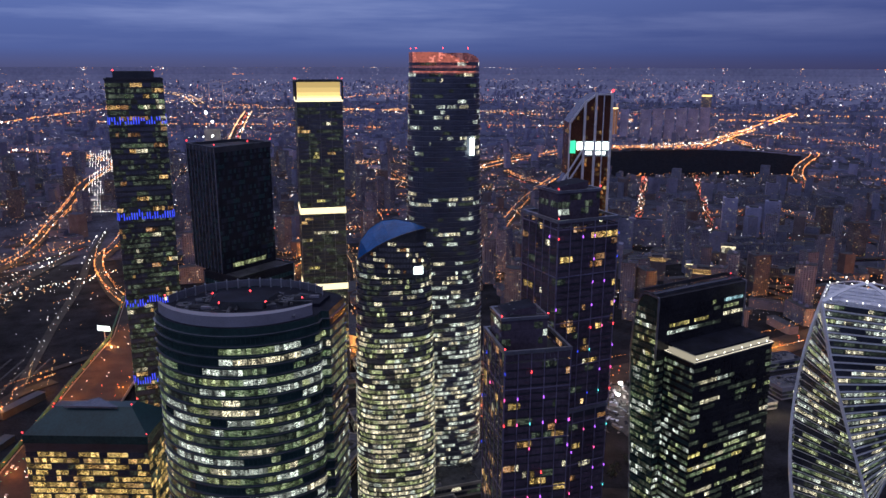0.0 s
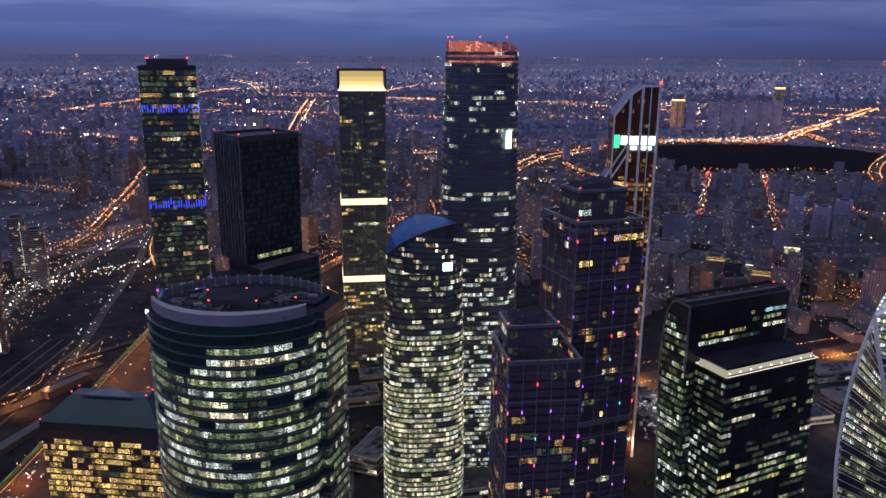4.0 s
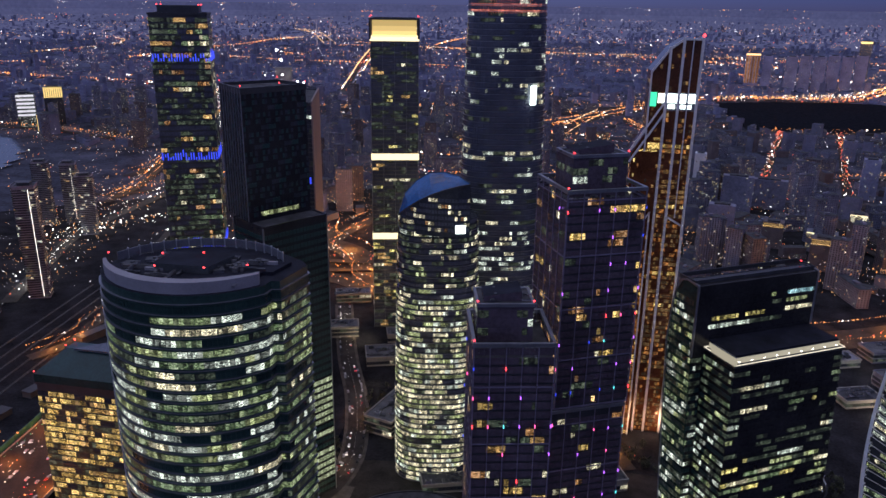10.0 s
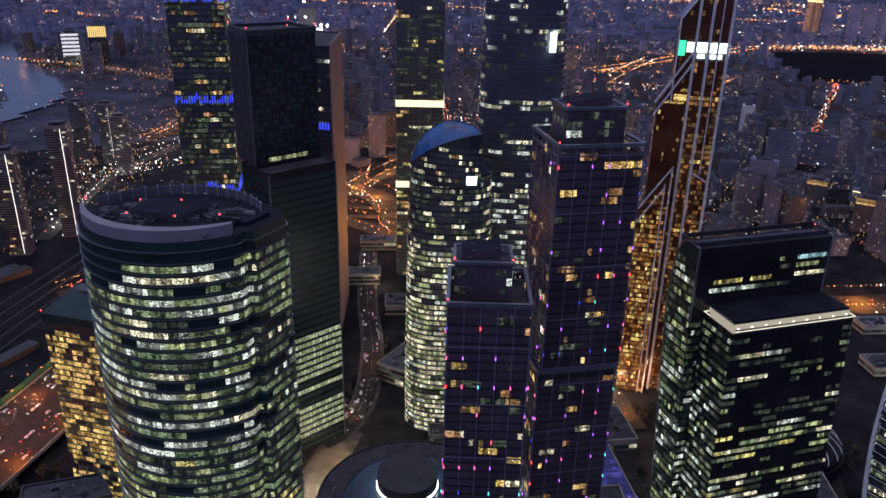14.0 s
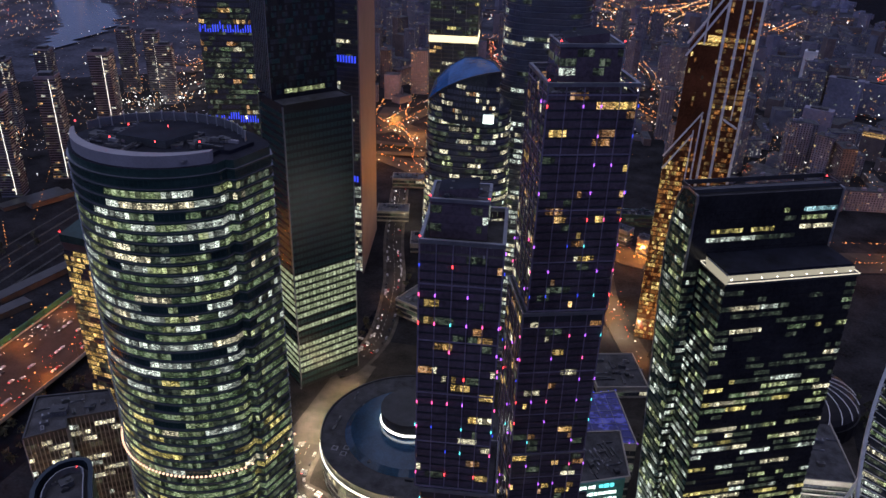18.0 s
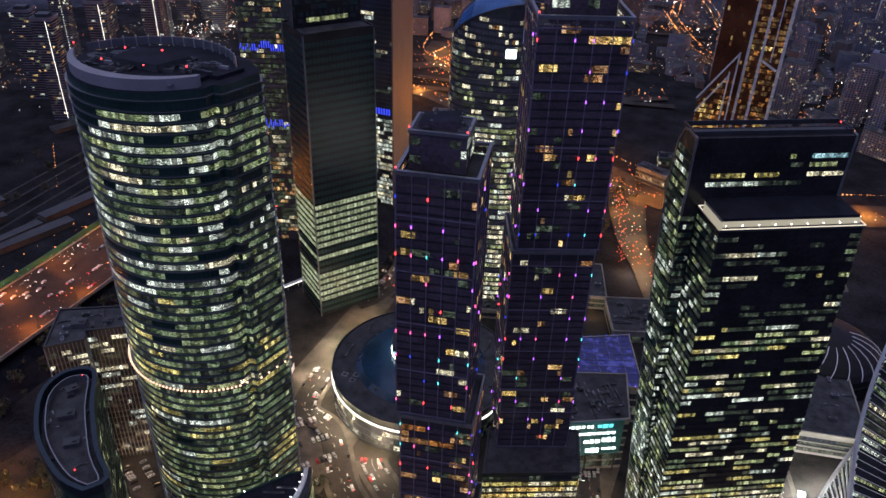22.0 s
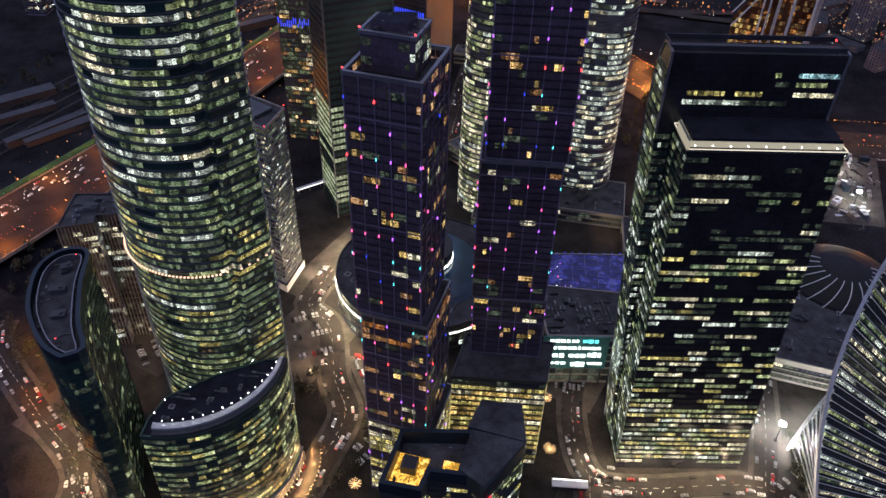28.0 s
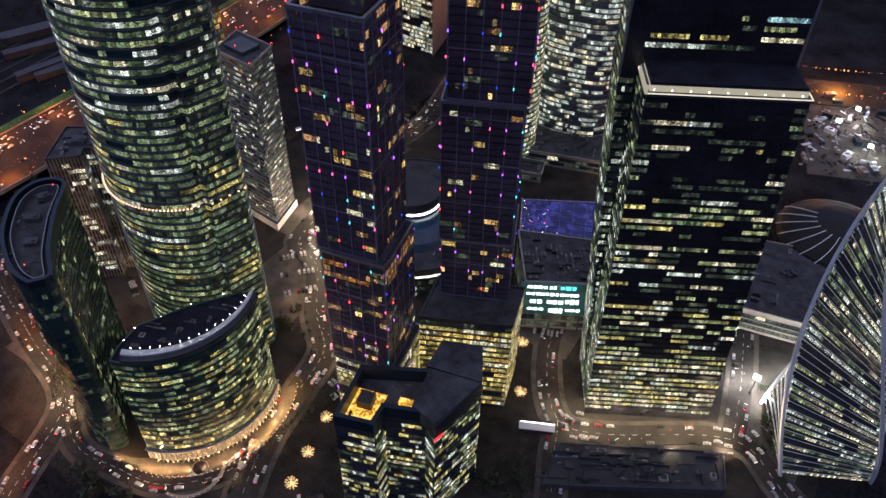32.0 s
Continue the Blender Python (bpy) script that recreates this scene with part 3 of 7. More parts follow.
lift = 0.12
for name, (w, c, step, pts) in ROADS.items():
    m = Mesh()
    pts = smooth(pts, 4)
    lift += 0.05
    if w >= 34 and not name.startswith("inter"):
        for q in (-1, 1):
            off = []
            for i, p in enumerate(pts):
                a, b = Vector(pts[max(0, i - 1)]), Vector(pts[min(len(pts) - 1, i + 1)])
                d = (b - a).normalized()
                off.append((p[0] + d.y * q * w * 0.29, p[1] - d.x * q * w * 0.29))
            ps = ribbon(m, off, w * 0.36, ASPHALT, lift)
        ps = [(*p, 0) for p in pts]
    else:
        ps = ribbon(m, pts, w, ASPHALT, lift)
    solo("road", m, "asphalt road lined with street lamps at dusk", "road", "", "structure")
    for (x0, y0, *_), (x1, y1, *_) in zip(ps, ps[1:]):
        ln = math.hypot(x1 - x0, y1 - y0)
        dx, dy = (x1 - x0) / ln, (y1 - y0) / ln
        d = math.hypot(x0 - OX, y0 - OY)
        n = max(1, int(ln / (step * 0.42 * max(1.0, d / 3000))))
        for i in range(n):
            for q in (-1, 1):
                f = (i + rng.random() * 0.7) / max(1, n) * ln
                side = q * w * (rng.uniform(0.05, 0.5) if c == "r" else 0.5)
                dot(c if rng.random() < (0.6 if c == "r" else 0.85) else rng.choice("oyw"), x0 + dx * f + dy * side, y0 + dy * f - dx * side, 13)
            if rng.random() < 0.8:
                f = rng.random() * ln
                q = rng.uniform(-0.4, 0.4) * w
                dot(("b" if rng.random() < 0.6 else "w") if q > 0 else "r", x0 + dx * f + dy * q, y0 + dy * f - dx * q, 1.0)

# river
RIVER = [(-1103, 1265), (-1136, 1393), (-1155, 1503), (-1179, 1579), (-1256, 1706), (-1510, 1931), (-1738, 2105), (-1918, 2289), (-2302, 2492), (-1976, 2150), (-1716, 1942), (-1509, 1768), (-1304, 1558), (-1177, 1374), (-1095, 1242)]
solo("water", sheet(RIVER, 4.0, WATER, 24), "pale still river reflecting the evening sky", "river", "", "structure")
PARK = [(600, 2490), (1180, 2440), (1280, 2660), (1490, 3050), (1380, 3200), (1180, 3280), (820, 3230), (600, 3140)]
solo("park", sheet(PARK, 0.8, GRASS, 16), "wide dark empty field ringed by road lamps", "field", "", "structure")


RAILWAY = [(-826, 1792), (-724, 1526), (-664, 1286), (-654, 1183), (-580, 899), (-390, 589), (-386, 908), (-491, 1315), (-656, 1802)]
SEGS = [(Vector(a[:2]), Vector(b[:2]), w) for w, c, s, pts in ROADS.values() for a, b in zip(pts, pts[1:])]


def clear(x, y, r):
    """No road, water, field or tower there."""
    if -430 < x < 420 and 60 < y < 900 or inside(x, y, RIVER) or inside(x, y, PARK) or inside(x, y, RAILWAY) or -60 < x < 115 and 860 < y < 1210 or x < -520 and y < 1500 or x < -820 and y < 1800:
        return False
    p = Vector((x, y))
    for a, b, w in SEGS:
        ab = b - a
        t = max(0, min(1, (p - a).dot(ab) / ab.length_squared))
        if (a + ab * t - p).length < w / 2 + r:
            return False
    return True


def block_kind(i):
    """A housing block of its own proportions, with windows in rows and a roof hut; some windows lit."""
    r = random.Random(100 + i)
    tall = i % 5 in (0, 3)
    w, d = (r.uniform(18, 30), r.uniform(16, 22)) if tall else (r.uniform(36, 80), r.uniform(13, 17))
    fl = r.randint(13, 25) if tall else r.randint(4, 10)
    h = fl * 3.0 + 1.5
    wall = (PLASTER, FARWALL, BRICKY, PLASTER)[i % 4]
    body = Mesh().box((0, 0, h / 2), (w, d, h), wall)
    roof = Mesh().box((0, 0, h + 0.3), (w + 0.6, d + 0.6, 0.6), ROOF)
    for k in range(2 if tall else 3):
        roof.box((r.uniform(-w, w) * 0.35, r.uniform(-d, d) * 0.2, h + 1.8), (5, 4, 3), wall)
    win = Mesh()
    p = r.choice((0.10, 0.16, 0.24))
    for s in range(fl):
        for a, ln, off in ((0, w, d / 2), (math.pi / 2, d, w / 2), (math.pi, w, d / 2), (-math.pi / 2, d, w / 2)):
            n = int(ln / 3.4)
            for b in range(n):
                u = (b + 0.5) / n * ln - ln / 2
                x, y = u * math.cos(a) + off * math.sin(a), u * math.sin(a) - off * math.cos(a)
                q = r.random()
                m = r.choice((L_WARM, L_CREAM, L_YELL, L_AMBER, L_WHITE)) if q < p else GLASS
                win.box((x, y, 2.2 + s * 3.0), (1.7, 0.14, 1.5), m, a)
    return body.data("body"), roof.data("roof"), win.data("window_grid"), max(w, d) / 2


KINDS = [block_kind(i) for i in range(14)]
LABELS = ("tall plastered apartment tower with scattered lit windows", "long panel apartment block with few lit windows",
          "low brick apartment block with dark roof")
STANDING = ((654, 1630), (690, 1590), (735, 1600), (514, 1269), (548, 1235), (391, 1265), (436, 1165), (377, 1482), (440, 1520), (313, 1277), (352, 1756), (749, 2041), (913, 2009), (980, 2020), (462, 1257))
placed, rng = [(x, y, 30) for x, y in STANDING], random.Random(11)
tries = 0
while len(placed) < 400 and tries < 12000:
    tries += 1
    a, d = rng.uniform(-42, 60), 560 + 2300 * rng.random() ** 0.9
    x, y = OX - d * math.sin(radians(a)), OY + d * math.cos(radians(a))
    i = rng.randrange(14)
    if a > 12 and d < 1150 or a < 4 and d < 1020:
        continue
    if i % 5 in (0, 3) and 40 < x < 1500 and 1700 < y < 3000:
        continue
    r = KINDS[i][3]
    if not clear(x, y, r) or any((x - u) ** 2 + (y - v) ** 2 < (r + q) ** 2 * 0.8 for u, v, q in placed):
        continue
    placed.append((x, y, r))
    px, py, pz, k = far(x, y)
    t = thing("apartment_block", LABELS[0 if i % 5 in (0, 3) else 1 if i % 4 != 2 else 2], "apartment block", "city apartment blocks")
    for nm, me in zip(("body", "roof", "window_grid"), KINDS[i]):
        o = part(nm, me, t)
        if nm == "window_grid":
            o["kind"] = "stuff"
    t.matrix_basis = Matrix.LocRotScale((px, py, pz - 0.2), Euler((0, 0, radians(rng.choice((12, 12, 102, -30, 60)) + rng.uniform(-6, 6)))), (k, k, k))

# the city beyond, too far to count
farm, rng = Mesh(), random.Random(21)
n = 0
while n < 19000:
    a, d = rng.uniform(-46, 64), 900 + 15000 * rng.random() ** 1.8
    x, y = OX - d * math.sin(radians(a)), OY + d * math.cos(radians(a))
    tall = rng.random() < 0.13
    w, dd, h = (rng.uniform(16, 30), rng.uniform(14, 24), rng.uniform(28, 58)) if tall else (rng.uniform(14, 60), rng.uniform(10, 20), rng.uniform(4, 17))
    n += 1
    if not clear(x, y, 16) or a > 12 and d < 1250 or a < 4 and d < 1050 or d < 3000 and any((x - u) ** 2 + (y - v) ** 2 < (22 + q) ** 2 for u, v, q in placed):
        continue
    px, py, pz, k = far(x, y)
    t = radians(rng.choice((12, 102, -30, 60)) + rng.uniform(-8, 8))
    ca, sa = math.cos(t), math.sin(t)
    plan = [(px + (i * ca - j * sa) * k / 2, py + (i * sa + j * ca) * k / 2) for i, j in ((-w, -dd), (w, -dd), (w, dd), (-w, dd))]
    # farther walls and roofs take paler, bluer materials: haze put into the colour
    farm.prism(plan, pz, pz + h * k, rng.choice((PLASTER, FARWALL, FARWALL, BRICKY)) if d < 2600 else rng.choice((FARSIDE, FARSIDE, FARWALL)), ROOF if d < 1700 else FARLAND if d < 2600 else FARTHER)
    for j in range(rng.randint(0, 6 if tall else 3) if d < 6000 else 0):
        u, v = rng.uniform(-0.45, 0.45) * w * k, rng.uniform(0.15, 0.95) * h * k
        ca, sa = math.cos(t), math.sin(t)
        off = -dd * k / 2 - 0.2
        if sa * 0 + ca < 0:
            off = -off
        farm.box((px + u * ca - off * sa, py + u * sa + off * ca, pz + v), (rng.uniform(0.8, 2.6), 0.5, rng.uniform(0.7, 1.2)), rng.choice((L_WARM, L_CREAM, L_WARM, L_AMBER, L_WHITE)), t)
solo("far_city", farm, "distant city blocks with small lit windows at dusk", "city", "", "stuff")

ROWS = ((-460, 807, -487, 874, 16, "y"), (-434, 802, -464, 882, 16, "y"), (-560, 1010, -480, 1290, 20, "w"), (-440, 900, -400, 1120, 22, "o"), (-520, 640, -640, 800, 16, "o"), (-470, 560, -560, 640, 14, "o"),
        (-380, 560, -420, 900, 26, "o"), (-300, 560, -330, 900, 26, "o"), (-392, 300, -400, 560, 14, "o"), (-300, 200, -306, 560, 18, "o"), (-520, 330, -620, 420, 8, "y"), (-700, 640, -500, 960, 14, "w"), (-762, 1082, -730, 1262, 26, "y"), (-758, 1075, -672, 1060, 12, "w"), (-700, 1050, -640, 1120, 12, "w"), (-650, 1118, -600, 1180, 10, "w"), (-810, 1364, -700, 1330, 18, "o"), (-575, 1107, -560, 1130, 8, "o"))
# scattered lamps of yards and streets
for j in range(54000):
    a, dep = rng.uniform(-48, 64), 0.0065 + 0.34 * rng.random() ** 1.85
    d = EYE_Z / dep
    x, y = OX - d * math.sin(radians(a)), OY + d * math.cos(radians(a))
    if d < 1000 and rng.random() < 0.6 or -430 < x < 420 and 60 < y < 900 or inside(x, y, RIVER) or inside(x, y, PARK) or inside(x, y, RAILWAY) and rng.random() < 0.94:
        continue
    v = noise.noise(Vector((x, y, 0)) / (420 if d < 5000 else 1500)) + 0.5 * noise.noise(Vector((x, y, 7)) / (110 if d < 5000 else 500))
    if v < -0.05 and rng.random() < 0.86:
        continue
    if -60 < x < 115 and 860 < y < 1210 and rng.random() < 0.9:
        continue
    if 300 < x < 1600 and 1150 < y < 2430 and rng.random() < 0.4:
        continue
    dot(rng.choices("oywrab", (1.6, 1.0, 1.6, 1.2, 3, 7) if 300 < x < 1600 and 1150 < y < 2430 else (3.4, 2.2, 1.2, 0.4, 5, 4) if d < 9000 else (1.0, 0.6, 0.5, 0.3, 4, 4))[0], x, y, rng.uniform(4, 18), max(0.22, far(x, y)[3] * d * 0.00036) * rng.choice((0.6, 0.7, 0.8, 1.0, 1.0, 1.7)))
# crowded lamps of the ring road above the field
for j in range(420):
    f = rng.random() ** 0.8 * 5
    (x0, y0), (x1, y1) = ((578, 3220), (814, 3330), (1010, 3360), (1214, 3440), (1484, 3830), (1772, 4235))[int(f):int(f) + 2]
    g = f - int(f)
    dot(rng.choice("yyyow"), x0 + (x1 - x0) * g + rng.gauss(0, 16), y0 + (y1 - y0) * g + rng.gauss(0, 34), rng.uniform(5, 16), rng.choice((0.9, 1.1, 1.4, 2.2)))
# bright yards of the near left bank
for j in range(520):
    x, y = rng.uniform(-1000, -120), rng.uniform(1250, 2700)
    if clear(x, y, 2) and noise.noise(Vector((x, y, 3)) / 140) > -0.05:
        dot(rng.choice("wwywo"), x, y, rng.uniform(4, 14), rng.choice((0.5, 0.6, 0.8, 1.2)))
# cars waiting at the crossing behind the towers
for j in range(80):
    f = rng.random()
    dot(rng.choice("rrrro"), 46 + 30 * f + rng.gauss(0, 3.0), 800 - 125 * f, 1.2, rng.choice((0.35, 0.45, 0.6)))
# long bright streets far away, seen almost edge on
for j in range(16):
    a, d = radians(rng.uniform(-40, 50)), rng.choice((5200, 6500, 8000, 10000, 14000, 18000, 24000))
    span, tilt, k = rng.uniform(0.03, 0.10), rng.uniform(-0.12, 0.12), rng.choice("ooya")
    for i in range(int(span * 900)):
        f = rng.random()
        q, e = a + span * f, d * (1 + tilt * f + rng.gauss(0, 0.006))
        dot(k, OX - e * math.sin(q), OY + e * math.cos(q), 12)
# lamp rows beside the motorway
for x0, y0, x1, y1, n, k in ROWS:
    for i in range(n):
        f = (i + rng.random() * 0.4) / n
        dot(k, x0 + (x1 - x0) * f, y0 + (y1 - y0) * f, 8, rng.choice((0.25, 0.35, 0.6)))
# bright rows of the rail yard
for j in range(34):
    for i in range(9):
        f = j / 33
        dot("w", -815 - 560 * f + (i - 4) * (7 + 4 * f), 1835 + 1300 * f, 8, 1.0 if rng.random() < 0.8 else 1.5)
for j in range(130):
    f = rng.random()
    dot(rng.choice("wwyo"), -740 + 190 * f + rng.gauss(0, 12), 1040 + 250 * f + rng.gauss(0, 12), 9, rng.choice((0.35, 0.5, 0.7, 1.3)))


def street_light(x, y, z, power, color, r=0.6):
    d = bpy.data.lights.new("street_light", "POINT")
    d.energy, d.color, d.shadow_soft_size = power, color, r
    o = new("street_light", d)
    o.location = (x, y, z)


SODIUM, WARMW, COOL, CREAMW = (1.0, 0.34, 0.055), (1.0, 0.64, 0.34), (1.0, 0.95, 0.88), (1.0, 0.76, 0.5)
for name, (w, c, step, pts) in ROADS.items():
    left = 60.0
    for (x0, y0), (x1, y1) in zip(pts, pts[1:]):
        ln = math.hypot(x1 - x0, y1 - y0)
        while left < ln:
            x, y = x0 + (x1 - x0) * left / ln, y0 + (y1 - y0) * left / ln
            if math.hypot(x - OX, y - OY) < (1500 if name.startswith("local") else 1750) and y > 100 and not (name.startswith("local") and int(name[13:]) > 46):
                street_light(x, y, 9, 75000 if name.startswith("inter") else 16000 if name.startswith("north_east") else 12000 if name.startswith("east") else 9000 if name.startswith("local") else 2500 if name == "rail_lane" else 14000, {"o": SODIUM, "y": WARMW, "w": COOL, "r": SODIUM, "a": SODIUM}[c])
            d = math.hypot(x - OX, y - OY)
            if c == "o" and 1750 < d < 4300 and int(left) % 2 == 0:
                px, py, pz, k = far(x, y, 30)
                street_light(px, py, pz, 8000, SODIUM)
            left += 150 if name.startswith("local") else 95
        left -= ln

# ---- main towers ----
LILAC = material("lilac_fin_metal", (0.20, 0.18, 0.26), 0.4, 0.3, 0.2, 0.2)
RT = random.Random(77)


def roof_clutter(owner, poly, z, n, seed, big=1.0):
    """Ducts, hatches and machines scattered over a roof."""
    r = random.Random(seed)
    xs, ys, turn = [p[0] for p in poly], [p[1] for p in poly], math.atan2(poly[1][1] - poly[0][1], poly[1][0] - poly[0][0])
    while n:
        x, y = r.uniform(min(xs), max(xs)), r.uniform(min(ys), max(ys))
        c, hit = False, grow(poly, -3 * big)
        for i in range(len(hit)):
            (ax, ay), (bx, by) = hit[i - 1], hit[i]
            if (ay > y) != (by > y) and x < (bx - ax) * (y - ay) / (by - ay) + ax:
                c = not c
        if c:
            n -= 1
            w, d, h = [q * big for q in r.choice(((9, 0.8, 0.9), (14, 1.1, 1.0), (3, 3, 2.0), (2, 5, 1.6), (5, 2.4, 2.6), (1.0, 10, 0.9), (4, 4, 0.5)))]
            part("roof_duct", Mesh().box((x, y, z + h / 2), (w, d, h), r.choice((FIN, SPAN, ROOFL, DARK, PARAPET)), turn).box((x, y, z + h + 0.12), (w * 0.55, d * 0.6, 0.3), DARK, turn), owner)


def curved_tower():
    """Office tower with a bowed front, stepped side and a crescent parapet."""
    front = through_three((-112, 301), (-77, 279), (-44, 294), 22)
    poly = front + [(-42.6, 296), (-42.2, 300.5), (-38.8, 301), (-34.5, 320), (-38, 325)] + through_three((-40, 326), (-76, 337), (-112, 310), 10)[1:]
    t = thing("curved_office_tower", "tall bowed glass office tower with lit green-white storeys", "office tower", at=(-70, 305, 0))
    core = grow(poly, -0.35)
    part("core", Mesh().prism(core, 0, 264, SPANG, DEEPROOF), t)
    high = office(3, (L_GREEN, L_OLIVE, L_WHITE, L_MOSS, L_GREEN, L_OLIVE, L_CREAM, L_WHITE, L_MOSS, L_WHITE), 0.76, 3, 13, GREEN, 0.25, 0.5)
    low = office(4, (L_GREEN, L_OLIVE, L_OLIVE, L_MOSS, L_OLIVE, L_GREEN, L_YELL), 0.74, 3, 12, GREEN, 0.15, 0.8)
    base = lambda e, s, b, n: (high if s > 38 or s % 5 == 2 else low)(e, s, b, n)

    def pick(e, s, b, n):
        if s > 57 or s > 55 and (e * 3 + b) < 32:
            return GREEN
        m = base(0, s, (e * 3 + b) % 90, 90)
        return L_DIM if m in (L_WHITE, L_CREAM, L_GREEN) and (e < 2 or e > 23) and (s * 7 + b) % 3 else m
    facade(t, loop(poly), 2, 264, 4.37, 2.0, pick, 0.44, 0.16, 0.05, 300)
    bands(t, poly, [2.2 + 4.37 * i for i in range(60)], 0.75, SPANG, 0.25)
    bands(t, poly, [2.95 + 4.37 * i for i in range(60)], 0.14, FIN, 0.55, "ledge")
    # crescent parapet and roof
    k = len(front)
    cres = through_three((-109.5, 300), (-77, 280.8), (-45, 296), 20)
    inner = through_three((-109.2, 301.5), (-77, 285.2), (-45.6, 298.5), 20)
    part("parapet", Mesh().ring(cres, inner, 264, 268.4, PARAPET, False), t, "pale curved roof parapet")
    back = through_three((-44, 318), (-76, 331), (-107, 306), 16)
    for j, ((x, y), (x2, y2)) in enumerate(zip(back, back[1:])):
        part("back_screen", Mesh().bar((x, y, 267.6), (x2, y2, 267.6), 0.3, FIN, 3.2), t, "metal roof screen")
        part("screen_post", Mesh().box((x, y, 266.9), (0.5, 0.5, 5.8), ROOFRIM), t)
    pipes = random.Random(15)
    for j in range(26):
        x, y = pipes.uniform(-98, -50), pipes.uniform(293, 318)
        w, d, h = pipes.choice(((9, 0.8, 0.9), (14, 1.2, 1.2), (3, 3, 2.2), (2, 5, 1.8), (6, 2, 3), (1.2, 12, 1.0)))
        part("roof_duct", Mesh().box((x, y, 265.5 + h / 2), (w, d, h), pipes.choice((FIN, PARAPET, ROOFL, DARK)), 0.1).box((x, y, 265.6 + h), (w * 0.5, d * 0.6, 0.4), DARK, 0.1), t)
    part("roof_deck", Mesh().prism(grow(poly, -6), 264, 265.5, DEEPROOF), t)
    part("stair_house", Mesh().prism([(-88, 299), (-66, 299), (-62, 314), (-88, 314)], 264, 268.5, SPAN, DEEPROOF), t)
    for j in range(9):
        a = (-100 + 6 * j, 303 + (j % 3) * 6)
        plant(t, RT, [(a[0], a[1], 5, 4, 2.5, 20 * j)], 264)
    beacons(t, [(-80.6, 287.4, 271.5), (-62.4, 288.9, 271.5), (-106, 299, 271), (-49, 296, 271), (-74, 312, 269), (-89, 308, 269)])
    # lamp row round one storey
    row = through_three((-113.2, 300.4), (-77, 277.6), (-43, 292.8), 44) + [(-41.4, 296), (-37.4, 301.5), (-36.2, 306), (-35.0, 311), (-33.8, 316), (-33.2, 320)]
    for x, y in row:
        part("lamp", Mesh().blob((x, y, 122.5), 0.75, G_BANDL), t, "warm facade lamp")


curved_tower()


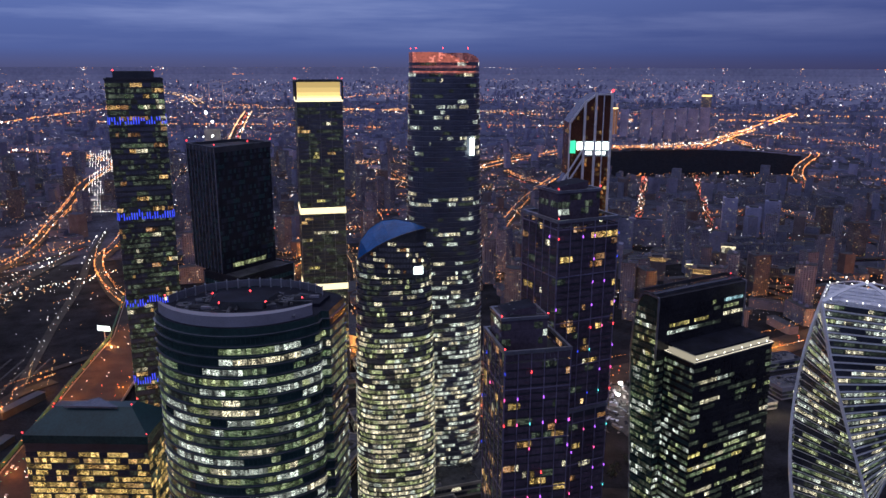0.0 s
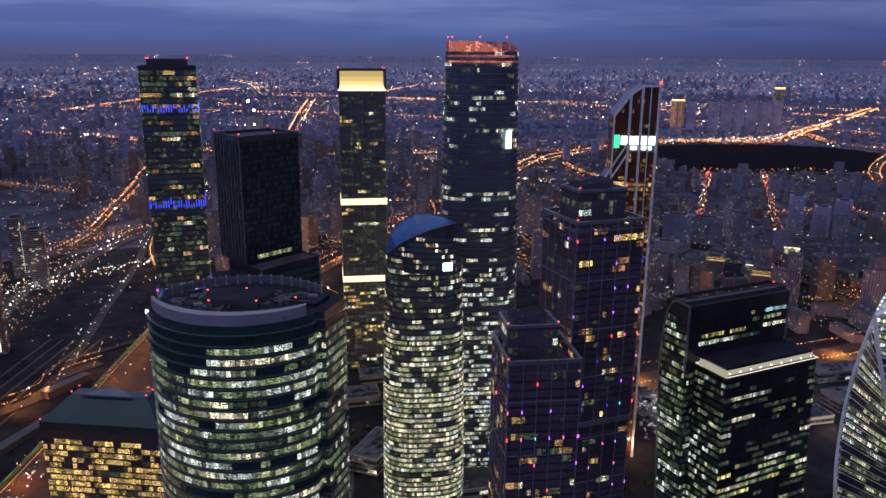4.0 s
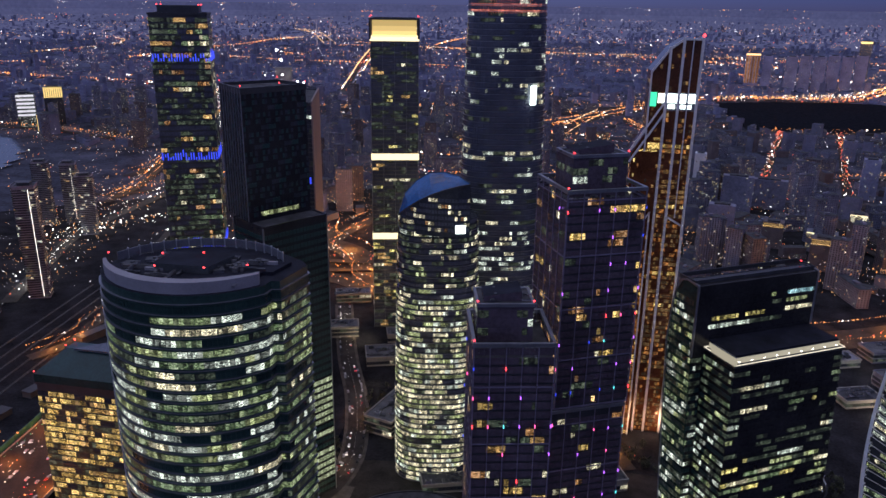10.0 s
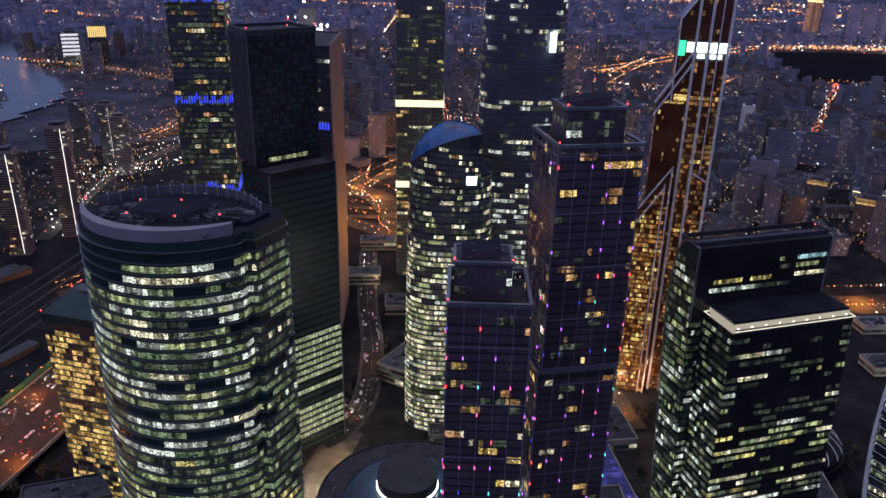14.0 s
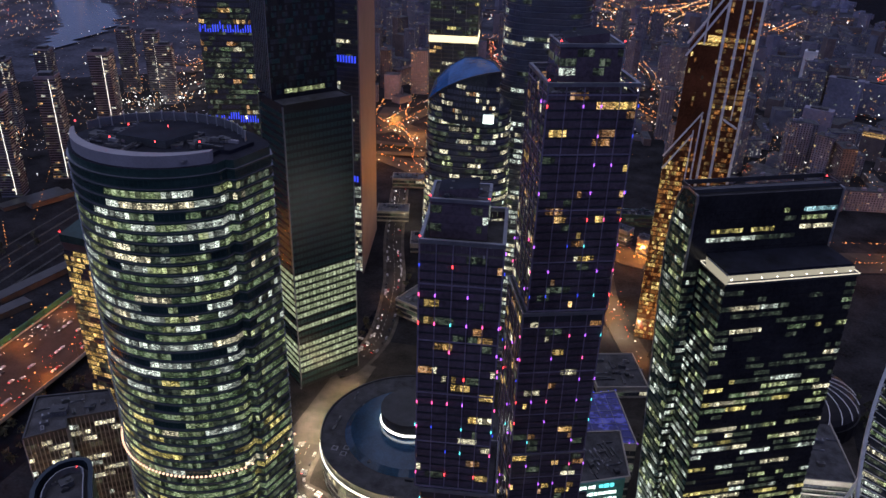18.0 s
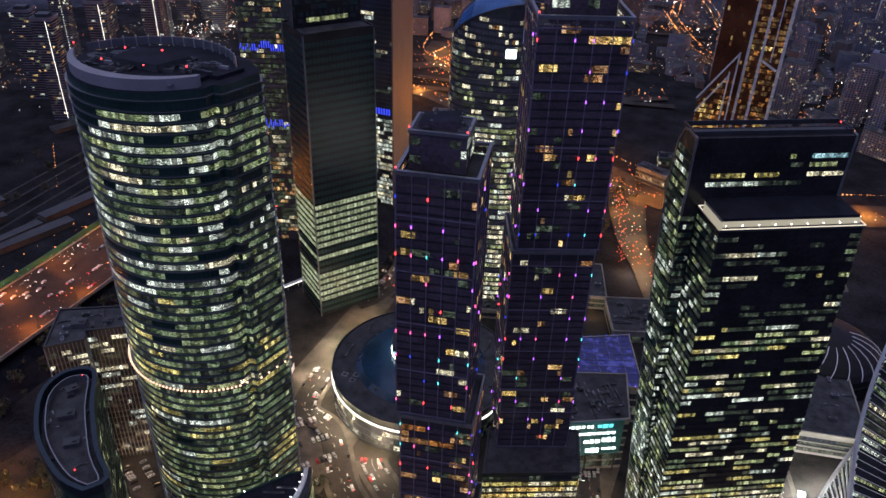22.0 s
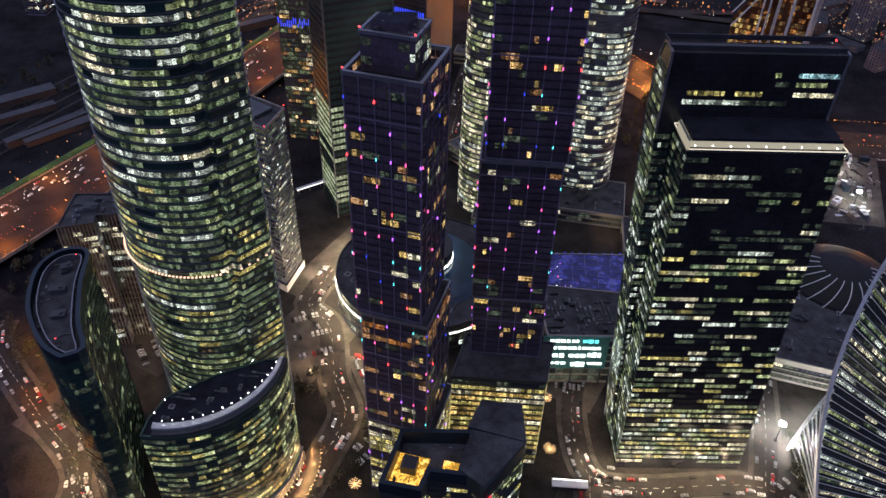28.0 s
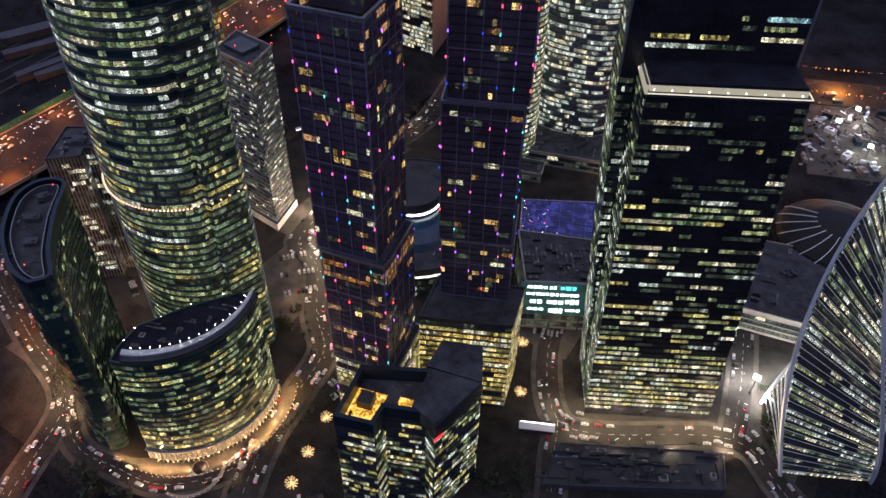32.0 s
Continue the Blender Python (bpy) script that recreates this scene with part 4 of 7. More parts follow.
def stacked_tower(name, label, at, u, blocks, seed, hood):
    """Violet-glass tower of shifted blocks with framed bays and coloured lamps. u: way of the front; blocks: along, deep, width, depth, z0, z1."""
    t = thing(name, label, "residential tower", at=(at[0], at[1], 0))
    ux, uy = u
    nx, ny = -uy, ux
    rng = random.Random(seed)

    def P(a, d):
        return at[0] + ux * a + nx * d, at[1] + uy * a + ny * d
    for bi, (a, d, w, dp, z0, z1) in enumerate(blocks):
        poly = [P(a, d), P(a + w, d), P(a + w, d + dp), P(a, d + dp)]
        part("block", Mesh().prism(grow(poly, -0.3), z0, z1 - (6 if bi == 0 else 0), DARK, ROOF), t)
        pk = office(seed + bi, (L_YELL, L_CREAM, L_YELL), 0.75, 2, 7, BLUEG, 0.2, 0.2) if z0 == 0 and seed == 31 else office(seed + bi, (L_WARM, L_AMBER, L_GOLD, L_CREAM, L_AMBER), 0.11, 1, 4, BLUEG, 0.09, 0.06)
        if z0 == 60 and seed == 31:
            plain, amber = pk, office(seed + 9, (L_AMBER, L_COPPER, L_AMBER), 0.55, 2, 7, BLUEG, 0.2, 0.3)
            pk = lambda e, s, b, n: (amber if s in (15, 16, 17) else plain)(e, s, b, n)
        facade(t, loop(poly), z0 + 1, z1 - 2, 3.7, 1.8, pk, 0.25, 0.14, 0.03, 280 if bi == 0 else 0)
        fins(t, loop(poly), z0, z1, w / 5, 0.4, 0.4, LILAC)
        bands(t, poly, [z for z in (z0, *range(int(z0) + 24, int(z1), 24))], 0.6, LILAC, 0.25, "belt")
        part("parapet", Mesh().ring(grow(poly, 0.5), grow(poly, -0.8), z1 - 1.5, z1, FIN), t)
        for p, q in loop(poly):
            for i in range(6):
                for z in range(int(z0) + 8, int(z1), 12):
                    if rng.random() < (0.5 if p is poly[0] else 0.16):
                        f = i / 5
                        e = Vector((q[0] - p[0], q[1] - p[1])).normalized()
                        x, y = p[0] + (q[0] - p[0]) * f + e.y * 0.7, p[1] + (q[1] - p[1]) * f - e.x * 0.7
                        g = rng.choice((G_PINK, G_PINK, G_VIOLET, G_VIOLET, G_BLUE, G_RED, G_CYAN))
                        part("led_lamp", Mesh().box((x, y, z), (0.4, 0.4, 1.2), g), t, "coloured facade lamp")
    roof_clutter(t, [P(1, 1), P(31, 1), P(31, 11), P(1, 11)], blocks[0][5] - 6, 12, seed, 0.7)
    a, d, w, dp, z0, z1 = hood
    poly = [P(a, d), P(a + w, d), P(a + w, d + dp), P(a, d + dp)]
    part("roof_hood", Mesh().prism(poly, z0, z1, BLUEG, ROOF), t, "dark roof penthouse")
    facade(t, loop(poly), z0 + 2, z1 - 1, 3.6, 2.2, office(seed + 7, (L_CREAM, L_DIM, L_WHITE), 0.4 if seed == 31 else 0.12, 1, 3, BLUEG, 0.05, 0.2), 0.2, 0.2, 0.05, 0, "hood_panes")
    step = [P(a + w * 0.12, d + dp * 0.2), P(a + w * 0.8, d + dp * 0.2), P(a + w * 0.8, d + dp * 0.85), P(a + w * 0.12, d + dp * 0.85)]
    part("hood_step", Mesh().prism(step, z1, lambda x, y: z1 + (2.0 if (x - at[0]) * ux + (y - at[1]) * uy < a + w * 0.5 else 4.0), BLUEG, DEEPROOF), t, "sloping glass roof cap")
    roof_clutter(t, poly, z1, 9, seed + 1, 0.6)
    part("hood_rim", Mesh().ring(grow(poly, 0.5), grow(poly, -0.6), z1 - 0.8, z1 + 0.5, FIN), t)
    plant(t, rng, [(*P(a + w * f, d + dp * g), 4, 3, 2, 15) for f, g in ((0.3, 0.3), (0.7, 0.6), (0.3, 0.7))], z1)
    beacons(t, [(*P(a, d), z1 + 1), (*P(a + w, d), z1 + 1), (*P(0, 0), blocks[0][5] + 0.5)])


stacked_tower("stacked_tower", "dark violet glass tower of stacked blocks with coloured lamps", (34.8, 297.7), (0.979, 0.204),
              [(0, 0, 29.5, 32, 133, 247), (2, -1, 31, 33, 60, 133), (2, 0, 34, 34, 0, 60)], 31, (2, 12, 21, 17, 242, 257))
stacked_tower("stacked_tower", "taller violet glass tower of stacked blocks with coloured lamps", (65.0, 356.0), (0.912, 0.410),
              [(0, 0, 35.5, 33, 190, 291), (-2, -1, 36, 34, 110, 190), (-1, 0, 36, 33, 70, 110), (1, 6, 33, 26, 0, 70)], 57, (6, 10, 25, 18, 285, 303))


def arch_tower():
    """Black glass slab with an arched end, a lower front block and a lit roof terrace."""
    t = thing("arched_office_tower", "black glass office tower with arched end and lit roof terrace", "office tower", at=(160, 400, 0))
    u, n = Vector((0.871, 0.491)), Vector((-0.491, 0.871))
    O = Vector((144.0, 376))

    def P(a, d):
        return tuple(O + u * a + n * d)
    def wide(z):
        """The front widens towards the ground."""
        f = 1 - min(1.0, z / 208.4)
        return 5.0 * f, 64 + 11.5 * f
    # front block
    lo, hi = wide(0), wide(208.4)
    base = [P(lo[0] + 0.3, 0.3), P(lo[1] - 0.3, 0.3), P(lo[1] - 0.3, 21), P(lo[0] + 0.3, 21)]
    topp = [P(hi[0] + 0.3, 0.3), P(hi[1] - 0.3, 0.3), P(hi[1] - 0.3, 21), P(hi[0] + 0.3, 21)]
    part("front_block", Mesh().add([(*p, 0) for p in base] + [(*p, 208.4) for p in topp], [(0, 1, 5, 4), (1, 2, 6, 5), (2, 3, 7, 6), (3, 0, 4, 7), (4, 5, 6, 7)], BLACKG), t)
    mix = (L_GREEN, L_WHITE, L_YELL, L_CREAM, L_OLIVE, L_GREEN, L_CREAM, L_WHITE, L_YELL, L_OLIVE)
    pk = office(9, mix, lambda s: 0.0 if s > 48 else 0.72 - 0.0110 * s, 2, 12, BLACKG, 0.32, 0.3)
    side = office(20, (L_OLIVE, L_DIM, L_GREEN, L_WHITE, L_WHITE), lambda s: 0.62 - 0.004 * s, 1, 4, MATTE, 0.2, 0.5)
    for s in range(50, -1, -1):
        z = 4 + 3.95 * s
        a, b = wide(z)
        facade(t, [(P(a, 0), P(b - 0.3, 0)), (P(a, 21), P(a, 0))], z, z + 3.96, 3.95, 1.3, lambda e, s0, c, n: pk(e, s, min(c, 49), 50) if e == 0 else side(e, s, min(c, 49), 50), 0.47, 0.10, 0.06, 300 if s > 47 else 0)
    # terrace
    part("terrace_floor", Mesh().prism([P(-0.4, -0.4), P(64.4, -0.4), P(64.4, 21), P(-0.4, 21)], 208.4, 209.4, DARK), t)
    part("terrace_fence", Mesh().ring([P(-0.4, -0.4), P(64.4, -0.4), P(64.4, 21), P(-0.4, 21)], [P(-0.1, -0.1), P(64.1, -0.1), P(64.1, 20.7), P(-0.1, 20.7)], 209.4, 209.8, glow("terrace_edge_light", (1.0, 0.9, 0.72), 0.9)), t, "glowing cream terrace edge")
    # the lamp wash on wall and upstand is emission of their own surface
    part("terrace_wall", Mesh().prism([P(1.6, 1.8), P(62.6, 1.8), P(62.6, 20), P(1.6, 20)], 209.4, 212.2, glow("terrace_wall_glow", (1.0, 0.90, 0.66), 0.38), ROOF), t, "cream terrace wall with its lamp wash put in as glow")
    part("canopy", Mesh().prism([P(2.0, 2.4), P(62.2, 2.4), P(62.2, 21), P(2.0, 21)], 212.2, 213.2, DEEPROOF), t)
    for i in range(9):
        part("lamp", Mesh().blob((*P(3 + 57 * i / 8, 0.9), 210.6), 0.4, G_WHITE), t, "small terrace lamp")
    part("terrace_upstand", Mesh().prism([P(-0.6, -0.6), P(0.5, -0.6), P(0.5, 16), P(-0.6, 16)], 209.4, 213.6, MATS["terrace_wall_glow"], FIN), t, "cream upstand at the terrace end with painted glow")
    # arched slab behind
    prof = [(21, 0), (21, 205), (21.0, 226), (21.0, 237), (21.2, 240.8), (29, 241.6), (33, 240.5), (36.5, 235), (38.5, 224), (39.8, 207), (39.4, 180), (38.8, 140), (38.2, 0)]
    a0, a1 = -7.5, 63

    def end(z):
        return a0 + 13.0 * (1 - min(1.0, z / 208.4)) ** 1.2
    m = Mesh()
    k = len(prof)
    m.add([(*P(end(z) if a < 0 else a, d), z) for a in (a0, a1) for d, z in prof], [(i, k + i, k + i + 1, i + 1) for i in range(k - 1)], BLACKG)
    m.add([(*P(end(z), d), z) for d, z in prof], [tuple(range(k))], GREEN)
    m.add([(*P(a1, d), z) for d, z in prof], [tuple(range(k))[::-1]], GREEN)
    part("arched_slab", m, t)
    for a in (a0, a1):
        r = Mesh()
        for (d, z), (e, y) in zip(prof[1:], prof[2:]):
            r.bar((*P(end(z) if a < 0 else a, d), z), (*P(end(y) if a < 0 else a, e), y), 0.9, FIN)
        part("end_rib", r, t, "pale rib along the arch")
    pl = office(19, (L_OLIVE, L_DIM, L_GREEN, L_WHITE, L_WHITE), lambda s: 0.62 - 0.004 * s, 1, 4, MATTE, 0.2, 0.5)
    rest = Mesh()
    for s in range(56):
        z = 4 + 4.1 * s + 2.2
        back = 38.2 + 1.4 * min(1, z / 205) - (max(0, z - 205) / 34) ** 2 * 5
        lo = 21 + (max(0, z - 215) / 24) ** 2 * 4
        nb = max(1, int((back - lo) / 1.7))
        for b in range(nb):
            f = lo + (b + 0.5) * (back - lo) / nb
            rest.box((*P(end(z) - 0.08, f), z), (1.5, 0.12, 2.4), pl(0, s, nb - 1 - b, 30), math.atan2(u.y, u.x) + math.pi / 2)
        a = end(z) + 1.0
        while a < wide(z)[0] - 0.4 and z < 207:
            rest.box((*P(a, 20.92), z), (1.3, 0.12, 2.2), pl(1, s, int(a + 9) % 30, 30), math.atan2(u.y, u.x))
            a += 1.55
    part("end_panes", rest, t, "", "stuff")
    rows_up = Mesh()
    for s, (z, spans) in enumerate(((214, ()), (219.5, ((1, 24, L_WHITE), (24, 44, L_DIM))), (223.5, ((2, 17, L_YELL), (21, 33, L_YELL), (45, 62, L_CREAM))), (228, ((37, 43, L_DIM), (46, 58, L_GREEN))), (232, ((35, 39, L_GREEN), (46, 62, L_CYAN))))):
        for b in range(44):
            a = 1.2 + b * 1.4
            m_ = next((mm for lo, hi, mm in spans if lo <= a < hi), BLACKG)
            rows_up.box((*P(a, 20.9), z), (1.25, 0.2, 2.0), m_, math.atan2(u.y, u.x))
    part("upper_panes", rows_up, t, "", "stuff")
    part("roof_rail", Mesh().ring([P(a0, 24), P(a1, 24), P(a1, 36), P(a0, 36)], [P(a0 + 0.4, 24.4), P(a1 - 0.4, 24.4), P(a1 - 0.4, 35.6), P(a0 + 0.4, 35.6)], 240.5, 242.6, DARK), t)
    beacons(t, [(133.9, 398.9, 240), (175.4, 429.1, 240), (*P(60, 30), 243)])


arch_tower()


def twisted_tower():
    """White-ribbed twisting tower."""
    t = thing("twisted_tower", "twisting glass tower wrapped in white steel ribs", "office tower", at=(264, 432, 0))
    cx, cy, h, half = 264.0, 432.0, 228.0, 23.0
    nf = 54

    def ringp(z, k=1.0):
        a = radians(28 - 150 * z / h)
        hh = half * k * (1 - 0.10 * z / h)
        return [(cx + hh * 1.414 * math.cos(a + math.pi / 4 + i * math.pi / 2), cy + hh * 1.414 * math.sin(a + math.pi / 4 + i * math.pi / 2)) for i in range(4)]
    body, rng = Mesh(), random.Random(8)
    body.add([(x, y, h * s / nf) for s in range(nf + 1) for x, y in ringp(h * s / nf, 0.96)],
             [(4 * s + i, 4 * s + (i + 1) % 4, 4 * s + 4 + (i + 1) % 4, 4 * s + 4 + i) for s in range(nf) for i in range(4)] + [tuple(range(4 * nf, 4 * nf + 4))], GLASS)
    part("core", body, t)
    pan = Mesh()
    pk = office(12, (L_WHITE, L_CREAM, L_WHITE, L_OLIVE, L_CREAM, L_GREEN), lambda s: 0.66 if s < 14 or s > 24 else 0.42, 2, 12, GLASS, 0.4, 0.4)
    for s in range(nf):
        z = h * (s + 0.5) / nf
        q = ringp(z, 0.985)
        for e in range(4):
            p0, p1 = q[e], q[(e + 1) % 4]
            ang = math.atan2(p1[1] - p0[1], p1[0] - p0[0])
            for b in range(30):
                f = (b + 0.5) / 30
                pan.box((p0[0] + (p1[0] - p0[0]) * f, p0[1] + (p1[1] - p0[1]) * f, z - 0.3), (1.15, 0.15, 2.1), pk(e, s, b, 30), ang)
    part("panes", pan, t, "", "stuff")
    for e in range(4):
        r = Mesh()
        for s in range(nf):
            a, b = ringp(h * s / nf, 1.03)[e], ringp(h * (s + 1) / nf, 1.03)[e]
            r.bar((*a, h * s / nf), (*b, h * (s + 1) / nf), 1.6, WHITE)
        part("corner_rib", r, t, "white twisting corner rib")
    for s in range(nf):
        q = ringp(h * (s + 0.98) / nf, 1.02)
        for e in range(4):
            z = h * (s + 0.95) / nf
            part("floor_rib", Mesh().bar((*q[e], z), (*q[(e + 1) % 4], z), 0.5 if e % 2 else 0.3, WHITE, 0.9 if e % 2 else 0.3), t)
    part("roof_deck", Mesh().prism(ringp(h, 0.95), h, h + 1.5, WHITE), t)
    q = ringp(h, 1.0)
    for e in range(2):
        m = Mesh()
        for j in range(10):
            f, g = j / 10, (j + 1) / 10
            A, B = Vector((*q[e], h)), Vector((*q[e + 2], h))
            m.bar(A + (B - A) * f + Vector((0, 0, 9 * math.sin(math.pi * f))), A + (B - A) * g + Vector((0, 0, 9 * math.sin(math.pi * g))), 3.0, WHITE, 0.6)
        part("crown_arch", m, t, "white crossing roof arch")
    for e in range(4):
        for f in (0.1, 0.3, 0.5, 0.7, 0.9):
            p = Vector(q[e]) * (1 - f) + Vector(q[(e + 1) % 4]) * f
            part("crown_lamp", Mesh().blob((p.x, p.y, h + 2.4), 0.45, G_WHITE).cyl((p.x, p.y, h + 0.4), 0.12, 1.8, DARK, 6), t, "small white crown lamp")
    for f in (0.2, 0.4, 0.6, 0.8):
        m = Mesh()
        for a_, b_ in ((0, 2), (1, 3)):
            A, B = Vector(q[a_]) * (1 - f) + Vector(q[a_ + 1]) * f, Vector(q[b_]) * f + Vector(q[(b_ + 1) % 4]) * (1 - f)
            m.bar((A.x, A.y, h + 1.9), (B.x, B.y, h + 1.9), 0.7, WHITE, 0.5)
        part("crown_slat", m, t, "white roof lattice bar")
    beacons(t, [(cx, cy, h + 10), (cx + 6, cy + 3, h + 8)], 0.8, G_WHITE)


twisted_tower()


def bulged(cx, cy, r, turn, z0, z1, taper=lambda z: 1.0):
    """A rounded triangle in plan."""
    def ringp(z, k=1.0):
        out = []
        for i in range(48):
            a = 2 * math.pi * i / 48
            q = r * (1 + 0.10 * math.cos(3 * (a - radians(turn)))) * taper(z) * k
            out.append((cx + q * math.cos(a), cy + q * math.sin(a)))
        return out
    return ringp


def round_tower(name, label, cx, cy, r, turn, h, fh, taper, pk, rib, mats):
    t = thing(name, label, "skyscraper", at=(cx, cy, 0))
    ringp = bulged(cx, cy, r, turn, 0, h, taper)
    nf = int(h / fh)
    body, pan = Mesh(), Mesh()
    body.add([(x, y, s * fh) for s in range(nf + 1) for x, y in ringp(s * fh, 0.99)],
             [(48 * s + i, 48 * s + (i + 1) % 48, 48 * s + 48 + (i + 1) % 48, 48 * s + 48 + i) for s in range(nf) for i in range(48)] + [tuple(range(48 * nf, 48 * nf + 48))], mats[0])
    for s in range(nf):
        z0, z1 = s * fh, (s + 1) * fh
        q = ringp(z0)
        for e in range(48):
            p0, p1 = q[e], q[(e + 1) % 48]
            dx, dy = p1[0] - p0[0], p1[1] - p0[1]
            ang, ln = math.atan2(dy, dx), math.hypot(dx, dy)
            for b in range(2):
                f = (b + 0.5) / 2
                m = pk(0, s, e * 2 + b, 96)
                pan.box((p0[0] + dx * f, p0[1] + dy * f, z0 + fh * 0.6), (ln / 2 - 0.15, 0.2, fh * 0.62), m, ang)
    part("core", body, t)
    part("panes", pan, t, "", "stuff")
    for s in range(0, nf, rib):
        part("floor_rib", Mesh().ring(ringp(s * fh, 1.012), ringp(s * fh, 0.98), s * fh - 0.15, s * fh + 0.22, FIN), t)
    return t, ringp


fe_pick = office(41, (L_CREAM, L_WHITE, L_WHITE), lambda s: 0.62 if s < 34 else 0.40 if s < 46 else 0.07, 1, 5, SKYG, 0.25, 0.12)
t, rp = round_tower("tallest_tower", "tallest rounded glass skyscraper with glowing coral crown", 12, 645, 31, 100, 366, 4.2, lambda z: 1.06 - 0.16 * (z / 366) ** 2, fe_pick, 1, (SKYG,))
top = rp(366)
for i in range(48):
    q, w_ = rp(366), rp(366, 0.96)
    j = (i + 1) % 48
    drop = 9 * max(0, math.cos(2 * math.pi * i / 48 + 0.6)) ** 4
    part("crown_panel", Mesh().add([(*q[i], 352), (*q[j], 352), (*q[j], 373 - drop), (*q[i], 373 - drop), (*w_[i], 352), (*w_[j], 352), (*w_[j], 373 - drop), (*w_[i], 373 - drop)],
                                   [(0, 1, 2, 3), (5, 4, 7, 6), (3, 2, 6, 7)], G_CROWNS[0 if 28 < i < 44 else 1]), t, "coral-lit crown glass panel")
part("crown_ledge", Mesh().ring(rp(366, 1.012), rp(366, 0.94), 361.5, 362, FIN), t)
beacons(t, [(*p, 375.5) for p in rp(366)[24:48:6]], 0.8)
part("lit_sign", Mesh().box((36, 622, 298), (5, 1.0, 14), G_SIGN, 0.75), t, "white-green glowing sign")

fw_pick = office(43, (L_CREAM, L_WHITE, L_CREAM, L_GREEN), lambda s: 0.92 if s < 26 else 0.72 if s < 36 else 0.24, 1, 5, SKYG, 0.12, 0.4)
t, rp = round_tower("curved_roof_tower", "rounded glass tower with blue sail-shaped roof and cream windows", -28, 586, 30, 100, 215, 4.3, lambda z: 1.06 - 0.12 * (z / 215) ** 2, fw_pick, 2, (GLASS,))
eave = [Vector(p) for p in ((-55, 572, 215.0), (-46, 562, 223.3), (-37, 558, 230.0), (-28, 556, 235.0), (-18.6, 556, 238.8), (-9, 556, 241.8), (-1, 559, 243.1))]
ridge = [Vector(p) for p in ((-55, 573, 216.5), (-54, 588, 227), (-47.5, 598, 234.5), (-38, 601, 240.5), (-26, 598, 242.5), (-12, 584, 243), (-1, 560, 243.2))]
m = Mesh()
cols = []
for a, b in zip(eave, ridge):
    cols.append([tuple(a + (b - a) * f + Vector((0, 0, 1.2 * math.sin(math.pi * f) * min(1, (b - a).length / 30)))) for f in (0, 0.2, 0.4, 0.6, 0.8, 1)])
m.add([p for c in cols for p in c], [(6 * i + j, 6 * i + 6 + j, 6 * i + 7 + j, 6 * i + 1 + j) for i in range(6) for j in range(5)], BLUEROOF)
for line in (eave, ridge[::-1]):
    m.add([(p.x, p.y, 205) for p in line] + [tuple(p) for p in line], [(i, i + 1, 8 + i, 7 + i) for i in range(6)], GLASS)
part("sail_roof", m, t, "blue curved sail roof")
for line in (eave, ridge):
    for a, b in zip(line, line[1:]):
        part("sail_rim", Mesh().bar(a, b, 0.9, DARK), t)
rowm = Mesh()
for i, (a, b) in enumerate(zip(eave, eave[1:])):
    for k in range(4):
        for s in range(6):
            p = a + (b - a) * ((k + 0.5) / 4)
            z = 208 + s * 4.3 + 2
            if z < p.z - 2.5:
                ang = math.atan2(b.y - a.y, b.x - a.x)
                rowm.box((p.x + math.sin(ang) * 0.15, p.y - math.cos(ang) * 0.15, z), (1.9, 0.2, 2.5), (L_CREAM if (i * 5 + k * 3) % 4 else L_AMBER) if (i * 7 + k * 3 + s * 5) % 23 < 6 else SKYG, ang)
part("sail_panes", rowm, t, "", "stuff")
part("lit_sign", Mesh().box((-7, 556.5, 211), (7, 1, 6), G_SIGN, 0.3), t, "white glowing window block")


def slab(name, label, category, poly, z1, fh, bw, pk, body=DARK, top=ROOF, near=0, sill=0.3, z0=0.0, step=0, finm=FIN, gap=0.15):
    t = thing(name, label, category, at=(poly[0][0], poly[0][1], z0))
    part("core", Mesh().prism(grow(poly, -0.2), z0, z1, body, top), t)
    facade(t, loop(poly), z0 + 1, z1 - 1, fh, bw, pk, sill, gap, 0.03, near)
    part("parapet", Mesh().ring(grow(poly, 0.3), grow(poly, -0.6), z1 - 0.5, z1 + 1.0, body), t)
    if step:
        fins(t, loop(poly), z0, z1, step, 0.35, 0.4, finm)
    return t


def rect(x, y, u, w, d):
    """A plan from its front-left corner, the way of its front, width and depth."""
    ux, uy = u
    return [(x, y), (x + ux * w, y + uy * w), (x + ux * w - uy * d, y + uy * w + ux * d), (x - uy * d, y + ux * d)]


# dark tower with lit lower storeys
u = (0.565, 0.825)
ep = [(-127, 494), (-98, 536), (-128, 557), (-157, 516)]
LOW_LIT = {*range(0, 7), 8, *range(11, 16)}
t = slab("dark_glass_tower", "dark glass tower with green-white lit lower storeys", "office tower", ep, 222, 5.4, 2.9,
         lambda e, s, b, n: (L_OFFICE if (17 - s) in LOW_LIT and e in (0, 3) else MATTE), BLACKG, ROOF, 150, 0.42, 0, 0, FIN, 0.5)
fins(t, [(ep[0], ep[1]), (ep[3], ep[0])], 0, 222, 60, 0.6, 0.6, FIN)
tp = [(-141, 505), (-112.5, 545), (-140, 565), (-168, 533)]
part("upper_tower", Mesh().prism(tp, 222, 308, BLACKG, ROOF), t)
facade(t, loop(tp), 224, 306, 4.1, 1.9, lambda e, s, b, n: (L_GREEN if s == 0 and e == 0 and 4 < b < 21 else (BLACKG, BLACKG, MATTE, GLASS)[(s * 7 + b * 5 + (s * b) % 3) % 4]), 0.3, 0.15, 0.05, 0, "upper_panes")
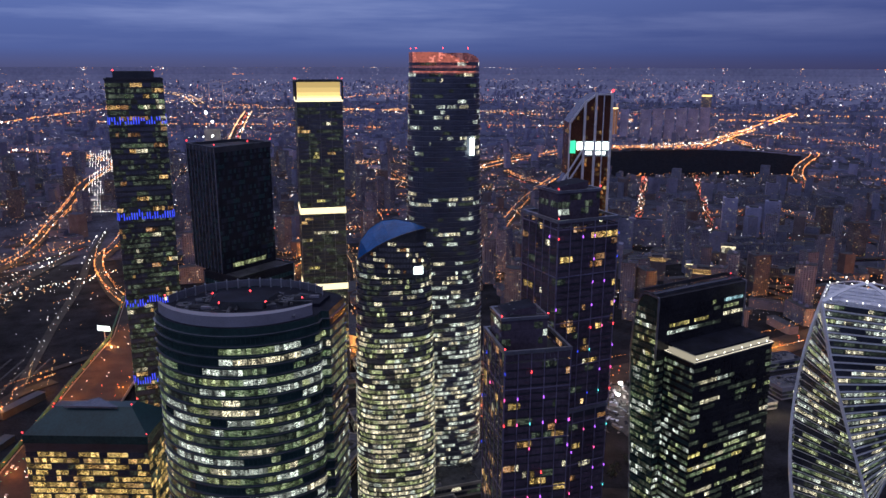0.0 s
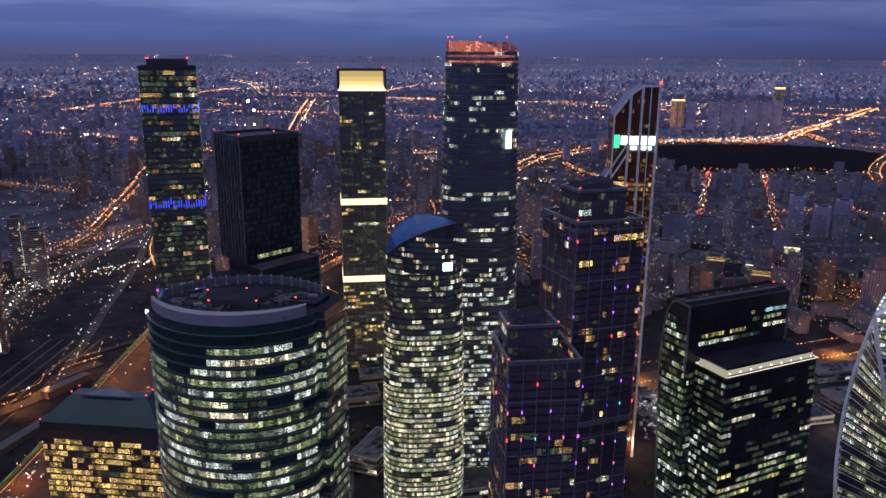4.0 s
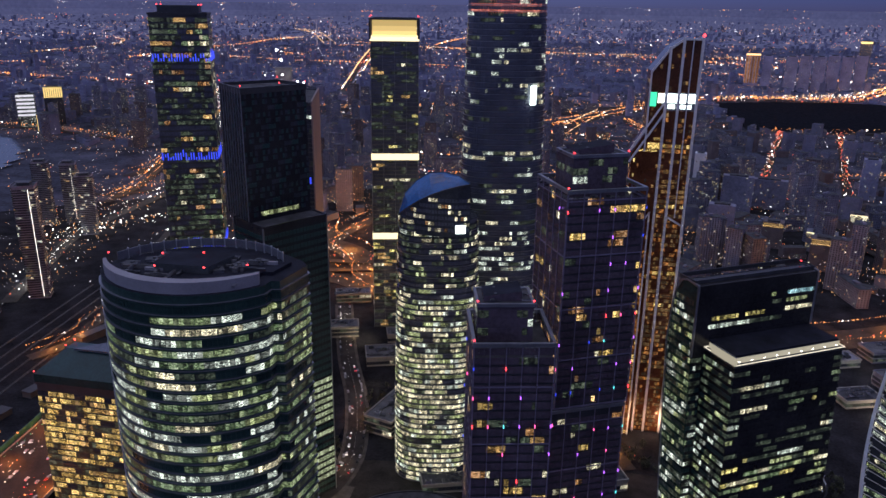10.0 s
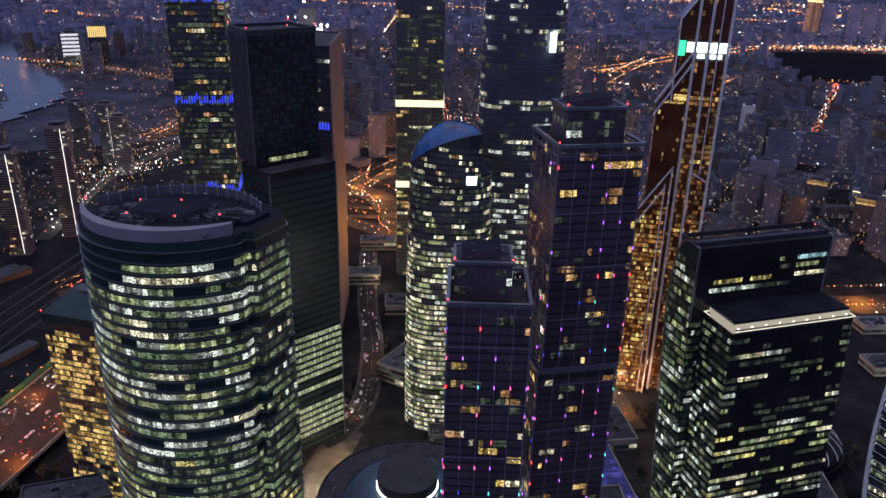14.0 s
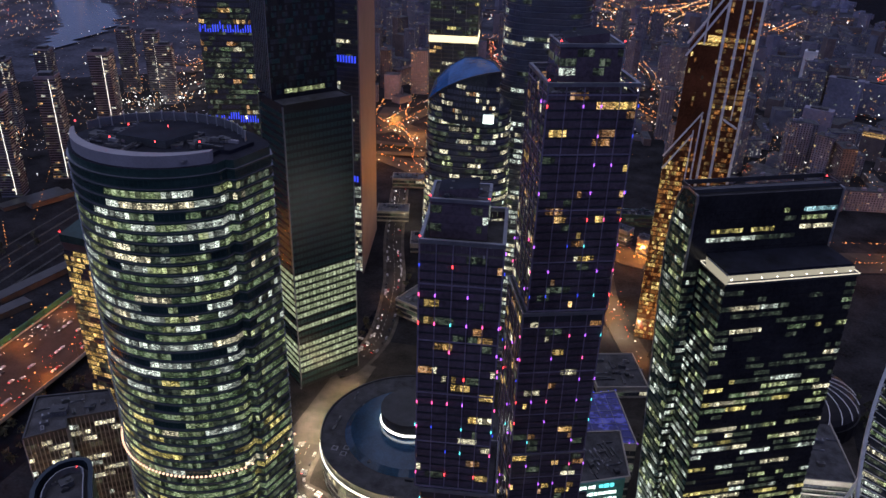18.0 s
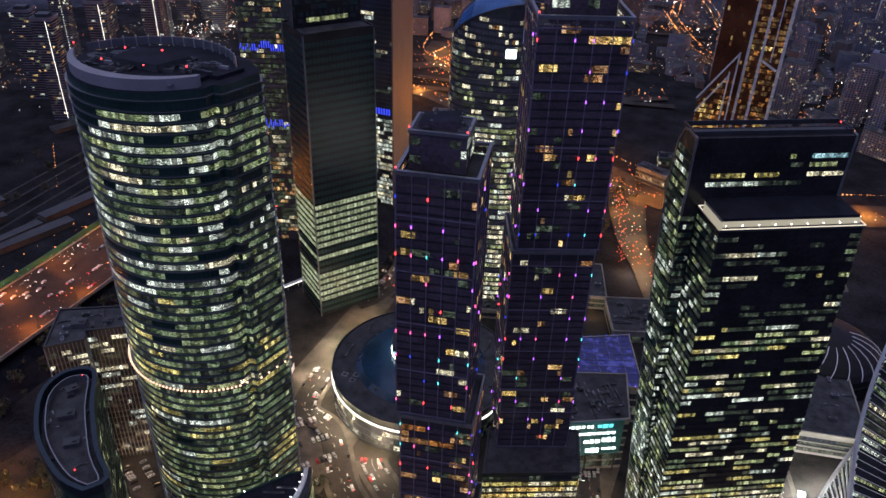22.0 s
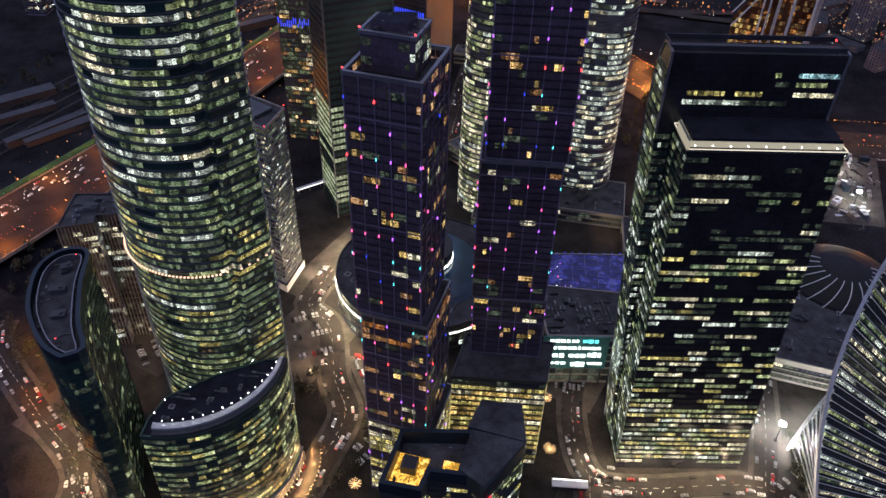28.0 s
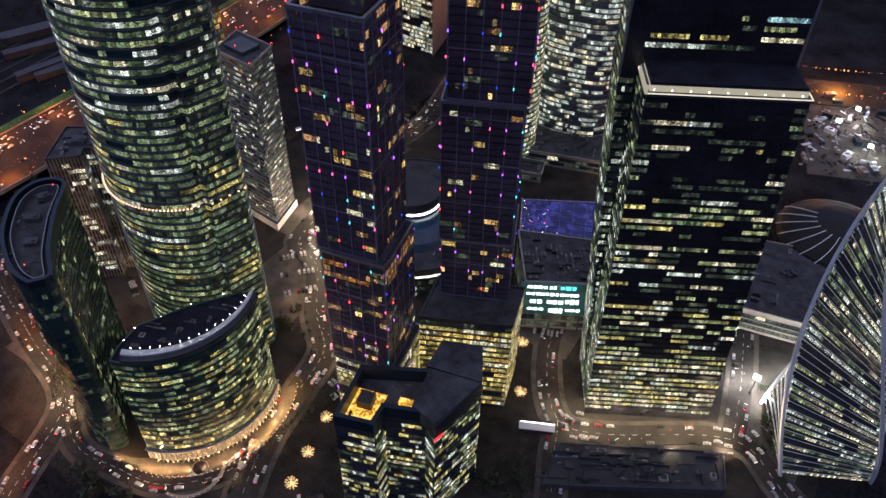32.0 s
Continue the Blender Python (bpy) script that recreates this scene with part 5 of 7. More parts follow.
fins(t, [(tp[3], tp[0])], 222, 309, 4.6, 0.5, 0.6, FIN)
part("upper_parapet", Mesh().ring(grow(tp, 0.4), grow(tp, -0.8), 306, 310, DARK), t)
beacons(t, [(*p, 311) for p in tp] + [(-125, 530, 311)], 0.6)

# banded towers
pk = office(61, (L_DIM, L_WARM, L_OLIVE, L_DIM, L_AMBER, L_CREAM), lambda s: 0.42 if s < 30 else 0.2 if s < 58 else 0.4 if s > 72 else 0.12, 1, 4, SKYG, 0.12, 0.5)
op = rect(-238, 573, (0.93, 0.36), 41, 34)
t = slab("banded_tower", "tall dark tower with bands of coloured lamps", "skyscraper", op, 352, 4.1, 2.2, pk, DARK)
rng = random.Random(3)
for z in (319, 246, 176, 110):
    for p, q in loop(op):
        for i in range(22):
            f = (i + 0.5) / 22
            hgt, lift_ = rng.choice((5.5, 5.5, 3.0, 2.2)), rng.choice((0, 0, 0, 2.5))
            part("led_bar", Mesh().box((p[0] + (q[0] - p[0]) * f, p[1] + (q[1] - p[1]) * f, z + lift_ + hgt / 2), (0.7, 0.7, hgt), G_BLUE), t, "blue light bar")
part("roof_house", Mesh().prism(grow(op, -6), 352, 358, DARK, ROOF), t)
beacons(t, [(*p, 358) for p in grow(op, -6)], 0.7)
WX, WY = -27.0, 98.0
op2 = [(-197, 682), (-157, 682), (-157 + WX, 682 + WY), (-197 + WX, 682 + WY)]
t = slab("slab_tower", "dark glass tower with a blank peach side wall", "skyscraper", op2, 278, 4.1, 2.2,
         office(66, (L_CREAM, L_WHITE), lambda s: 0.85 if s < 22 else 0.05, 2, 6, GLASS, 0.1, 0.1), DARK)
part("side_wall", Mesh().prism([(-156.7, 681), (-155.4, 681), (-155.4 + WX, 683 + WY), (-156.7 + WX, 683 + WY)], 0, 280, PEACH), t, "blank peach panelled wall")
for z in (207, 96):
    for i in range(14):
        part("led_bar", Mesh().box((-195 + i * 2.7, 681.6, z + 3), (1.3, 0.6, 6), G_BLUE), t, "blue light bar")

np_ = rect(-145, 840, (0.975, 0.22), 50, 40)
t = slab("crowned_tower", "tall dark tower with golden lit crown and lit belts", "skyscraper", np_, 326, 4.1, 2.3,
         office(71, (L_CREAM, L_WARM, L_YELL), lambda s: 0.35 if s < 24 else 0.09, 2, 6, SKYG, 0.1, 0.3), SPAN, ROOF, 0, 0.3, 0, 12)
for z, h in ((198, 7), (108, 7)):
    part("lit_belt", Mesh().ring(grow(np_, 0.8), grow(np_, -0.5), z, z + h, G_CREAM), t, "bright cream light belt")
# uplight fading upwards is painted as four tiers of weaker glow
for z0, z1, g in zip((326, 329, 333, 338), (329, 333, 338, 344), G_GOLDS):
    part("crown_screen", Mesh().prism(grow(np_, -2), z0, z1, g, ROOF), t, "golden crown screen with its uplight painted in tiers")
part("crown_base", Mesh().ring(grow(np_, 0.8), grow(np_, -3), 323, 327, G_CREAM), t)
part("crown_rim", Mesh().ring(grow(np_, 0.5), grow(np_, -3), 344, 346, DARK), t)
for p in grow(np_, 0.2):
    part("crown_post", Mesh().box((*p, 335), (2, 2, 20), DARK), t)
beacons(t, [(*p, 347) for p in np_], 0.7)




def copper_tower():
    """Stepped copper-glass tower with white frames and sloped shoulders."""
    t = thing("copper_tower", "copper glass tower with pale frames and sloping shoulders", "skyscraper", at=(140, 690, 0))
    y0, y1 = 668.0, 702.0

    def section(x0, x1, ya, yb, f, p, seed, mix, rows):
        """One part of the tower between x0 and x1 with the roofline f(x)."""
        nn = 6
        pts = [(x0 + (x1 - x0) * i / nn, ya) for i in range(nn + 1)] + [(x0 + (x1 - x0) * i / nn, yb) for i in range(nn, -1, -1)]
        k, hi = len(pts), [f(q[0]) for q in pts]
        part("section", Mesh().add([(*q, 0) for q in pts] + [(*q, h) for q, h in zip(pts, hi)],
                                   [(i, (i + 1) % k, k + (i + 1) % k, k + i) for i in range(k)] + [tuple(range(k, 2 * k))], COPPER), t)
        pk = office(seed, mix, p, 1, 3, COPPER, 0.12, 0.0)
        rest = Mesh()
        for k, (a, b) in enumerate(zip(pts, pts[1:] + pts[:1])):
            ln, ang = math.hypot(b[0] - a[0], b[1] - a[1]), math.atan2(b[1] - a[1], b[0] - a[0])
            nb = max(1, round(ln / 1.9))
            for s in range(int(min(f(a[0]), f(b[0])) / 4.1)):
                for c in range(nb):
                    g = (c + 0.5) / nb
                    m = pk(k, s, c, 30)
                    if s in rows and (k * 7 + s) % 3 and k < nn:
                        m = L_GOLD
                    rest.box((a[0] + (b[0] - a[0]) * g, a[1] + (b[1] - a[1]) * g, s * 4.1 + 2.4), (ln / nb - 0.2, 0.2, 2.9), m, ang)
        part("panes", rest, t, "", "stuff")
    top = lambda x: 314 + (x - 124) * 1.42 if x < 136 else 331 + (x - 136) * 0.75 if x < 146 else 338.5
    bronze = (L_BRONZE, L_BRONZE, L_BRONZE, L_COPPER)
    section(136, 160, y0, y1, top, lambda s: 0.62 if s < 62 else 0.3 if s < 70 else 0.1, 81, bronze, (62, 50, 36, 29))
    section(124, 136, y0 + 0.5, y1, top, lambda s: 0.04, 84, bronze, ())
    section(114.5, 124, y0 + 1, y1 - 4, lambda x: 250 + (x - 114) * 1.7, lambda s: 0.05 if s > 20 else 0.5, 82, (L_COPPER, L_GOLD), ())
    section(109.5, 132, y0 - 9, y0 - 0.5, lambda x: 164 + (x - 109.5) * 1.65, lambda s: 0.25 if s > 41 else 0.9 if s < 38 else 0.5, 83, (L_GOLD, L_COPPER, L_COPPER), ())

    def post(x, y, h, w=1.9, z0=0.0):
        part("frame_post", Mesh().box((x, y, (h + z0) / 2), (w, w, h - z0), STEEL), t, "pale steel frame post")
    for x in (136.5, 145.9, 159.6):
        post(x, y0 - 1, top(x) + 1.5)
    post(152.8, y0 - 0.5, 338, 0.8, 198)
    post(160.5, y1, 338)
    post(160.8, (y0 + y1) / 2, 338, 1.2)
    post(124, y0 - 0.4, 314, 1.2, 252)
    post(131.6, y0 - 9.5, 204, 1.1)
    post(127.4, y0 - 9.5, 190, 1.0)
    for a, b in (((124, 314), (136, 331)), ((136, 331), (146, 338.5)), ((146, 338.5), (160, 338.5)), ((112.5, 252), (136, 291)), ((112.8, 243), (136, 282)), ((147.5, 198.5), (158, 192.5))):
        part("frame_rafter", Mesh().bar((a[0], y0 - 1, a[1]), (b[0], y0 - 1, b[1]), 1.4, STEEL), t, "pale steel frame rafter")
    for a, b in (((108.5, 167), (132, 204.5)), ((109.4, 157), (127.4, 187))):
        part("frame_rafter", Mesh().bar((a[0], y0 - 9.5, a[1]), (b[0], y0 - 9.5, b[1]), 1.1, STEEL), t, "pale steel frame rafter")
    # sign storeys: a row of bright bars over smaller ones
    part("sign_board", Mesh().box((147.5, y0 - 0.3, 291.5), (24, 0.4, 14), FIN), t, "grey sign board")
    for x0, x1, z0, z1 in ((130.5, 135.4, 290.5, 297.5), (137.6, 144.8, 290.5, 297.5), (147.0, 151.6, 290.5, 297.5), (153.4, 158.4, 290.5, 297.5), (138.5, 143.8, 286.2, 289.2), (147.6, 151.6, 286.2, 289.2), (153.4, 156.0, 286.2, 289.2)):
        part("lit_sign", Mesh().box(((x0 + x1) / 2, y0 - 0.8, (z0 + z1) / 2), (x1 - x0, 0.6, z1 - z0), G_SIGN), t, "white glowing sign panel")
    part("lit_sign", Mesh().box((127, y0 - 0.4, 293), (5, 0.6, 11), G_TEAL), t, "green glowing panel")
    part("lit_sign", Mesh().box((160.9, y0 + 7, 292), (0.6, 9, 10), G_SIGN), t, "white glowing sign panel")
    for x, w, z, h in ((130.5, 9, 256.5, 4.6), (126, 16, 252.5, 1.6), (133, 5, 262, 2.0)):
        part("lit_terrace", Mesh().box((x, y0 - 0.2, z), (w, 0.8, h), L_GOLD), t, "yellow lit terrace")
    beacons(t, [(160, y0, 341)], 1.6)


copper_tower()
# unseen foot lights, added to warm the pale frame from below
for x, y, z in ((112, 655, 14), (135, 648, 14), (158, 660, 14), (172, 680, 14)):
    street_light(x, y, z, 9000, (1.0, 0.55, 0.3), 1.0)

# smaller buildings
gp = rect(-232, 400, (0.9995, -0.03), 72, 34)
t = slab("golden_block", "office block full of amber lit windows under a dark hipped roof", "office block", gp, 150, 3.9, 2.4,
         office(91, (L_WARM, L_GOLD, L_GOLD, L_GOLD), lambda s: 0.0 if s in (11, 24) else 0.72, 1, 3, GLASS, 0.12, 0.5), DARK, ROOF, 120)
hip, rim = grow(gp, -13), grow(gp, 0.4)
part("hip_roof", Mesh().add([(*p, 156) for p in rim] + [(*p, 168) for p in hip], [(i, (i + 1) % 4, 4 + (i + 1) % 4, 4 + i) for i in range(4)] + [(4, 5, 6, 7)], MATTE), t)
part("roof_band", Mesh().prism(rim, 151, 156, GREEN), t)
for x in (-224, -205, -186, -168):
    part("roof_vent", Mesh().box((x, 405, 159.2), (8, 0.5, 0.5), FIN), t, "pale roof vent strip")
part("skylight", Mesh().prism([(-212, 410), (-180, 409), (-196, 422)], 168, 169.2, FIN, SKYG), t, "pale triangular skylight")
beacons(t, [(*p, 157) for p in gp] + [(*p, 169) for p in hip], 0.6)
gs = [(-138, 404), (-105, 401), (-112, 428), (-145, 431)]
t = slab("grey_slab", "grey office slab with white lit windows and bright foot", "office block", gs, 132, 3.6, 1.6,
         office(93, (L_WHITE, L_DIM, L_OLIVE, L_CREAM, L_DIM), 0.6, 1, 3, GLASS, 0.2, 0.6), CONC, ROOF, 100, 0.45)
bands(t, gs, [1 + 3.6 * i for i in range(36)], 0.5, PLASTER, 0.3)
part("roof_pool", Mesh().box((-126, 416, 133.5), (18, 14, 2), SPAN, -0.1), t)
part("foot", Mesh().prism(grow(gs, 1.5), 2, 8, WHITE, PAVE), t, "white wedge-shaped foot")
part("foot_light", Mesh().bar((-104, 401.5, 7), (-111, 428, 7), 0.7, G_WHITE), t)
beacons(t, [(*p, 134) for p in gs] + [(-125, 410, 136)], 0.5)
sp = [(-174, 295), (-160, 309), (-165, 315), (-145, 330), (-161, 343), (-193, 324)]
t = slab("striped_block", "mid-rise block with dark upright stripes and few lit windows", "office block", sp, 98, 4.4, 2.6,
         office(95, (L_WHITE, L_CREAM, L_CREAM), 0.34, 1, 4, BLACKG, 0.2, 0.1), DARK, ROOF, 100, 0.42, 0, 2.0, PARAPET)
roof_clutter(t, sp, 98, 14, 65, 0.8)
plant(t, RT, [(-172, 318, 8, 6, 3, 30), (-160, 327, 5, 4, 2, 30)], 98)
ap = [(-56, 213), (-52, 222), (-67, 232), (-88, 251), (-102, 267), (-111, 266), (-116, 258), (-113, 245), (-98, 229), (-84, 220), (-68, 213.5)]
ap = smooth(ap + ap[:1], 3)[:-1]
leaf_dark = office(97, (L_OLIVE, L_OLIVE, L_GREEN), 0.04, 1, 3, GREEN, 0.05, 0.2)
LEAFPICK = lambda e, s, b, n: (L_YELL if e == 4 and b == 0 and s % 3 else leaf_dark(e, s, b, n))
t = slab("leaf_plan_tower", "green glass tower with leaf-shaped roof and blue rim", "office tower", ap, 125, 4.0, 1.8,
         LEAFPICK, SPANG, ROOF, 140)
part("roof_rim", Mesh().ring(grow(ap, 0.3), grow(ap, -1.6), 125, 130, BLUERIM), t, "dull blue roof rim")
part("roof_screen", Mesh().ring(grow(ap, -3.5), grow(ap, -4.0), 125, 128.5, FIN), t)
plant(t, RT, [(-96, 243, 7, 4, 2.5, 40), (-82, 232, 6, 4, 2, 40), (-106, 256, 5, 4, 2.5, 60)], 125)
beacons(t, [(-66, 219, 130), (-105, 262, 130)], 0.4)
roof_clutter(t, ap, 125, 12, 66, 0.6)
bp = [(-34.8, 222.4)] + through_three((-30, 224.5), (-4.5, 252), (-8.3, 293.8), 16) + [(-16.6, 288), (-31, 267.5), (-41.7, 244.4), (-39, 231)]
t = slab("rounded_front_block", "rounded office block with lit storeys and roof lamps", "office block", bp, 81, 4.1, 1.6,
         office(99, (L_GREEN, L_YELL, L_OLIVE, L_GREEN), lambda s: 0.0 if s > 17 else 0.60, 2, 9, GREEN, 0.3, 0.5), SPANG, DEEPROOF, 290, 0.46)
fr = through_three((-30, 224.5), (-4.5, 252), (-8.3, 293.8), 16)
inr = through_three((-33.5, 229.5), (-10.2, 253), (-10.3, 290.5), 16)
mid = [tuple(Vector(p) * 0.55 + Vector(q) * 0.45) for p, q in zip(fr, inr)]
part("roof_edge", Mesh().ring(fr, mid, 81, 83.2, DARK, False), t, "dark roof edge")
part("roof_rim", Mesh().ring(mid, inr, 81, 84.4, ROOFRIM, False), t, "pale ribbed metal roof rim")
ribs = Mesh()
for p, q in zip(through_three((-30, 224.5), (-4.5, 252), (-8.3, 293.8), 96), through_three((-33.5, 229.5), (-10.2, 253), (-10.3, 290.5), 96)):
    ribs.bar((p[0] * 0.55 + q[0] * 0.45, p[1] * 0.55 + q[1] * 0.45, 84.5), (*q, 84.5), 0.22, WHITE, 0.2)
part("rim_ribs", ribs, t, "", "stuff")
for p in grow(inr, 0.0)[1:-1] + [(-36, 233), (-37.5, 241), (-33, 253), (-27, 267), (-19, 281)]:
    part("roof_lamp", Mesh().blob((*p, 86.0), 0.3, G_ROOFL).cyl((*p, 84), 0.12, 1.8, DARK, 6), t, "white roof lamp")
roof_clutter(t, bp, 81, 16, 61, 0.7)
part("lobby_glazing", Mesh().ring(grow(bp, 0.55), grow(bp, 0.1), 0.6, 8.2, lit("lobby_light", (1.0, 0.66, 0.34), 0.95, 0.5, 0.4, 0.6, 0.25)), t, "warm glowing lobby glazing")
part("canopy", Mesh().ring(grow(bp, 1.3), grow(bp, 0.1), 8.5, 9.0, PARAPET), t, "thin canopy over the lobby")
foot = grow(bp, 1.9)[1:18]
for p, q in zip(foot, foot[1:]):
    m = ((p[0] + q[0]) / 2, (p[1] + q[1]) / 2)
    part("foot_lamp", Mesh().bar((*p, 0), (*p, 8.4), 0.6, CONC).blob((*p, 2.6), 0.5, G_FOOT), t, "warm uplit column")
    part("column", Mesh().bar((*m, 0), (*m, 8.4), 0.6, CONC), t)
kerb = grow(bp, 11.0)[1:18]
for p, q in zip(kerb, kerb[1:]):
    for k in range(2):
        a = (p[0] + (q[0] - p[0]) * k / 2, p[1] + (q[1] - p[1]) * k / 2)
        part("kerb_lamp", Mesh().cyl((*a, 0), 0.12, 0.9, DARK, 6).blob((*a, 1.0), 0.36, G_BANDL), t, "warm kerb lamp")
yp = [(70.7, 257.5), (88.4, 263.2), (86.8, 273.7), (104, 281), (111.7, 277.5), (117, 309), (106, 328), (88, 320.6), (92, 303), (63.6, 287)]
t = slab("courtyard_tower", "dark tower with amber lit roof courtyard", "office tower", yp, 72, 4.0, 1.6,
         office(103, (L_CREAM, L_WHITE, L_YELL, L_GREEN), 0.5, 1, 5, GLASS, 0.2, 0.3), DARK, ROOF, 110, 0.45)
roof_clutter(t, yp, 72, 10, 62, 0.6)
part("roof_screen", Mesh().ring(grow(yp, 0.2), grow(yp, -2.0), 72, 80, BLUERIM), t, "dull blue roof screen wall")
part("raised_block", Mesh().prism([(90, 303), (117, 309), (106, 328), (88, 320.6)], 72, 81, BLUERIM, ROOF), t)
part("raised_wing", Mesh().prism([(97, 281), (111, 278), (117, 309), (92, 303)], 72, 80.5, BLUERIM, ROOF), t)
# amber light on floor and nook is painted in as emission, no lamp there
part("court_floor", Mesh().prism([(71, 262), (84, 266), (81, 284), (67, 280)], 72, 72.6, lit("court_wash_glow", (1.0, 0.50, 0.05), 1.3, 0.3, 0.15, 0.3, 0.3)), t, "courtyard floor with painted amber lamp wash")
part("court_machine", Mesh().box((75.5, 275, 75), (7, 7, 5), DARK, 0.28), t)
part("court_nook", Mesh().box((93, 284, 74.5), (9, 3, 4), MATS["court_wash_glow"], 0.28), t, "roof nook with painted amber glow")
part("front_sign", Mesh().box((112.6, 279.2, 70), (6, 0.5, 1.6), G_REDLED, 1.35), t, "red sign bar")
pp = [(64, 335), (108, 356), (100, 384), (56, 366)]
slab("podium_block", "low block with rows of yellow lit windows", "office block", pp, 70, 4.2, 1.8,
     office(105, (L_YELL, L_GOLD, L_YELL, L_CREAM), lambda s: 0.95 if s < 15 else 0.0, 3, 9, GLASS, 0.1, 0.4), DARK, ROOF, 150, 0.42)
rb = arc(-20, 449, 61, 0, 352.5, 47)
t = slab("ring_hall", "round low hall with glass roof ring", "hall", rb, 25, 5, 3.0, office(107, (L_WHITE, L_CREAM, L_DIM), 0.3, 1, 4, GLASS), DARK, ROOF)
part("rim_light", Mesh().ring(grow(rb, 0.6), grow(rb, -0.3), 19, 20.2, G_LINE), t, "bright rim light strip")
part("glass_roof", Mesh().cyl((-21, 449, 25.2), 44, 3, HALLROOF, 40, 40), t, "blue-grey glass roof")
roof_clutter(t, arc(-21, 449, 59, 0, 352.5, 47), 25, 26, 64)
part("drum", Mesh().cyl((-24, 456, 25), 20, 14, DARK, 32), t)
part("drum_light", Mesh().ring(arc(-24, 456, 20.4, 0, 348.75, 31), arc(-24, 456, 19.8, 0, 348.75, 31), 30, 31.5, G_WHITE), t)
vb = [(41, 497), (58, 462), (124, 480), (104, 533)]
t = slab("glass_roof_hall", "low hall with violet-lit glass roof", "hall", vb, 30, 6, 4, office(109, (L_DIM,), 0.3, 2, 6, GLASS), CONC, VIOLETROOF)
for i in range(1, 8):
    f = i / 8
    for a, b, c, d in ((0, 1, 3, 2), (0, 3, 1, 2)):
        p = [vb[a][j] + (vb[b][j] - vb[a][j]) * f for j in (0, 1)]
        q = [vb[c][j] + (vb[d][j] - vb[c][j]) * f for j in (0, 1)]
        part("roof_bar", Mesh().bar((*p, 30.4), (*q, 30.4), 0.25, FIN), t)
for i in range(14):
    f = i / 13
    part("roof_lamp", Mesh().blob((vb[0][0] + (vb[3][0] - vb[0][0]) * f, vb[0][1] + (vb[3][1] - vb[0][1]) * f, 31.5), 0.5, G_BLUE), t, "blue roof lamp")
    part("roof_lamp", Mesh().blob((vb[1][0] + (vb[2][0] - vb[1][0]) * f, vb[1][1] + (vb[2][1] - vb[1][1]) * f, 31.5), 0.4, G_VIOLET), t, "violet roof lamp")
rv = random.Random(58)
for i in range(34):
    f, g = rv.random() ** 1.5 * 0.5, rv.random()
    x = vb[0][0] + (vb[1][0] - vb[0][0]) * (1 - g) + (vb[2][0] - vb[1][0]) * f
    y = vb[0][1] + (vb[1][1] - vb[0][1]) * (1 - g) + (vb[2][1] - vb[1][1]) * f
    part("roof_lamp", Mesh().blob((x, y, 31.2), rv.choice((0.25, 0.35, 0.5)), rv.choice((G_PINK, G_LINE, G_VIOLET, G_LINE))), t, "small pink and white roof lamp")
mb = [(60, 455), (86, 416), (122, 436.5), (112, 476)]
t = slab("mall_block", "low mall block with bright billboard", "shopping mall", mb, 41, 6, 4, office(110, (L_DIM,), 0.3, 2, 6, GLASS), CONC, ROOF)
roof_clutter(t, mb, 41, 34, 63)


def unfinished_tower():
    """Bare concrete frame with a core above it, white site lamps and two cranes."""
    t = thing("unfinished_tower", "unfinished concrete tower with white site lamps and cranes", "building site", at=(-226, 810, 0))
    pl = rect(-246, 792, (0.97, 0.24), 40, 36)
    part("frame_core", Mesh().prism(grow(pl, -4), 0, 276, CONC, CONC), t)
    for s in range(24):
        part("floor_plate", Mesh().prism(pl, 180 + 4 * s, 180.5 + 4 * s, CONC), t)
    part("lift_core", Mesh().prism(grow(pl, -12), 276, 296, CONC, ROOFL), t)
    r = random.Random(9)
    for j in range(26):
        x, y, z = r.uniform(-248, -204), r.uniform(788, 800), r.choice((246, 258, 266, 274, 280, 290))
        part("site_lamp", Mesh().blob((x, y, z), r.choice((0.7, 1.0, 1.4)), G_WHITE), t, "white site lamp")
    for x, y, z in ((-222, 786, 305.5), (-232, 800, 314), (-217, 815, 281), (-209, 812, 281)):
        part("site_lamp", Mesh().blob((x, y, z), 1.5, G_FLOOD), t, "bright white site lamp")
    for x, y, a in ((-238, 806, 0.6), (-214, 822, 2.6)):
        c = Mesh().box((x, y, 297), (1.6, 1.6, 50), STEEL).bar((x, y, 322), (x + 36 * math.cos(a), y + 36 * math.sin(a), 328), 1.0, STEEL).bar((x, y, 322), (x - 12 * math.cos(a), y - 12 * math.sin(a), 320), 1.4, STEEL)
        part("crane", c, t, "slim tower crane").parent = t


unfinished_tower()

# ---- the ground between the towers ----
solo("plaza", Mesh().prism([(-235, 250), (-120, 190), (270, 190), (275, 590), (120, 600), (-150, 570)], 0.004, 0.02, PLAZA), "dark worn asphalt between the towers", "asphalt", "", "structure")
STREETS = tuple((w, smooth(pts)) for w, pts in (
    (16, ((40, 200), (22, 232), (9, 264), (2, 300), (-6, 333), (-28, 352), (-58, 388), (-85, 400), (-92, 440))),
    (14, ((20, 345), (-15, 370), (-22, 378))),
    (16, ((-110, 520), (-101, 539), (-99, 589), (-120, 673), (-156, 765), (-200, 900))),
    (13, ((101, 470), (104, 430), (116, 395), (138, 366), (165, 372), (226, 408), (262, 388), (330, 350))),
))
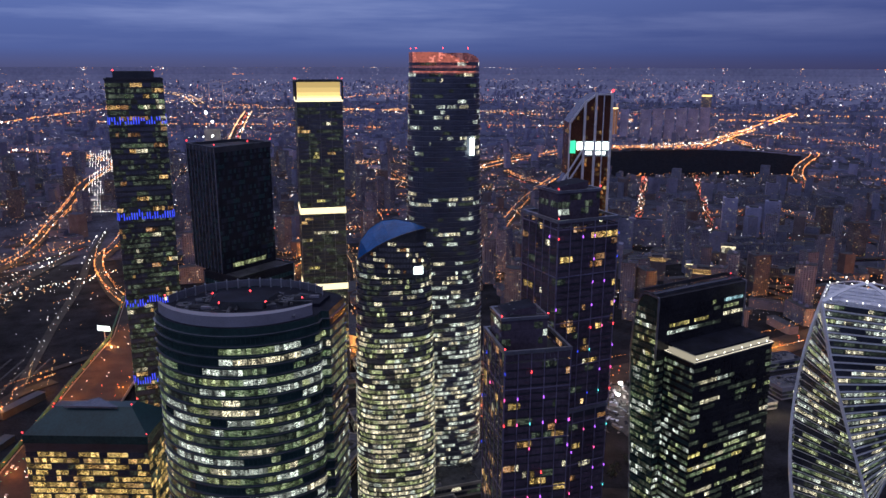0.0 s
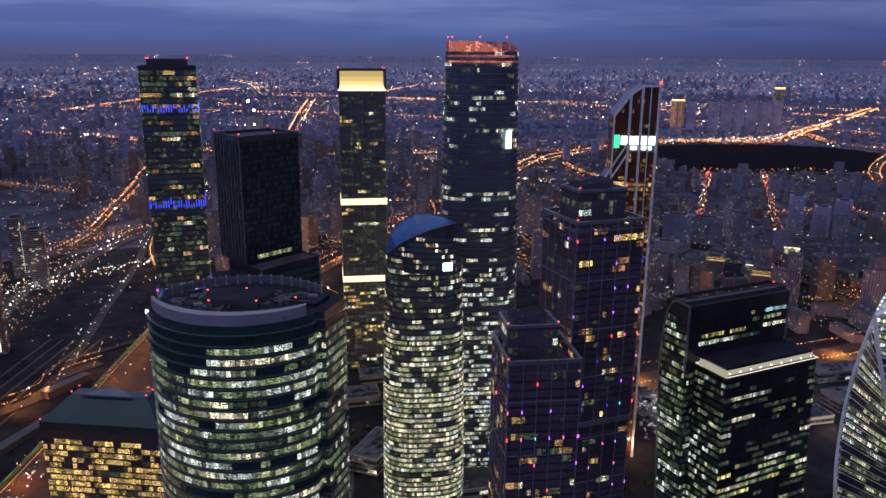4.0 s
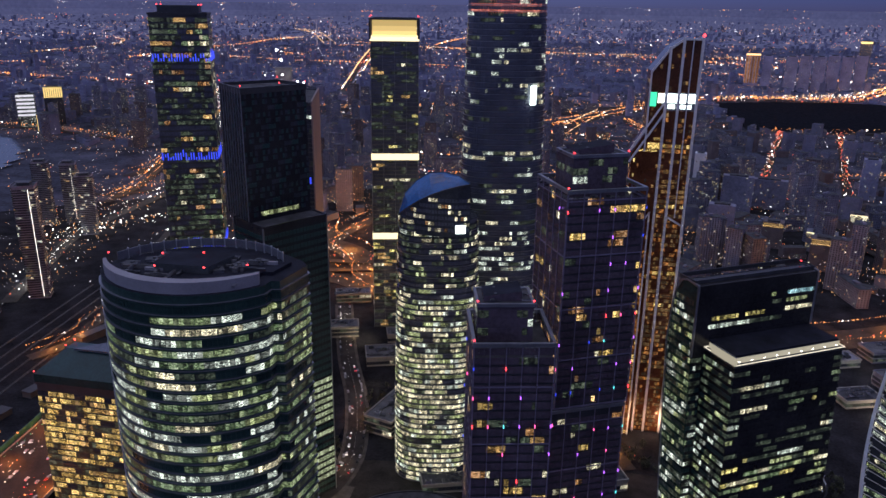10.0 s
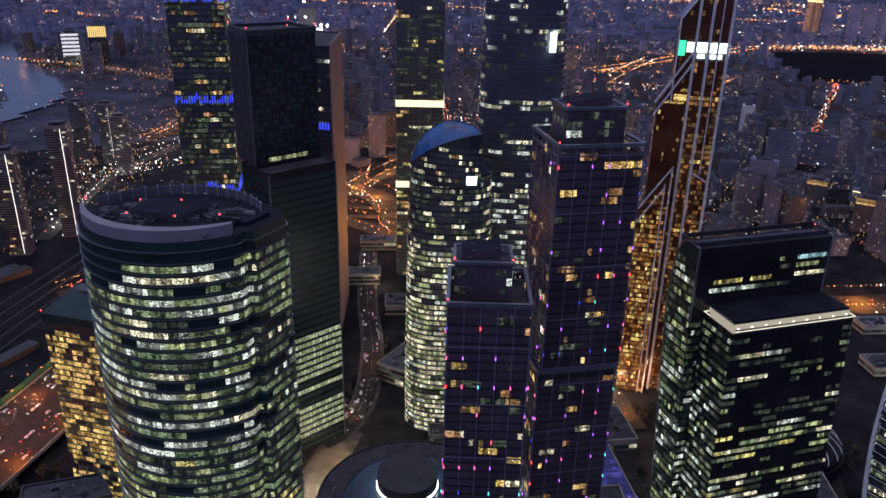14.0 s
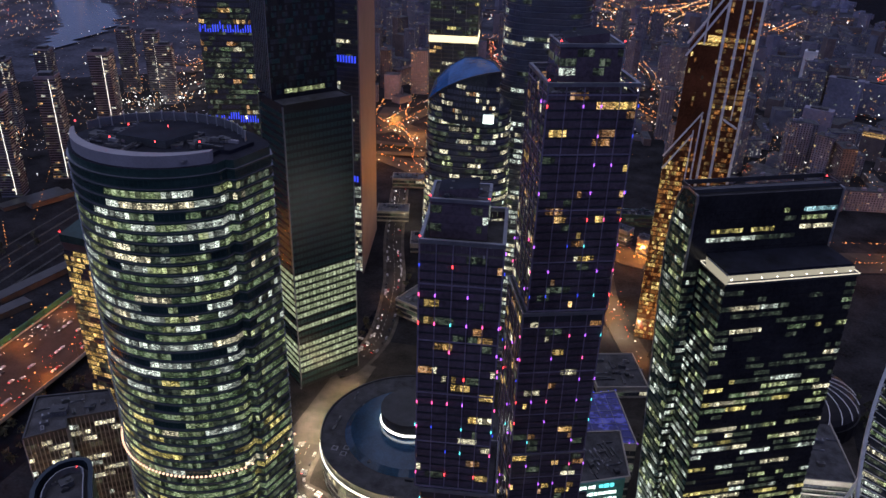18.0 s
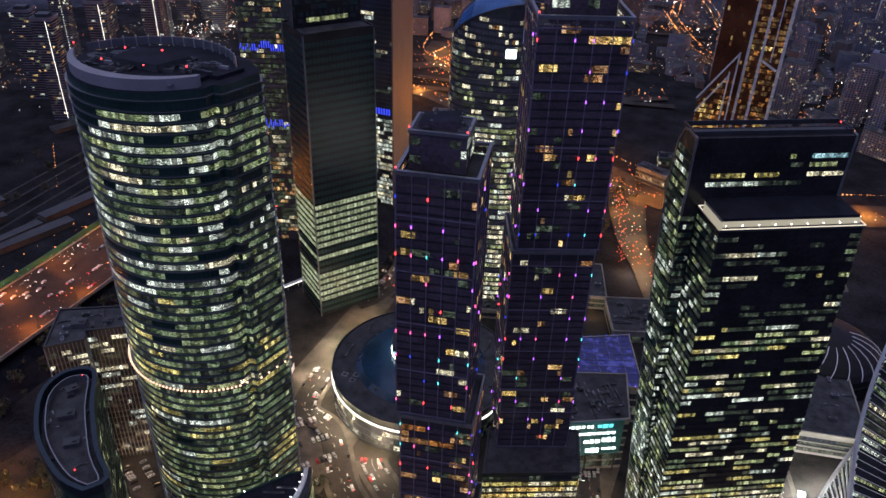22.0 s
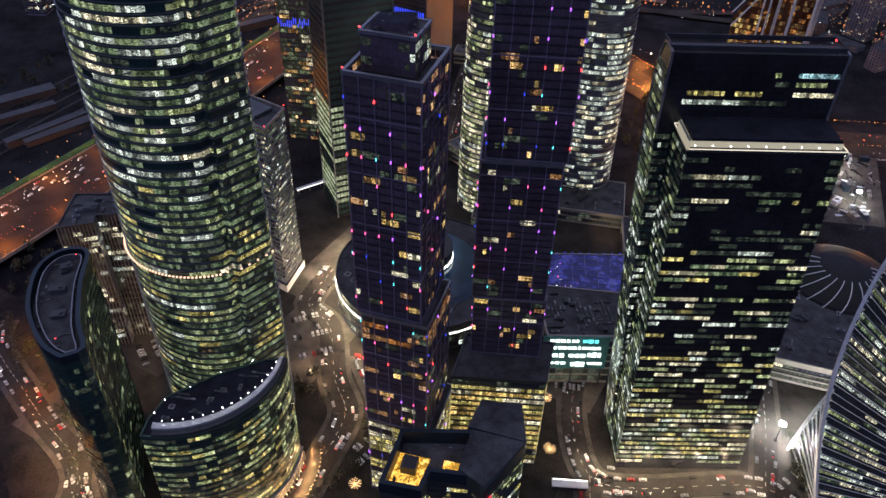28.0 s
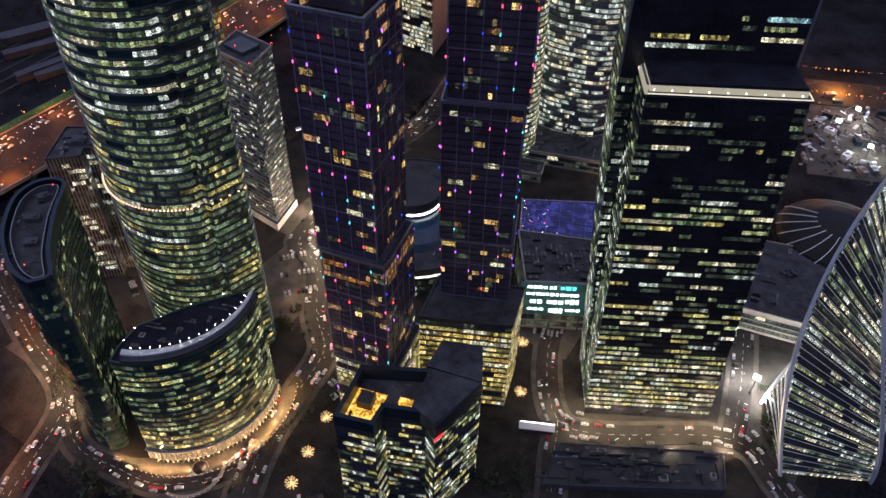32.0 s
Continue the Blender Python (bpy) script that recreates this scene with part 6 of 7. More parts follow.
STREETS += tuple((w, smooth(pts)) for w, pts in (
    (13, ((226, 408), (218, 450), (205, 500))),
    (12, ((50, 250), (75, 235), (140, 240), (160, 300), (146, 345), (138, 366))),
    (14, ((-250, 280), (-233, 262), (-184, 246), (-158, 238), (-107, 222), (-83, 176), (-60, 120))),
    (10, ((-107, 222), (-75, 205), (-45, 208), (-18, 214), (5, 238), (5, 262))),
))
for si, (w, pts) in enumerate(STREETS):
    m = Mesh()
    ribbon(m, pts, w, ASPHALT, 0.30 + si * 0.02)
    solo("street", m, "asphalt street between the towers", "street", "", "structure")
    m = Mesh()
    ribbon(m, pts, w + 6, PAVE, 0.08 + si * 0.02)
    solo("pavement", m, "pale stone pavement along the street", "pavement", "", "structure")
    marks = Mesh()
    for (x0, y0), (x1, y1) in zip(pts, pts[1:]):
        ln, a = math.hypot(x1 - x0, y1 - y0), math.atan2(y1 - y0, x1 - x0)
        for i in range(max(1, round(ln / 7))):
            f = (i + 0.5) / max(1, round(ln / 7))
            marks.box((x0 + (x1 - x0) * f, y0 + (y1 - y0) * f, 0.47), (3, 0.2, 0.04), LINE, a)
    solo("lane_markings", marks, "white dashed lane markings", "road marking", "", "stuff")
def lamp_groups(places):
    """Three low lamps round each place: x, y, power, colour."""
    for x, y, p, c in places:
        for dx, dy in ((-9, 4), (9, -4), (2, 11)):
            street_light(x + dx, y + dy, 6.5, p * 0.115, c, 0.4)


lamp_groups(((0, 330, 26000, WARMW), (-22, 372, 90000, CREAMW), (-60, 392, 110000, CREAMW), (-90, 425, 120000, CREAMW),
             (-94, 460, 110000, CREAMW), (-90, 500, 40000, WARMW), (-130, 380, 20000, WARMW), (-108, 565, 14000, WARMW),
             (-112, 640, 14000, SODIUM), (3, 240, 14000, WARMW)))
lamp_groups(((6, 275, 14000, WARMW), (-30, 210, 12000, WARMW), (-100, 222, 20000, WARMW), (-170, 240, 30000, SODIUM),
             (-90, 170, 18000, SODIUM), (142, 366, 48000, CREAMW), (165, 373, 44000, CREAMW), (190, 386, 44000, CREAMW),
             (215, 400, 60000, CREAMW), (224.5, 446, 170000, COOL)))
lamp_groups(((-140, 228, 26000, WARMW), (-118, 220, 26000, WARMW), (-96, 214, 26000, WARMW)))
lamp_groups(((92, 655, 60000, CREAMW), (112, 688, 40000, CREAMW), (78, 712, 50000, WARMW), (62, 760, 40000, WARMW)))
lamp_groups(((42, 822, 60000, SODIUM), (72, 806, 60000, SODIUM), (104, 796, 40000, SODIUM), (400, 812, 40000, COOL), (372, 730, 40000, CREAMW), (420, 690, 30000, COOL)))
lamp_groups(((-463, 708, 90000, SODIUM), (-455, 745, 90000, SODIUM), (-445, 800, 50000, SODIUM)))
lamp_groups(((-110, 690, 16000, CREAMW), (-88, 760, 20000, CREAMW), (-150, 800, 20000, CREAMW), (-180, 860, 16000, WARMW), (-60, 640, 12000, WARMW), (-70, 820, 12000, WARMW)))
lamp_groups(((246, 465, 150000, COOL), (108, 420, 12000, WARMW), (118, 396, 9000, WARMW), (-118, 246, 34000, (1.0, 0.45, 0.16)),
             (-140, 256, 26000, (1.0, 0.45, 0.16)), (-95, 228, 30000, (1.0, 0.5, 0.2)), (-128, 205, 14000, (1.0, 0.34, 0.06)), (-105, 188, 12000, (1.0, 0.34, 0.06)),
             (-190, 262, 26000, (1.0, 0.4, 0.1)), (-222, 275, 30000, (1.0, 0.36, 0.08))))
lamp_groups(((-150, 310, 9000, WARMW), (-40, 350, 26000, WARMW), (-130, 283, 8000, WARMW), (215, 790, 50000, COOL),
             (235, 735, 50000, COOL), (-135, 300, 3500, WARMW), (60, 590, 20000, WARMW)))
for i in range(30):
    street_light(-333 - 24 * (-1) ** i - max(0, i - 9) * 3, 250 + 26 * i, 16, 18000, (1.0, 0.25, 0.025), 1.0)

# billboard on the mall
t = thing("billboard", "bright white and teal billboard on the mall front", "billboard", at=(102, 424, 14))
bu = Vector((0.87, 0.49))
B0 = Vector((84.5, 414))


def on_board(a, z, d=0.0):
    p = B0 + bu * a + Vector((bu.y, -bu.x)) * d
    return p.x, p.y, z


ang = math.atan2(bu.y, bu.x)
part("panel", Mesh().box(on_board(20, 28.5), (40, 0.8, 27), material("teal_panel", (0.05, 0.22, 0.22), 0.5), ang), t)
for a, z, w, h, g in ((8, 38.5, 11, 1.8, G_SIGN), (16, 38.5, 4, 1.8, G_SIGN), (24, 38.5, 9, 2.2, G_CYAN), (16, 35, 28, 1.6, G_SIGN), (8, 31, 7, 2.5, G_SIGN), (18, 31, 9, 2.2, G_SIGN), (27, 31.5, 8, 3, G_SIGN),
                      (8, 27, 9, 1.4, G_SIGN), (19, 26.5, 8, 3, G_SIGN), (28, 27, 8, 1.4, G_SIGN)):
    pieces = max(2, int(w / 2.4))
    bar = Mesh()
    for i in range(pieces):
        cut = 0.55 + 0.4 * ((i * 7 + int(a * 3)) % 5) / 5
        bar.box(on_board(1 + (a - w / 2 + w * (i + 0.5) / pieces) * 1.15, 18 + (z - 26) * 1.65, 0.6), (w * 1.15 / pieces * cut, 0.4, h * (0.9 + 0.4 * ((i * 3) % 4) / 4)), g, ang)
    part("sign_bar", bar, t, "glowing sign bar")
for a in (2, 20, 38):
    part("post", Mesh().box(on_board(a, 7.5, -0.1), (0.8, 0.8, 15), DARK, ang), t)

# lit billboard on a mast by the railway
t = thing("mast_billboard", "white glowing billboard on a single mast beside the railway", "billboard", at=(-431, 951, 0))
part("mast", Mesh().cyl((-431, 951, 0), 0.7, 20, STEEL, 8, 0.5), t)
part("panel", Mesh().box((-431, 951, 23), (19, 1.2, 7), DARK, -0.2), t)
part("lit_face", Mesh().box((-431, 950, 23), (18.4, 0.2, 6.4), G_SIGN, -0.2), t, "white glowing billboard face")

# residential towers with upright light lines
for i, (x, y, h) in enumerate(((-623, 700, 122), (-610, 768, 128), (-590, 838, 144), (-735, 1010, 98), (-792, 1130, 105), (-757, 1152, 100), (-690, 1095, 95), (-850, 1010, 90), (-705, 740, 112), (-800, 880, 105), (-860, 800, 110), (-700, 640, 118))):
    rp_ = rect(x, y, (0.9, 0.43), 24, 22)
    t = slab("residential_tower", "tall residential tower with an upright white light line", "apartment tower", rp_, h, 3.1, 2.6,
             office(200 + i, (L_CREAM, L_WARM, L_WHITE), 0.09, 1, 2, GLASS, 0.06, 0.12), PLASTER, ROOF, 0, 0.4)
    t["group"] = "riverside residential towers"
    if i < 3:
        part("light_line", Mesh().box((rp_[1][0] - 6, rp_[1][1] - 3.4, h / 2), (0.4, 0.4, h - 6), G_LINE), t, "white upright light line")
    elif i % 2:
        dots = Mesh()
        for z in range(8, int(h) - 4, 4):
            dots.box((rp_[1][0] - 6, rp_[1][1] - 3.4, z), (0.5, 0.4, 1.1), G_LINE)
        part("light_line", dots, t, "upright row of white lamps")
    part("roof_box", Mesh().prism(grow(rp_, -5), h, h + 4, DARK), t)

# cars
def make_car(paint):
    t = thing("car", "small car on the street with lights on", "car", "cars on the streets")
    b = Mesh()
    pts = [(-2.2, 0.35), (2.2, 0.35), (2.2, 0.75), (1.3, 0.9), (0.6, 1.42), (-1.2, 1.45), (-1.9, 0.95), (-2.2, 0.9)]
    k = len(pts)
    b.add([(x, y, z) for y in (-0.88, 0.88) for x, z in pts], [tuple(range(k)), tuple(range(2 * k - 1, k - 1, -1))] + [(i, k + i, k + (i + 1) % k, (i + 1) % k) for i in range(k)], paint)
    shell = part("body", b, t)
    part("cabin_glass", Mesh().box((-0.3, 0, 1.15), (1.7, 1.8, 0.4), BLACKG), shell)
    part("headlight", Mesh().box((2.22, 0, 0.65), (0.1, 1.5, 0.22), G_WHITE), shell, "white headlights")
    part("tail_light", Mesh().box((-2.22, 0, 0.75), (0.1, 1.5, 0.2), G_RED), shell, "red tail lights")
    return t


protos = [make_car(p) for p in CARS]
first = [True] * 4
rng = random.Random(17)


def park_car(x, y, a):
    i = rng.choices(range(4), (4, 3, 4, 1))[0]
    if first[i]:
        first[i] = False
        protos[i].matrix_basis = pose(x, y, 0.5, 0, 0, a)
    else:
        copy_thing(protos[i], pose(x, y, 0.5, 0, 0, a))


for w, pts in STREETS:
    for (x0, y0), (x1, y1) in zip(pts, pts[1:]):
        ln, a = math.hypot(x1 - x0, y1 - y0), math.degrees(math.atan2(y1 - y0, x1 - x0))
        for i in range(max(1, round(ln / 11))):
            if rng.random() < 0.5:
                f, q = (i + rng.random() * 0.6) / max(1, round(ln / 11)), rng.choice((-1, 1))
                nx, ny = (y1 - y0) / ln, -(x1 - x0) / ln
                park_car(x0 + (x1 - x0) * f + nx * q * w * 0.28, y0 + (y1 - y0) * f + ny * q * w * 0.28, a if q > 0 else a + 180)

# elevated motorway
HW = ((-332, 40), (-332, 330), (-336, 450), (-343, 560), (-356, 680), (-372, 800), (-390, 960), (-440, 1130))
deck = Mesh()
ribbon(deck, HW, 66, MOTOR, 8.0)
t = solo("motorway", deck, "wide elevated motorway under orange lamps", "road", "", "structure")
side = Mesh()
for q in (-33.5, 33.5):
    for (x0, y0), (x1, y1) in zip(HW, HW[1:]):
        side.bar((x0 + q, y0, 7.6), (x1 + q, y1, 7.6), 0.8, CONC, 3.0)
solo("motorway_wall", side, "concrete motorway edge wall", "wall", "", "structure")
green = Mesh()
for (x0, y0), (x1, y1) in zip(HW, HW[1:]):
    green.bar((x0 - 37, y0, 10), (x1 - 37, y1, 10), 0.6, material("green_fence", (0.03, 0.16, 0.12), 0.5), 5.0)
for i in range(60):
    green.blob((-368.4 - max(0, i - 36) * 0.35, 250 + 8 * i, 10 + (i % 3)), 0.4, G_TEAL)
solo("noise_fence", green, "green noise fence beside the motorway", "fence", "", "structure")


def motor_lamp(x, y, q):
    t = thing("street_lamp", "tall motorway lamp post with orange head", "street lamp", "motorway lamps", at=(x, y, 8))
    part("pole", Mesh().cyl((x, y, 8), 0.25, 11, DARK, 8, 0.15), t)
    arm = part("arm", Mesh().bar((x, y, 19), (x + 3 * q, y, 19.5), 0.25, DARK), t)
    part("lamp_head", Mesh().box((x + 3.4 * q, y, 19.4), (1.6, 0.7, 0.4), G_ORANGE), arm, "glowing orange lamp head")


for (x0, y0), (x1, y1) in zip(HW[1:5], HW[2:6]):
    for f in (0.1, 0.43, 0.76):
        for q in (-1, 1):
            motor_lamp(x0 + (x1 - x0) * f - 32 * q, y0 + (y1 - y0) * f, q)
for (x0, y0), (x1, y1) in zip(HW, HW[1:5]):
    ln, a = math.hypot(x1 - x0, y1 - y0), math.degrees(math.atan2(y1 - y0, x1 - x0))
    for i in range(int(ln / 3.6)):
        f, lane = rng.random(), rng.choice((-27, -22, -17, -12, -7, 7, 12, 17, 22, 27))
        x, y = x0 + (x1 - x0) * f + lane, y0 + (y1 - y0) * f
        copy_thing(protos[rng.choices(range(4), (4, 3, 4, 1))[0]], pose(x, y, 8.1, 0, 0, a if lane > 0 else a + 180))
for i in range(380):
    y = rng.uniform(150, 560)
    lane = rng.choice((-28, -24, -20, -16, -12, -8, 8, 12, 16, 20, 24, 28))
    dot(("w" if lane < 0 else "r") if rng.random() < 0.85 else "o", -332 + lane - max(0, y - 330) * 0.045, y, 8.9, rng.choice((0.14, 0.18, 0.26)))
for w, pts in STREETS:
    for (x0, y0), (x1, y1) in zip(pts, pts[1:]):
        for i in range(max(1, int(math.hypot(x1 - x0, y1 - y0) / 7))):
            f, q = rng.random(), rng.uniform(-0.32, 0.32) * w
            ln = math.hypot(x1 - x0, y1 - y0)
            dot("w" if q > 0 else "r", x0 + (x1 - x0) * f + (y1 - y0) / ln * q, y0 + (y1 - y0) * f - (x1 - x0) / ln * q, 1.2, rng.choice((0.13, 0.16, 0.2)))
for (x0, y0), (x1, y1) in zip(HW, HW[1:]):
    ln = math.hypot(x1 - x0, y1 - y0)
    for i in range(int(ln / 9)):
        f = rng.random()
        lane = rng.uniform(-30, 30)
        if y0 > 550:
            dot("w" if lane < 0 else "r", x0 + (x1 - x0) * f + lane, y0 + (y1 - y0) * f, 9.2)
        if i % 3 == 0:
            dot("o", x0 + (x1 - x0) * f + rng.choice((-33, 33)), y0 + (y1 - y0) * f, 19)
# sheds of the rail yard
for i in range(14):
    x, y, a = rng.uniform(-640, -420), rng.uniform(300, 760), radians(rng.choice((70, 75, 80)))
    w, d, h = rng.uniform(40, 90), rng.uniform(8, 16), rng.uniform(4, 8)
    m = Mesh().box((x, y, h / 2), (w, d, h), STONE, a).box((x, y, h + 0.3), (w + 1, d + 1, 0.6), DARK, a)
    solo("rail_shed", m, "long low railway shed with grey roof", "shed", "rail yard sheds")
for i in range(5):
    m = Mesh()
    x = -420 - i * 16
    for q in (-0.8, 0.8):
        m.bar((x + q, 150, 0.3), (x - 60 + q, 900, 0.3), 0.15, SPAN)
    m.bar((x, 150, 0.1), (x - 60, 900, 0.1), 3.0, BALLAST, 0.3)
    solo("rail_track", m, "railway track on pale ballast", "railway", "", "structure")

# low things round the towers
def low_block(poly, h, label, seed, roof=ROOFL, units=3, body=CONC):
    t = slab("low_block", label, "low building", poly, h, 4.5, 3, office(seed, (L_DIM, L_CREAM), 0.2, 1, 4, GLASS, 0.1, 0.3), body, roof)
    cx, cy = sum(p[0] for p in poly) / len(poly), sum(p[1] for p in poly) / len(poly)
    r = random.Random(seed)
    roof_clutter(t, poly, h, 14, seed)
    plant(t, r, [(cx + r.uniform(-9, 9), cy + r.uniform(-9, 9), r.uniform(3, 6), r.uniform(2, 4), r.uniform(1.5, 3), r.uniform(0, 90)) for _ in range(units)], h)
    return t


t = low_block([(190, 490), (262, 505), (250, 580), (180, 560)], 18, "dark low podium with grey roof beside the street", 301, ROOF, 6)
part("sign", Mesh().box((197, 491, 15), (9, 0.5, 2.2), G_CYAN, 0.2), t, "teal glowing sign bar")
for z in (8, 12):
    part("ledge", Mesh().bar((200, 491.5, z), (258, 503.5, z), 1.0, SPAN, 0.4), t)
low_block(rect(-98, 620, (0.95, -0.3), 28, 55), 16, "low block with machines on its grey roof", 302, ROOFL, 6)
low_block(rect(-75, 700, (0.95, 0.3), 45, 30), 13, "low hall with pale grey roof", 303, ROOFL, 5)
low_block(rect(-128, 740, (0.95, 0.3), 40, 30), 10, "low service block with grey roof", 304, ROOFL, 4)
low_block(rect(-190, 800, (0.95, 0.3), 36, 22), 12, "low service hall with grey roof and lit front", 320, ROOFL, 3)
low_block(rect(-120, 800, (0.95, 0.3), 48, 20), 10, "low service hall with grey roof and lit front", 321, ROOFL, 3)
low_block(rect(-60, 770, (0.95, 0.3), 34, 24), 14, "low service hall with grey roof and lit front", 322, ROOFL, 3)
low_block(rect(-150, 860, (0.95, 0.3), 40, 22), 16, "low service hall with grey roof and lit front", 323, ROOFL, 3)
low_block(rect(-90, 860, (0.95, 0.3), 50, 20), 9, "low service hall with grey roof and lit front", 324, ROOFL, 3)
low_block(rect(-210, 900, (0.95, 0.3), 44, 20), 12, "low service hall with grey roof and lit front", 325, ROOFL, 3)
low_block(rect(52, 850, (0.92, -0.39), 36, 14), 18, "pale plastered block lit orange by the street", 340, ROOF, 2, PLASTER)
low_block(rect(96, 826, (0.92, -0.39), 20, 14), 18, "pale plastered block lit orange by the street", 341, ROOF, 2, PLASTER)
low_block(rect(70, 890, (0.97, 0.24), 56, 16), 14, "long low hall with a dark roof among trees", 342, DEEPROOF, 2, SPANG)
for k, (x, y, w, d, h) in enumerate(((400, 850, 60, 26, 12), (352, 828, 34, 22, 9), (392, 775, 52, 30, 14), (340, 742, 40, 26, 8), (432, 722, 56, 34, 16))):
    low_block(rect(x, y, (0.95, 0.3), w, d), h, "low grey-roofed building east of the towers", 350 + k, (ROOFL, PARAPET, ROOFL, ROOF)[k % 4], 4, (PLASTER, CONC)[k % 2])
low_block(rect(-30, 540, (0.95, 0.3), 60, 18), 8, "dark low entrance hall with flat roof", 305, ROOF, 4)
low_block(rect(0, 575, (0.95, 0.3), 80, 50), 12, "curved dark base of the round tower", 306, ROOF, 4)
low_block(rect(90, 560, (0.93, 0.36), 40, 45), 10, "low block with flat dark roof", 307, ROOF, 4)
pit = low_block([(150, 322), (232, 372), (224, 394), (146, 350)], 4, "dark flat roof with walls and ducts", 309, DARK, 3, ROOF)
pr = random.Random(12)
for i in range(46):
    f, g = pr.random(), pr.random()
    x, y = 150 + 78 * f - 4 * g, 326 + 48 * f + 20 * g
    w, d, h = pr.choice(((12, 0.5, 2.5), (5, 4, 2), (0.6, 8, 1.6), (8, 3, 1.2), (3, 3, 3.2), (16, 1.2, 1.0)))
    part("roof_duct", Mesh().box((x, y, 4 + h / 2), (w, d, h), pr.choice((DARK, ROOF, CONC, SPAN, ROOF)), 0.52).box((x, y, 4.1 + h), (w * 0.6, d * 0.7, 0.3), ROOF, 0.52), pit)

t = thing("dark_dome", "low dark dome with white swept lines", "dome", at=(236, 600, 0))
m = Mesh()
n, k = 32, 7
rings = [[(236 + 42 * math.cos(6.2832 * i / n) * math.cos(1.5 * j / k), 600 + 42 * math.sin(6.2832 * i / n) * math.cos(1.5 * j / k), 12 + 18 * math.sin(1.5 * j / k)) for i in range(n)] for j in range(k + 1)]
m.add([p for r in rings for p in r], [(n * j + i, n * j + (i + 1) % n, n * j + n + (i + 1) % n, n * j + n + i) for j in range(k) for i in range(n)] + [tuple(range(n * k, n * k + n))], DOME)
m.cyl((236, 600, 0), 43, 12, DOME, 32)
part("shell", m, t)
for i in range(14):
    st = Mesh()
    a0 = 6.2832 * (0.45 + i * 0.045)
    for j in range(5):
        def q(u):
            a, b = a0 + 0.25 * u, 0.25 + 0.9 * u
            return (236 + 42.3 * math.cos(a) * math.cos(b), 600 + 42.3 * math.sin(a) * math.cos(b), 12.3 + 18 * math.sin(b))
        st.bar(q(j / 5), q((j + 1) / 5), 0.5, WHITE)
    part("swept_line", st, t, "white swept line")

# building site behind
m = Mesh().add([(165, 815, 0.2), (200, 690, 0.2), (262, 715, 0.2), (240, 860, 0.2)], [(0, 1, 2, 3)], PAVE)
solo("site_ground", m, "pale trampled ground of a building site", "building site", "", "structure")
for i in range(26):
    x, y = rng.uniform(185, 248), rng.uniform(710, 830)
    w, d, h = rng.choice(((6, 2.4, 2.6), (12, 2.4, 2.6), (9, 5, 4), (15, 1.2, 1)))
    solo("site_cabin", Mesh().box((x, y, h / 2 + 0.2), (w, d, h), rng.choice((WHITE, FIN, BLUERIM, CONC)), rng.uniform(0, 3)).box((x, y, h + 0.25), (w * 0.4, d * 0.5, 0.3), DARK, 0.4), "small site cabin on the building site", "site cabin", "site cabins")
mess = Mesh()
for i in range(260):
    x, y = rng.uniform(178, 250), rng.uniform(700, 840)
    w, d, h = rng.choice(((2, 0.6, 0.5), (5, 0.4, 0.4), (1.5, 1.5, 1.2), (7, 1, 0.3), (3, 2, 0.2), (9, 3, 0.15)))
    mess.box((x, y, 0.2 + h / 2), (w, d, h), rng.choice((WHITE, CONC, DARK, SOIL, STONE, SOIL)), rng.uniform(0, 3))
solo("site_materials", mess, "scattered planks and materials on the building site", "building materials", "", "stuff")
for x, y in ((215, 790), (235, 735), (205, 760), (224.5, 446), (246, 465)):
    t = thing("floodlight", "tall floodlight mast with bright white head", "floodlight", "floodlights", at=(x, y, 0))
    mast = part("mast", Mesh().cyl((x, y, 0), 0.3, 14, DARK, 8, 0.2), t)
    part("lamp_head", Mesh().box((x, y, 14.6), (3.6, 2.6, 1.6), G_FLOOD), mast, "bright white lamp head")

# star-shaped lit trees
def star_tree(x, y):
    t = thing("lit_tree", "small bare tree wrapped in warm lights", "tree", "lit trees", at=(x, y, 0))
    part("trunk", Mesh().cyl((x, y, 0), 0.2, 3.2, BRICKY, 6, 0.12), t)
    m = Mesh()
    for i in range(16):
        a, b = i * 2.4, 0.15 + 0.08 * (i % 5)
        m.bar((x, y, 3.0), (x + 3.6 * math.cos(a), y + 3.6 * math.sin(a), 3.0 + 4.5 * b), 0.16, G_AMB)
    part("light_branch", m, t, "glowing light strings", "stuff")


for x, y in ((29, 293), (35, 270), (40, 251), (95, 403), (112, 369), (46, 230)):
    star_tree(x, y)


def bare_tree(seed):
    """A bare winter tree: trunk, limbs and a loose crown of twig clumps."""
    r = random.Random(seed)
    t = thing("tree", "bare dark street tree with thin crown", "tree", "street trees")
    m = Mesh().cyl((0, 0, 0), 0.28, 3.5, BRICKY, 7, 0.16)
    crown = Mesh()
    for i in range(9):
        a, l = i * 2.4, r.uniform(1.6, 3.2)
        e = (l * math.cos(a), l * math.sin(a), 3.2 + r.uniform(1.5, 4.2))
        m.bar((0, 0, 2.6 + i * 0.12), e, 0.12, BRICKY)
        for k in range(14):
            c = [e[j] + r.gauss(0, 0.8) for j in range(3)]
            v = [tuple(c[j] + r.gauss(0, 0.38) for j in range(3)) for _ in range(3)]
            crown.add(v, [(0, 1, 2)], LEAF)
    part("trunk", m, t)
    part("crown", crown, t, "", "stuff")
    return t


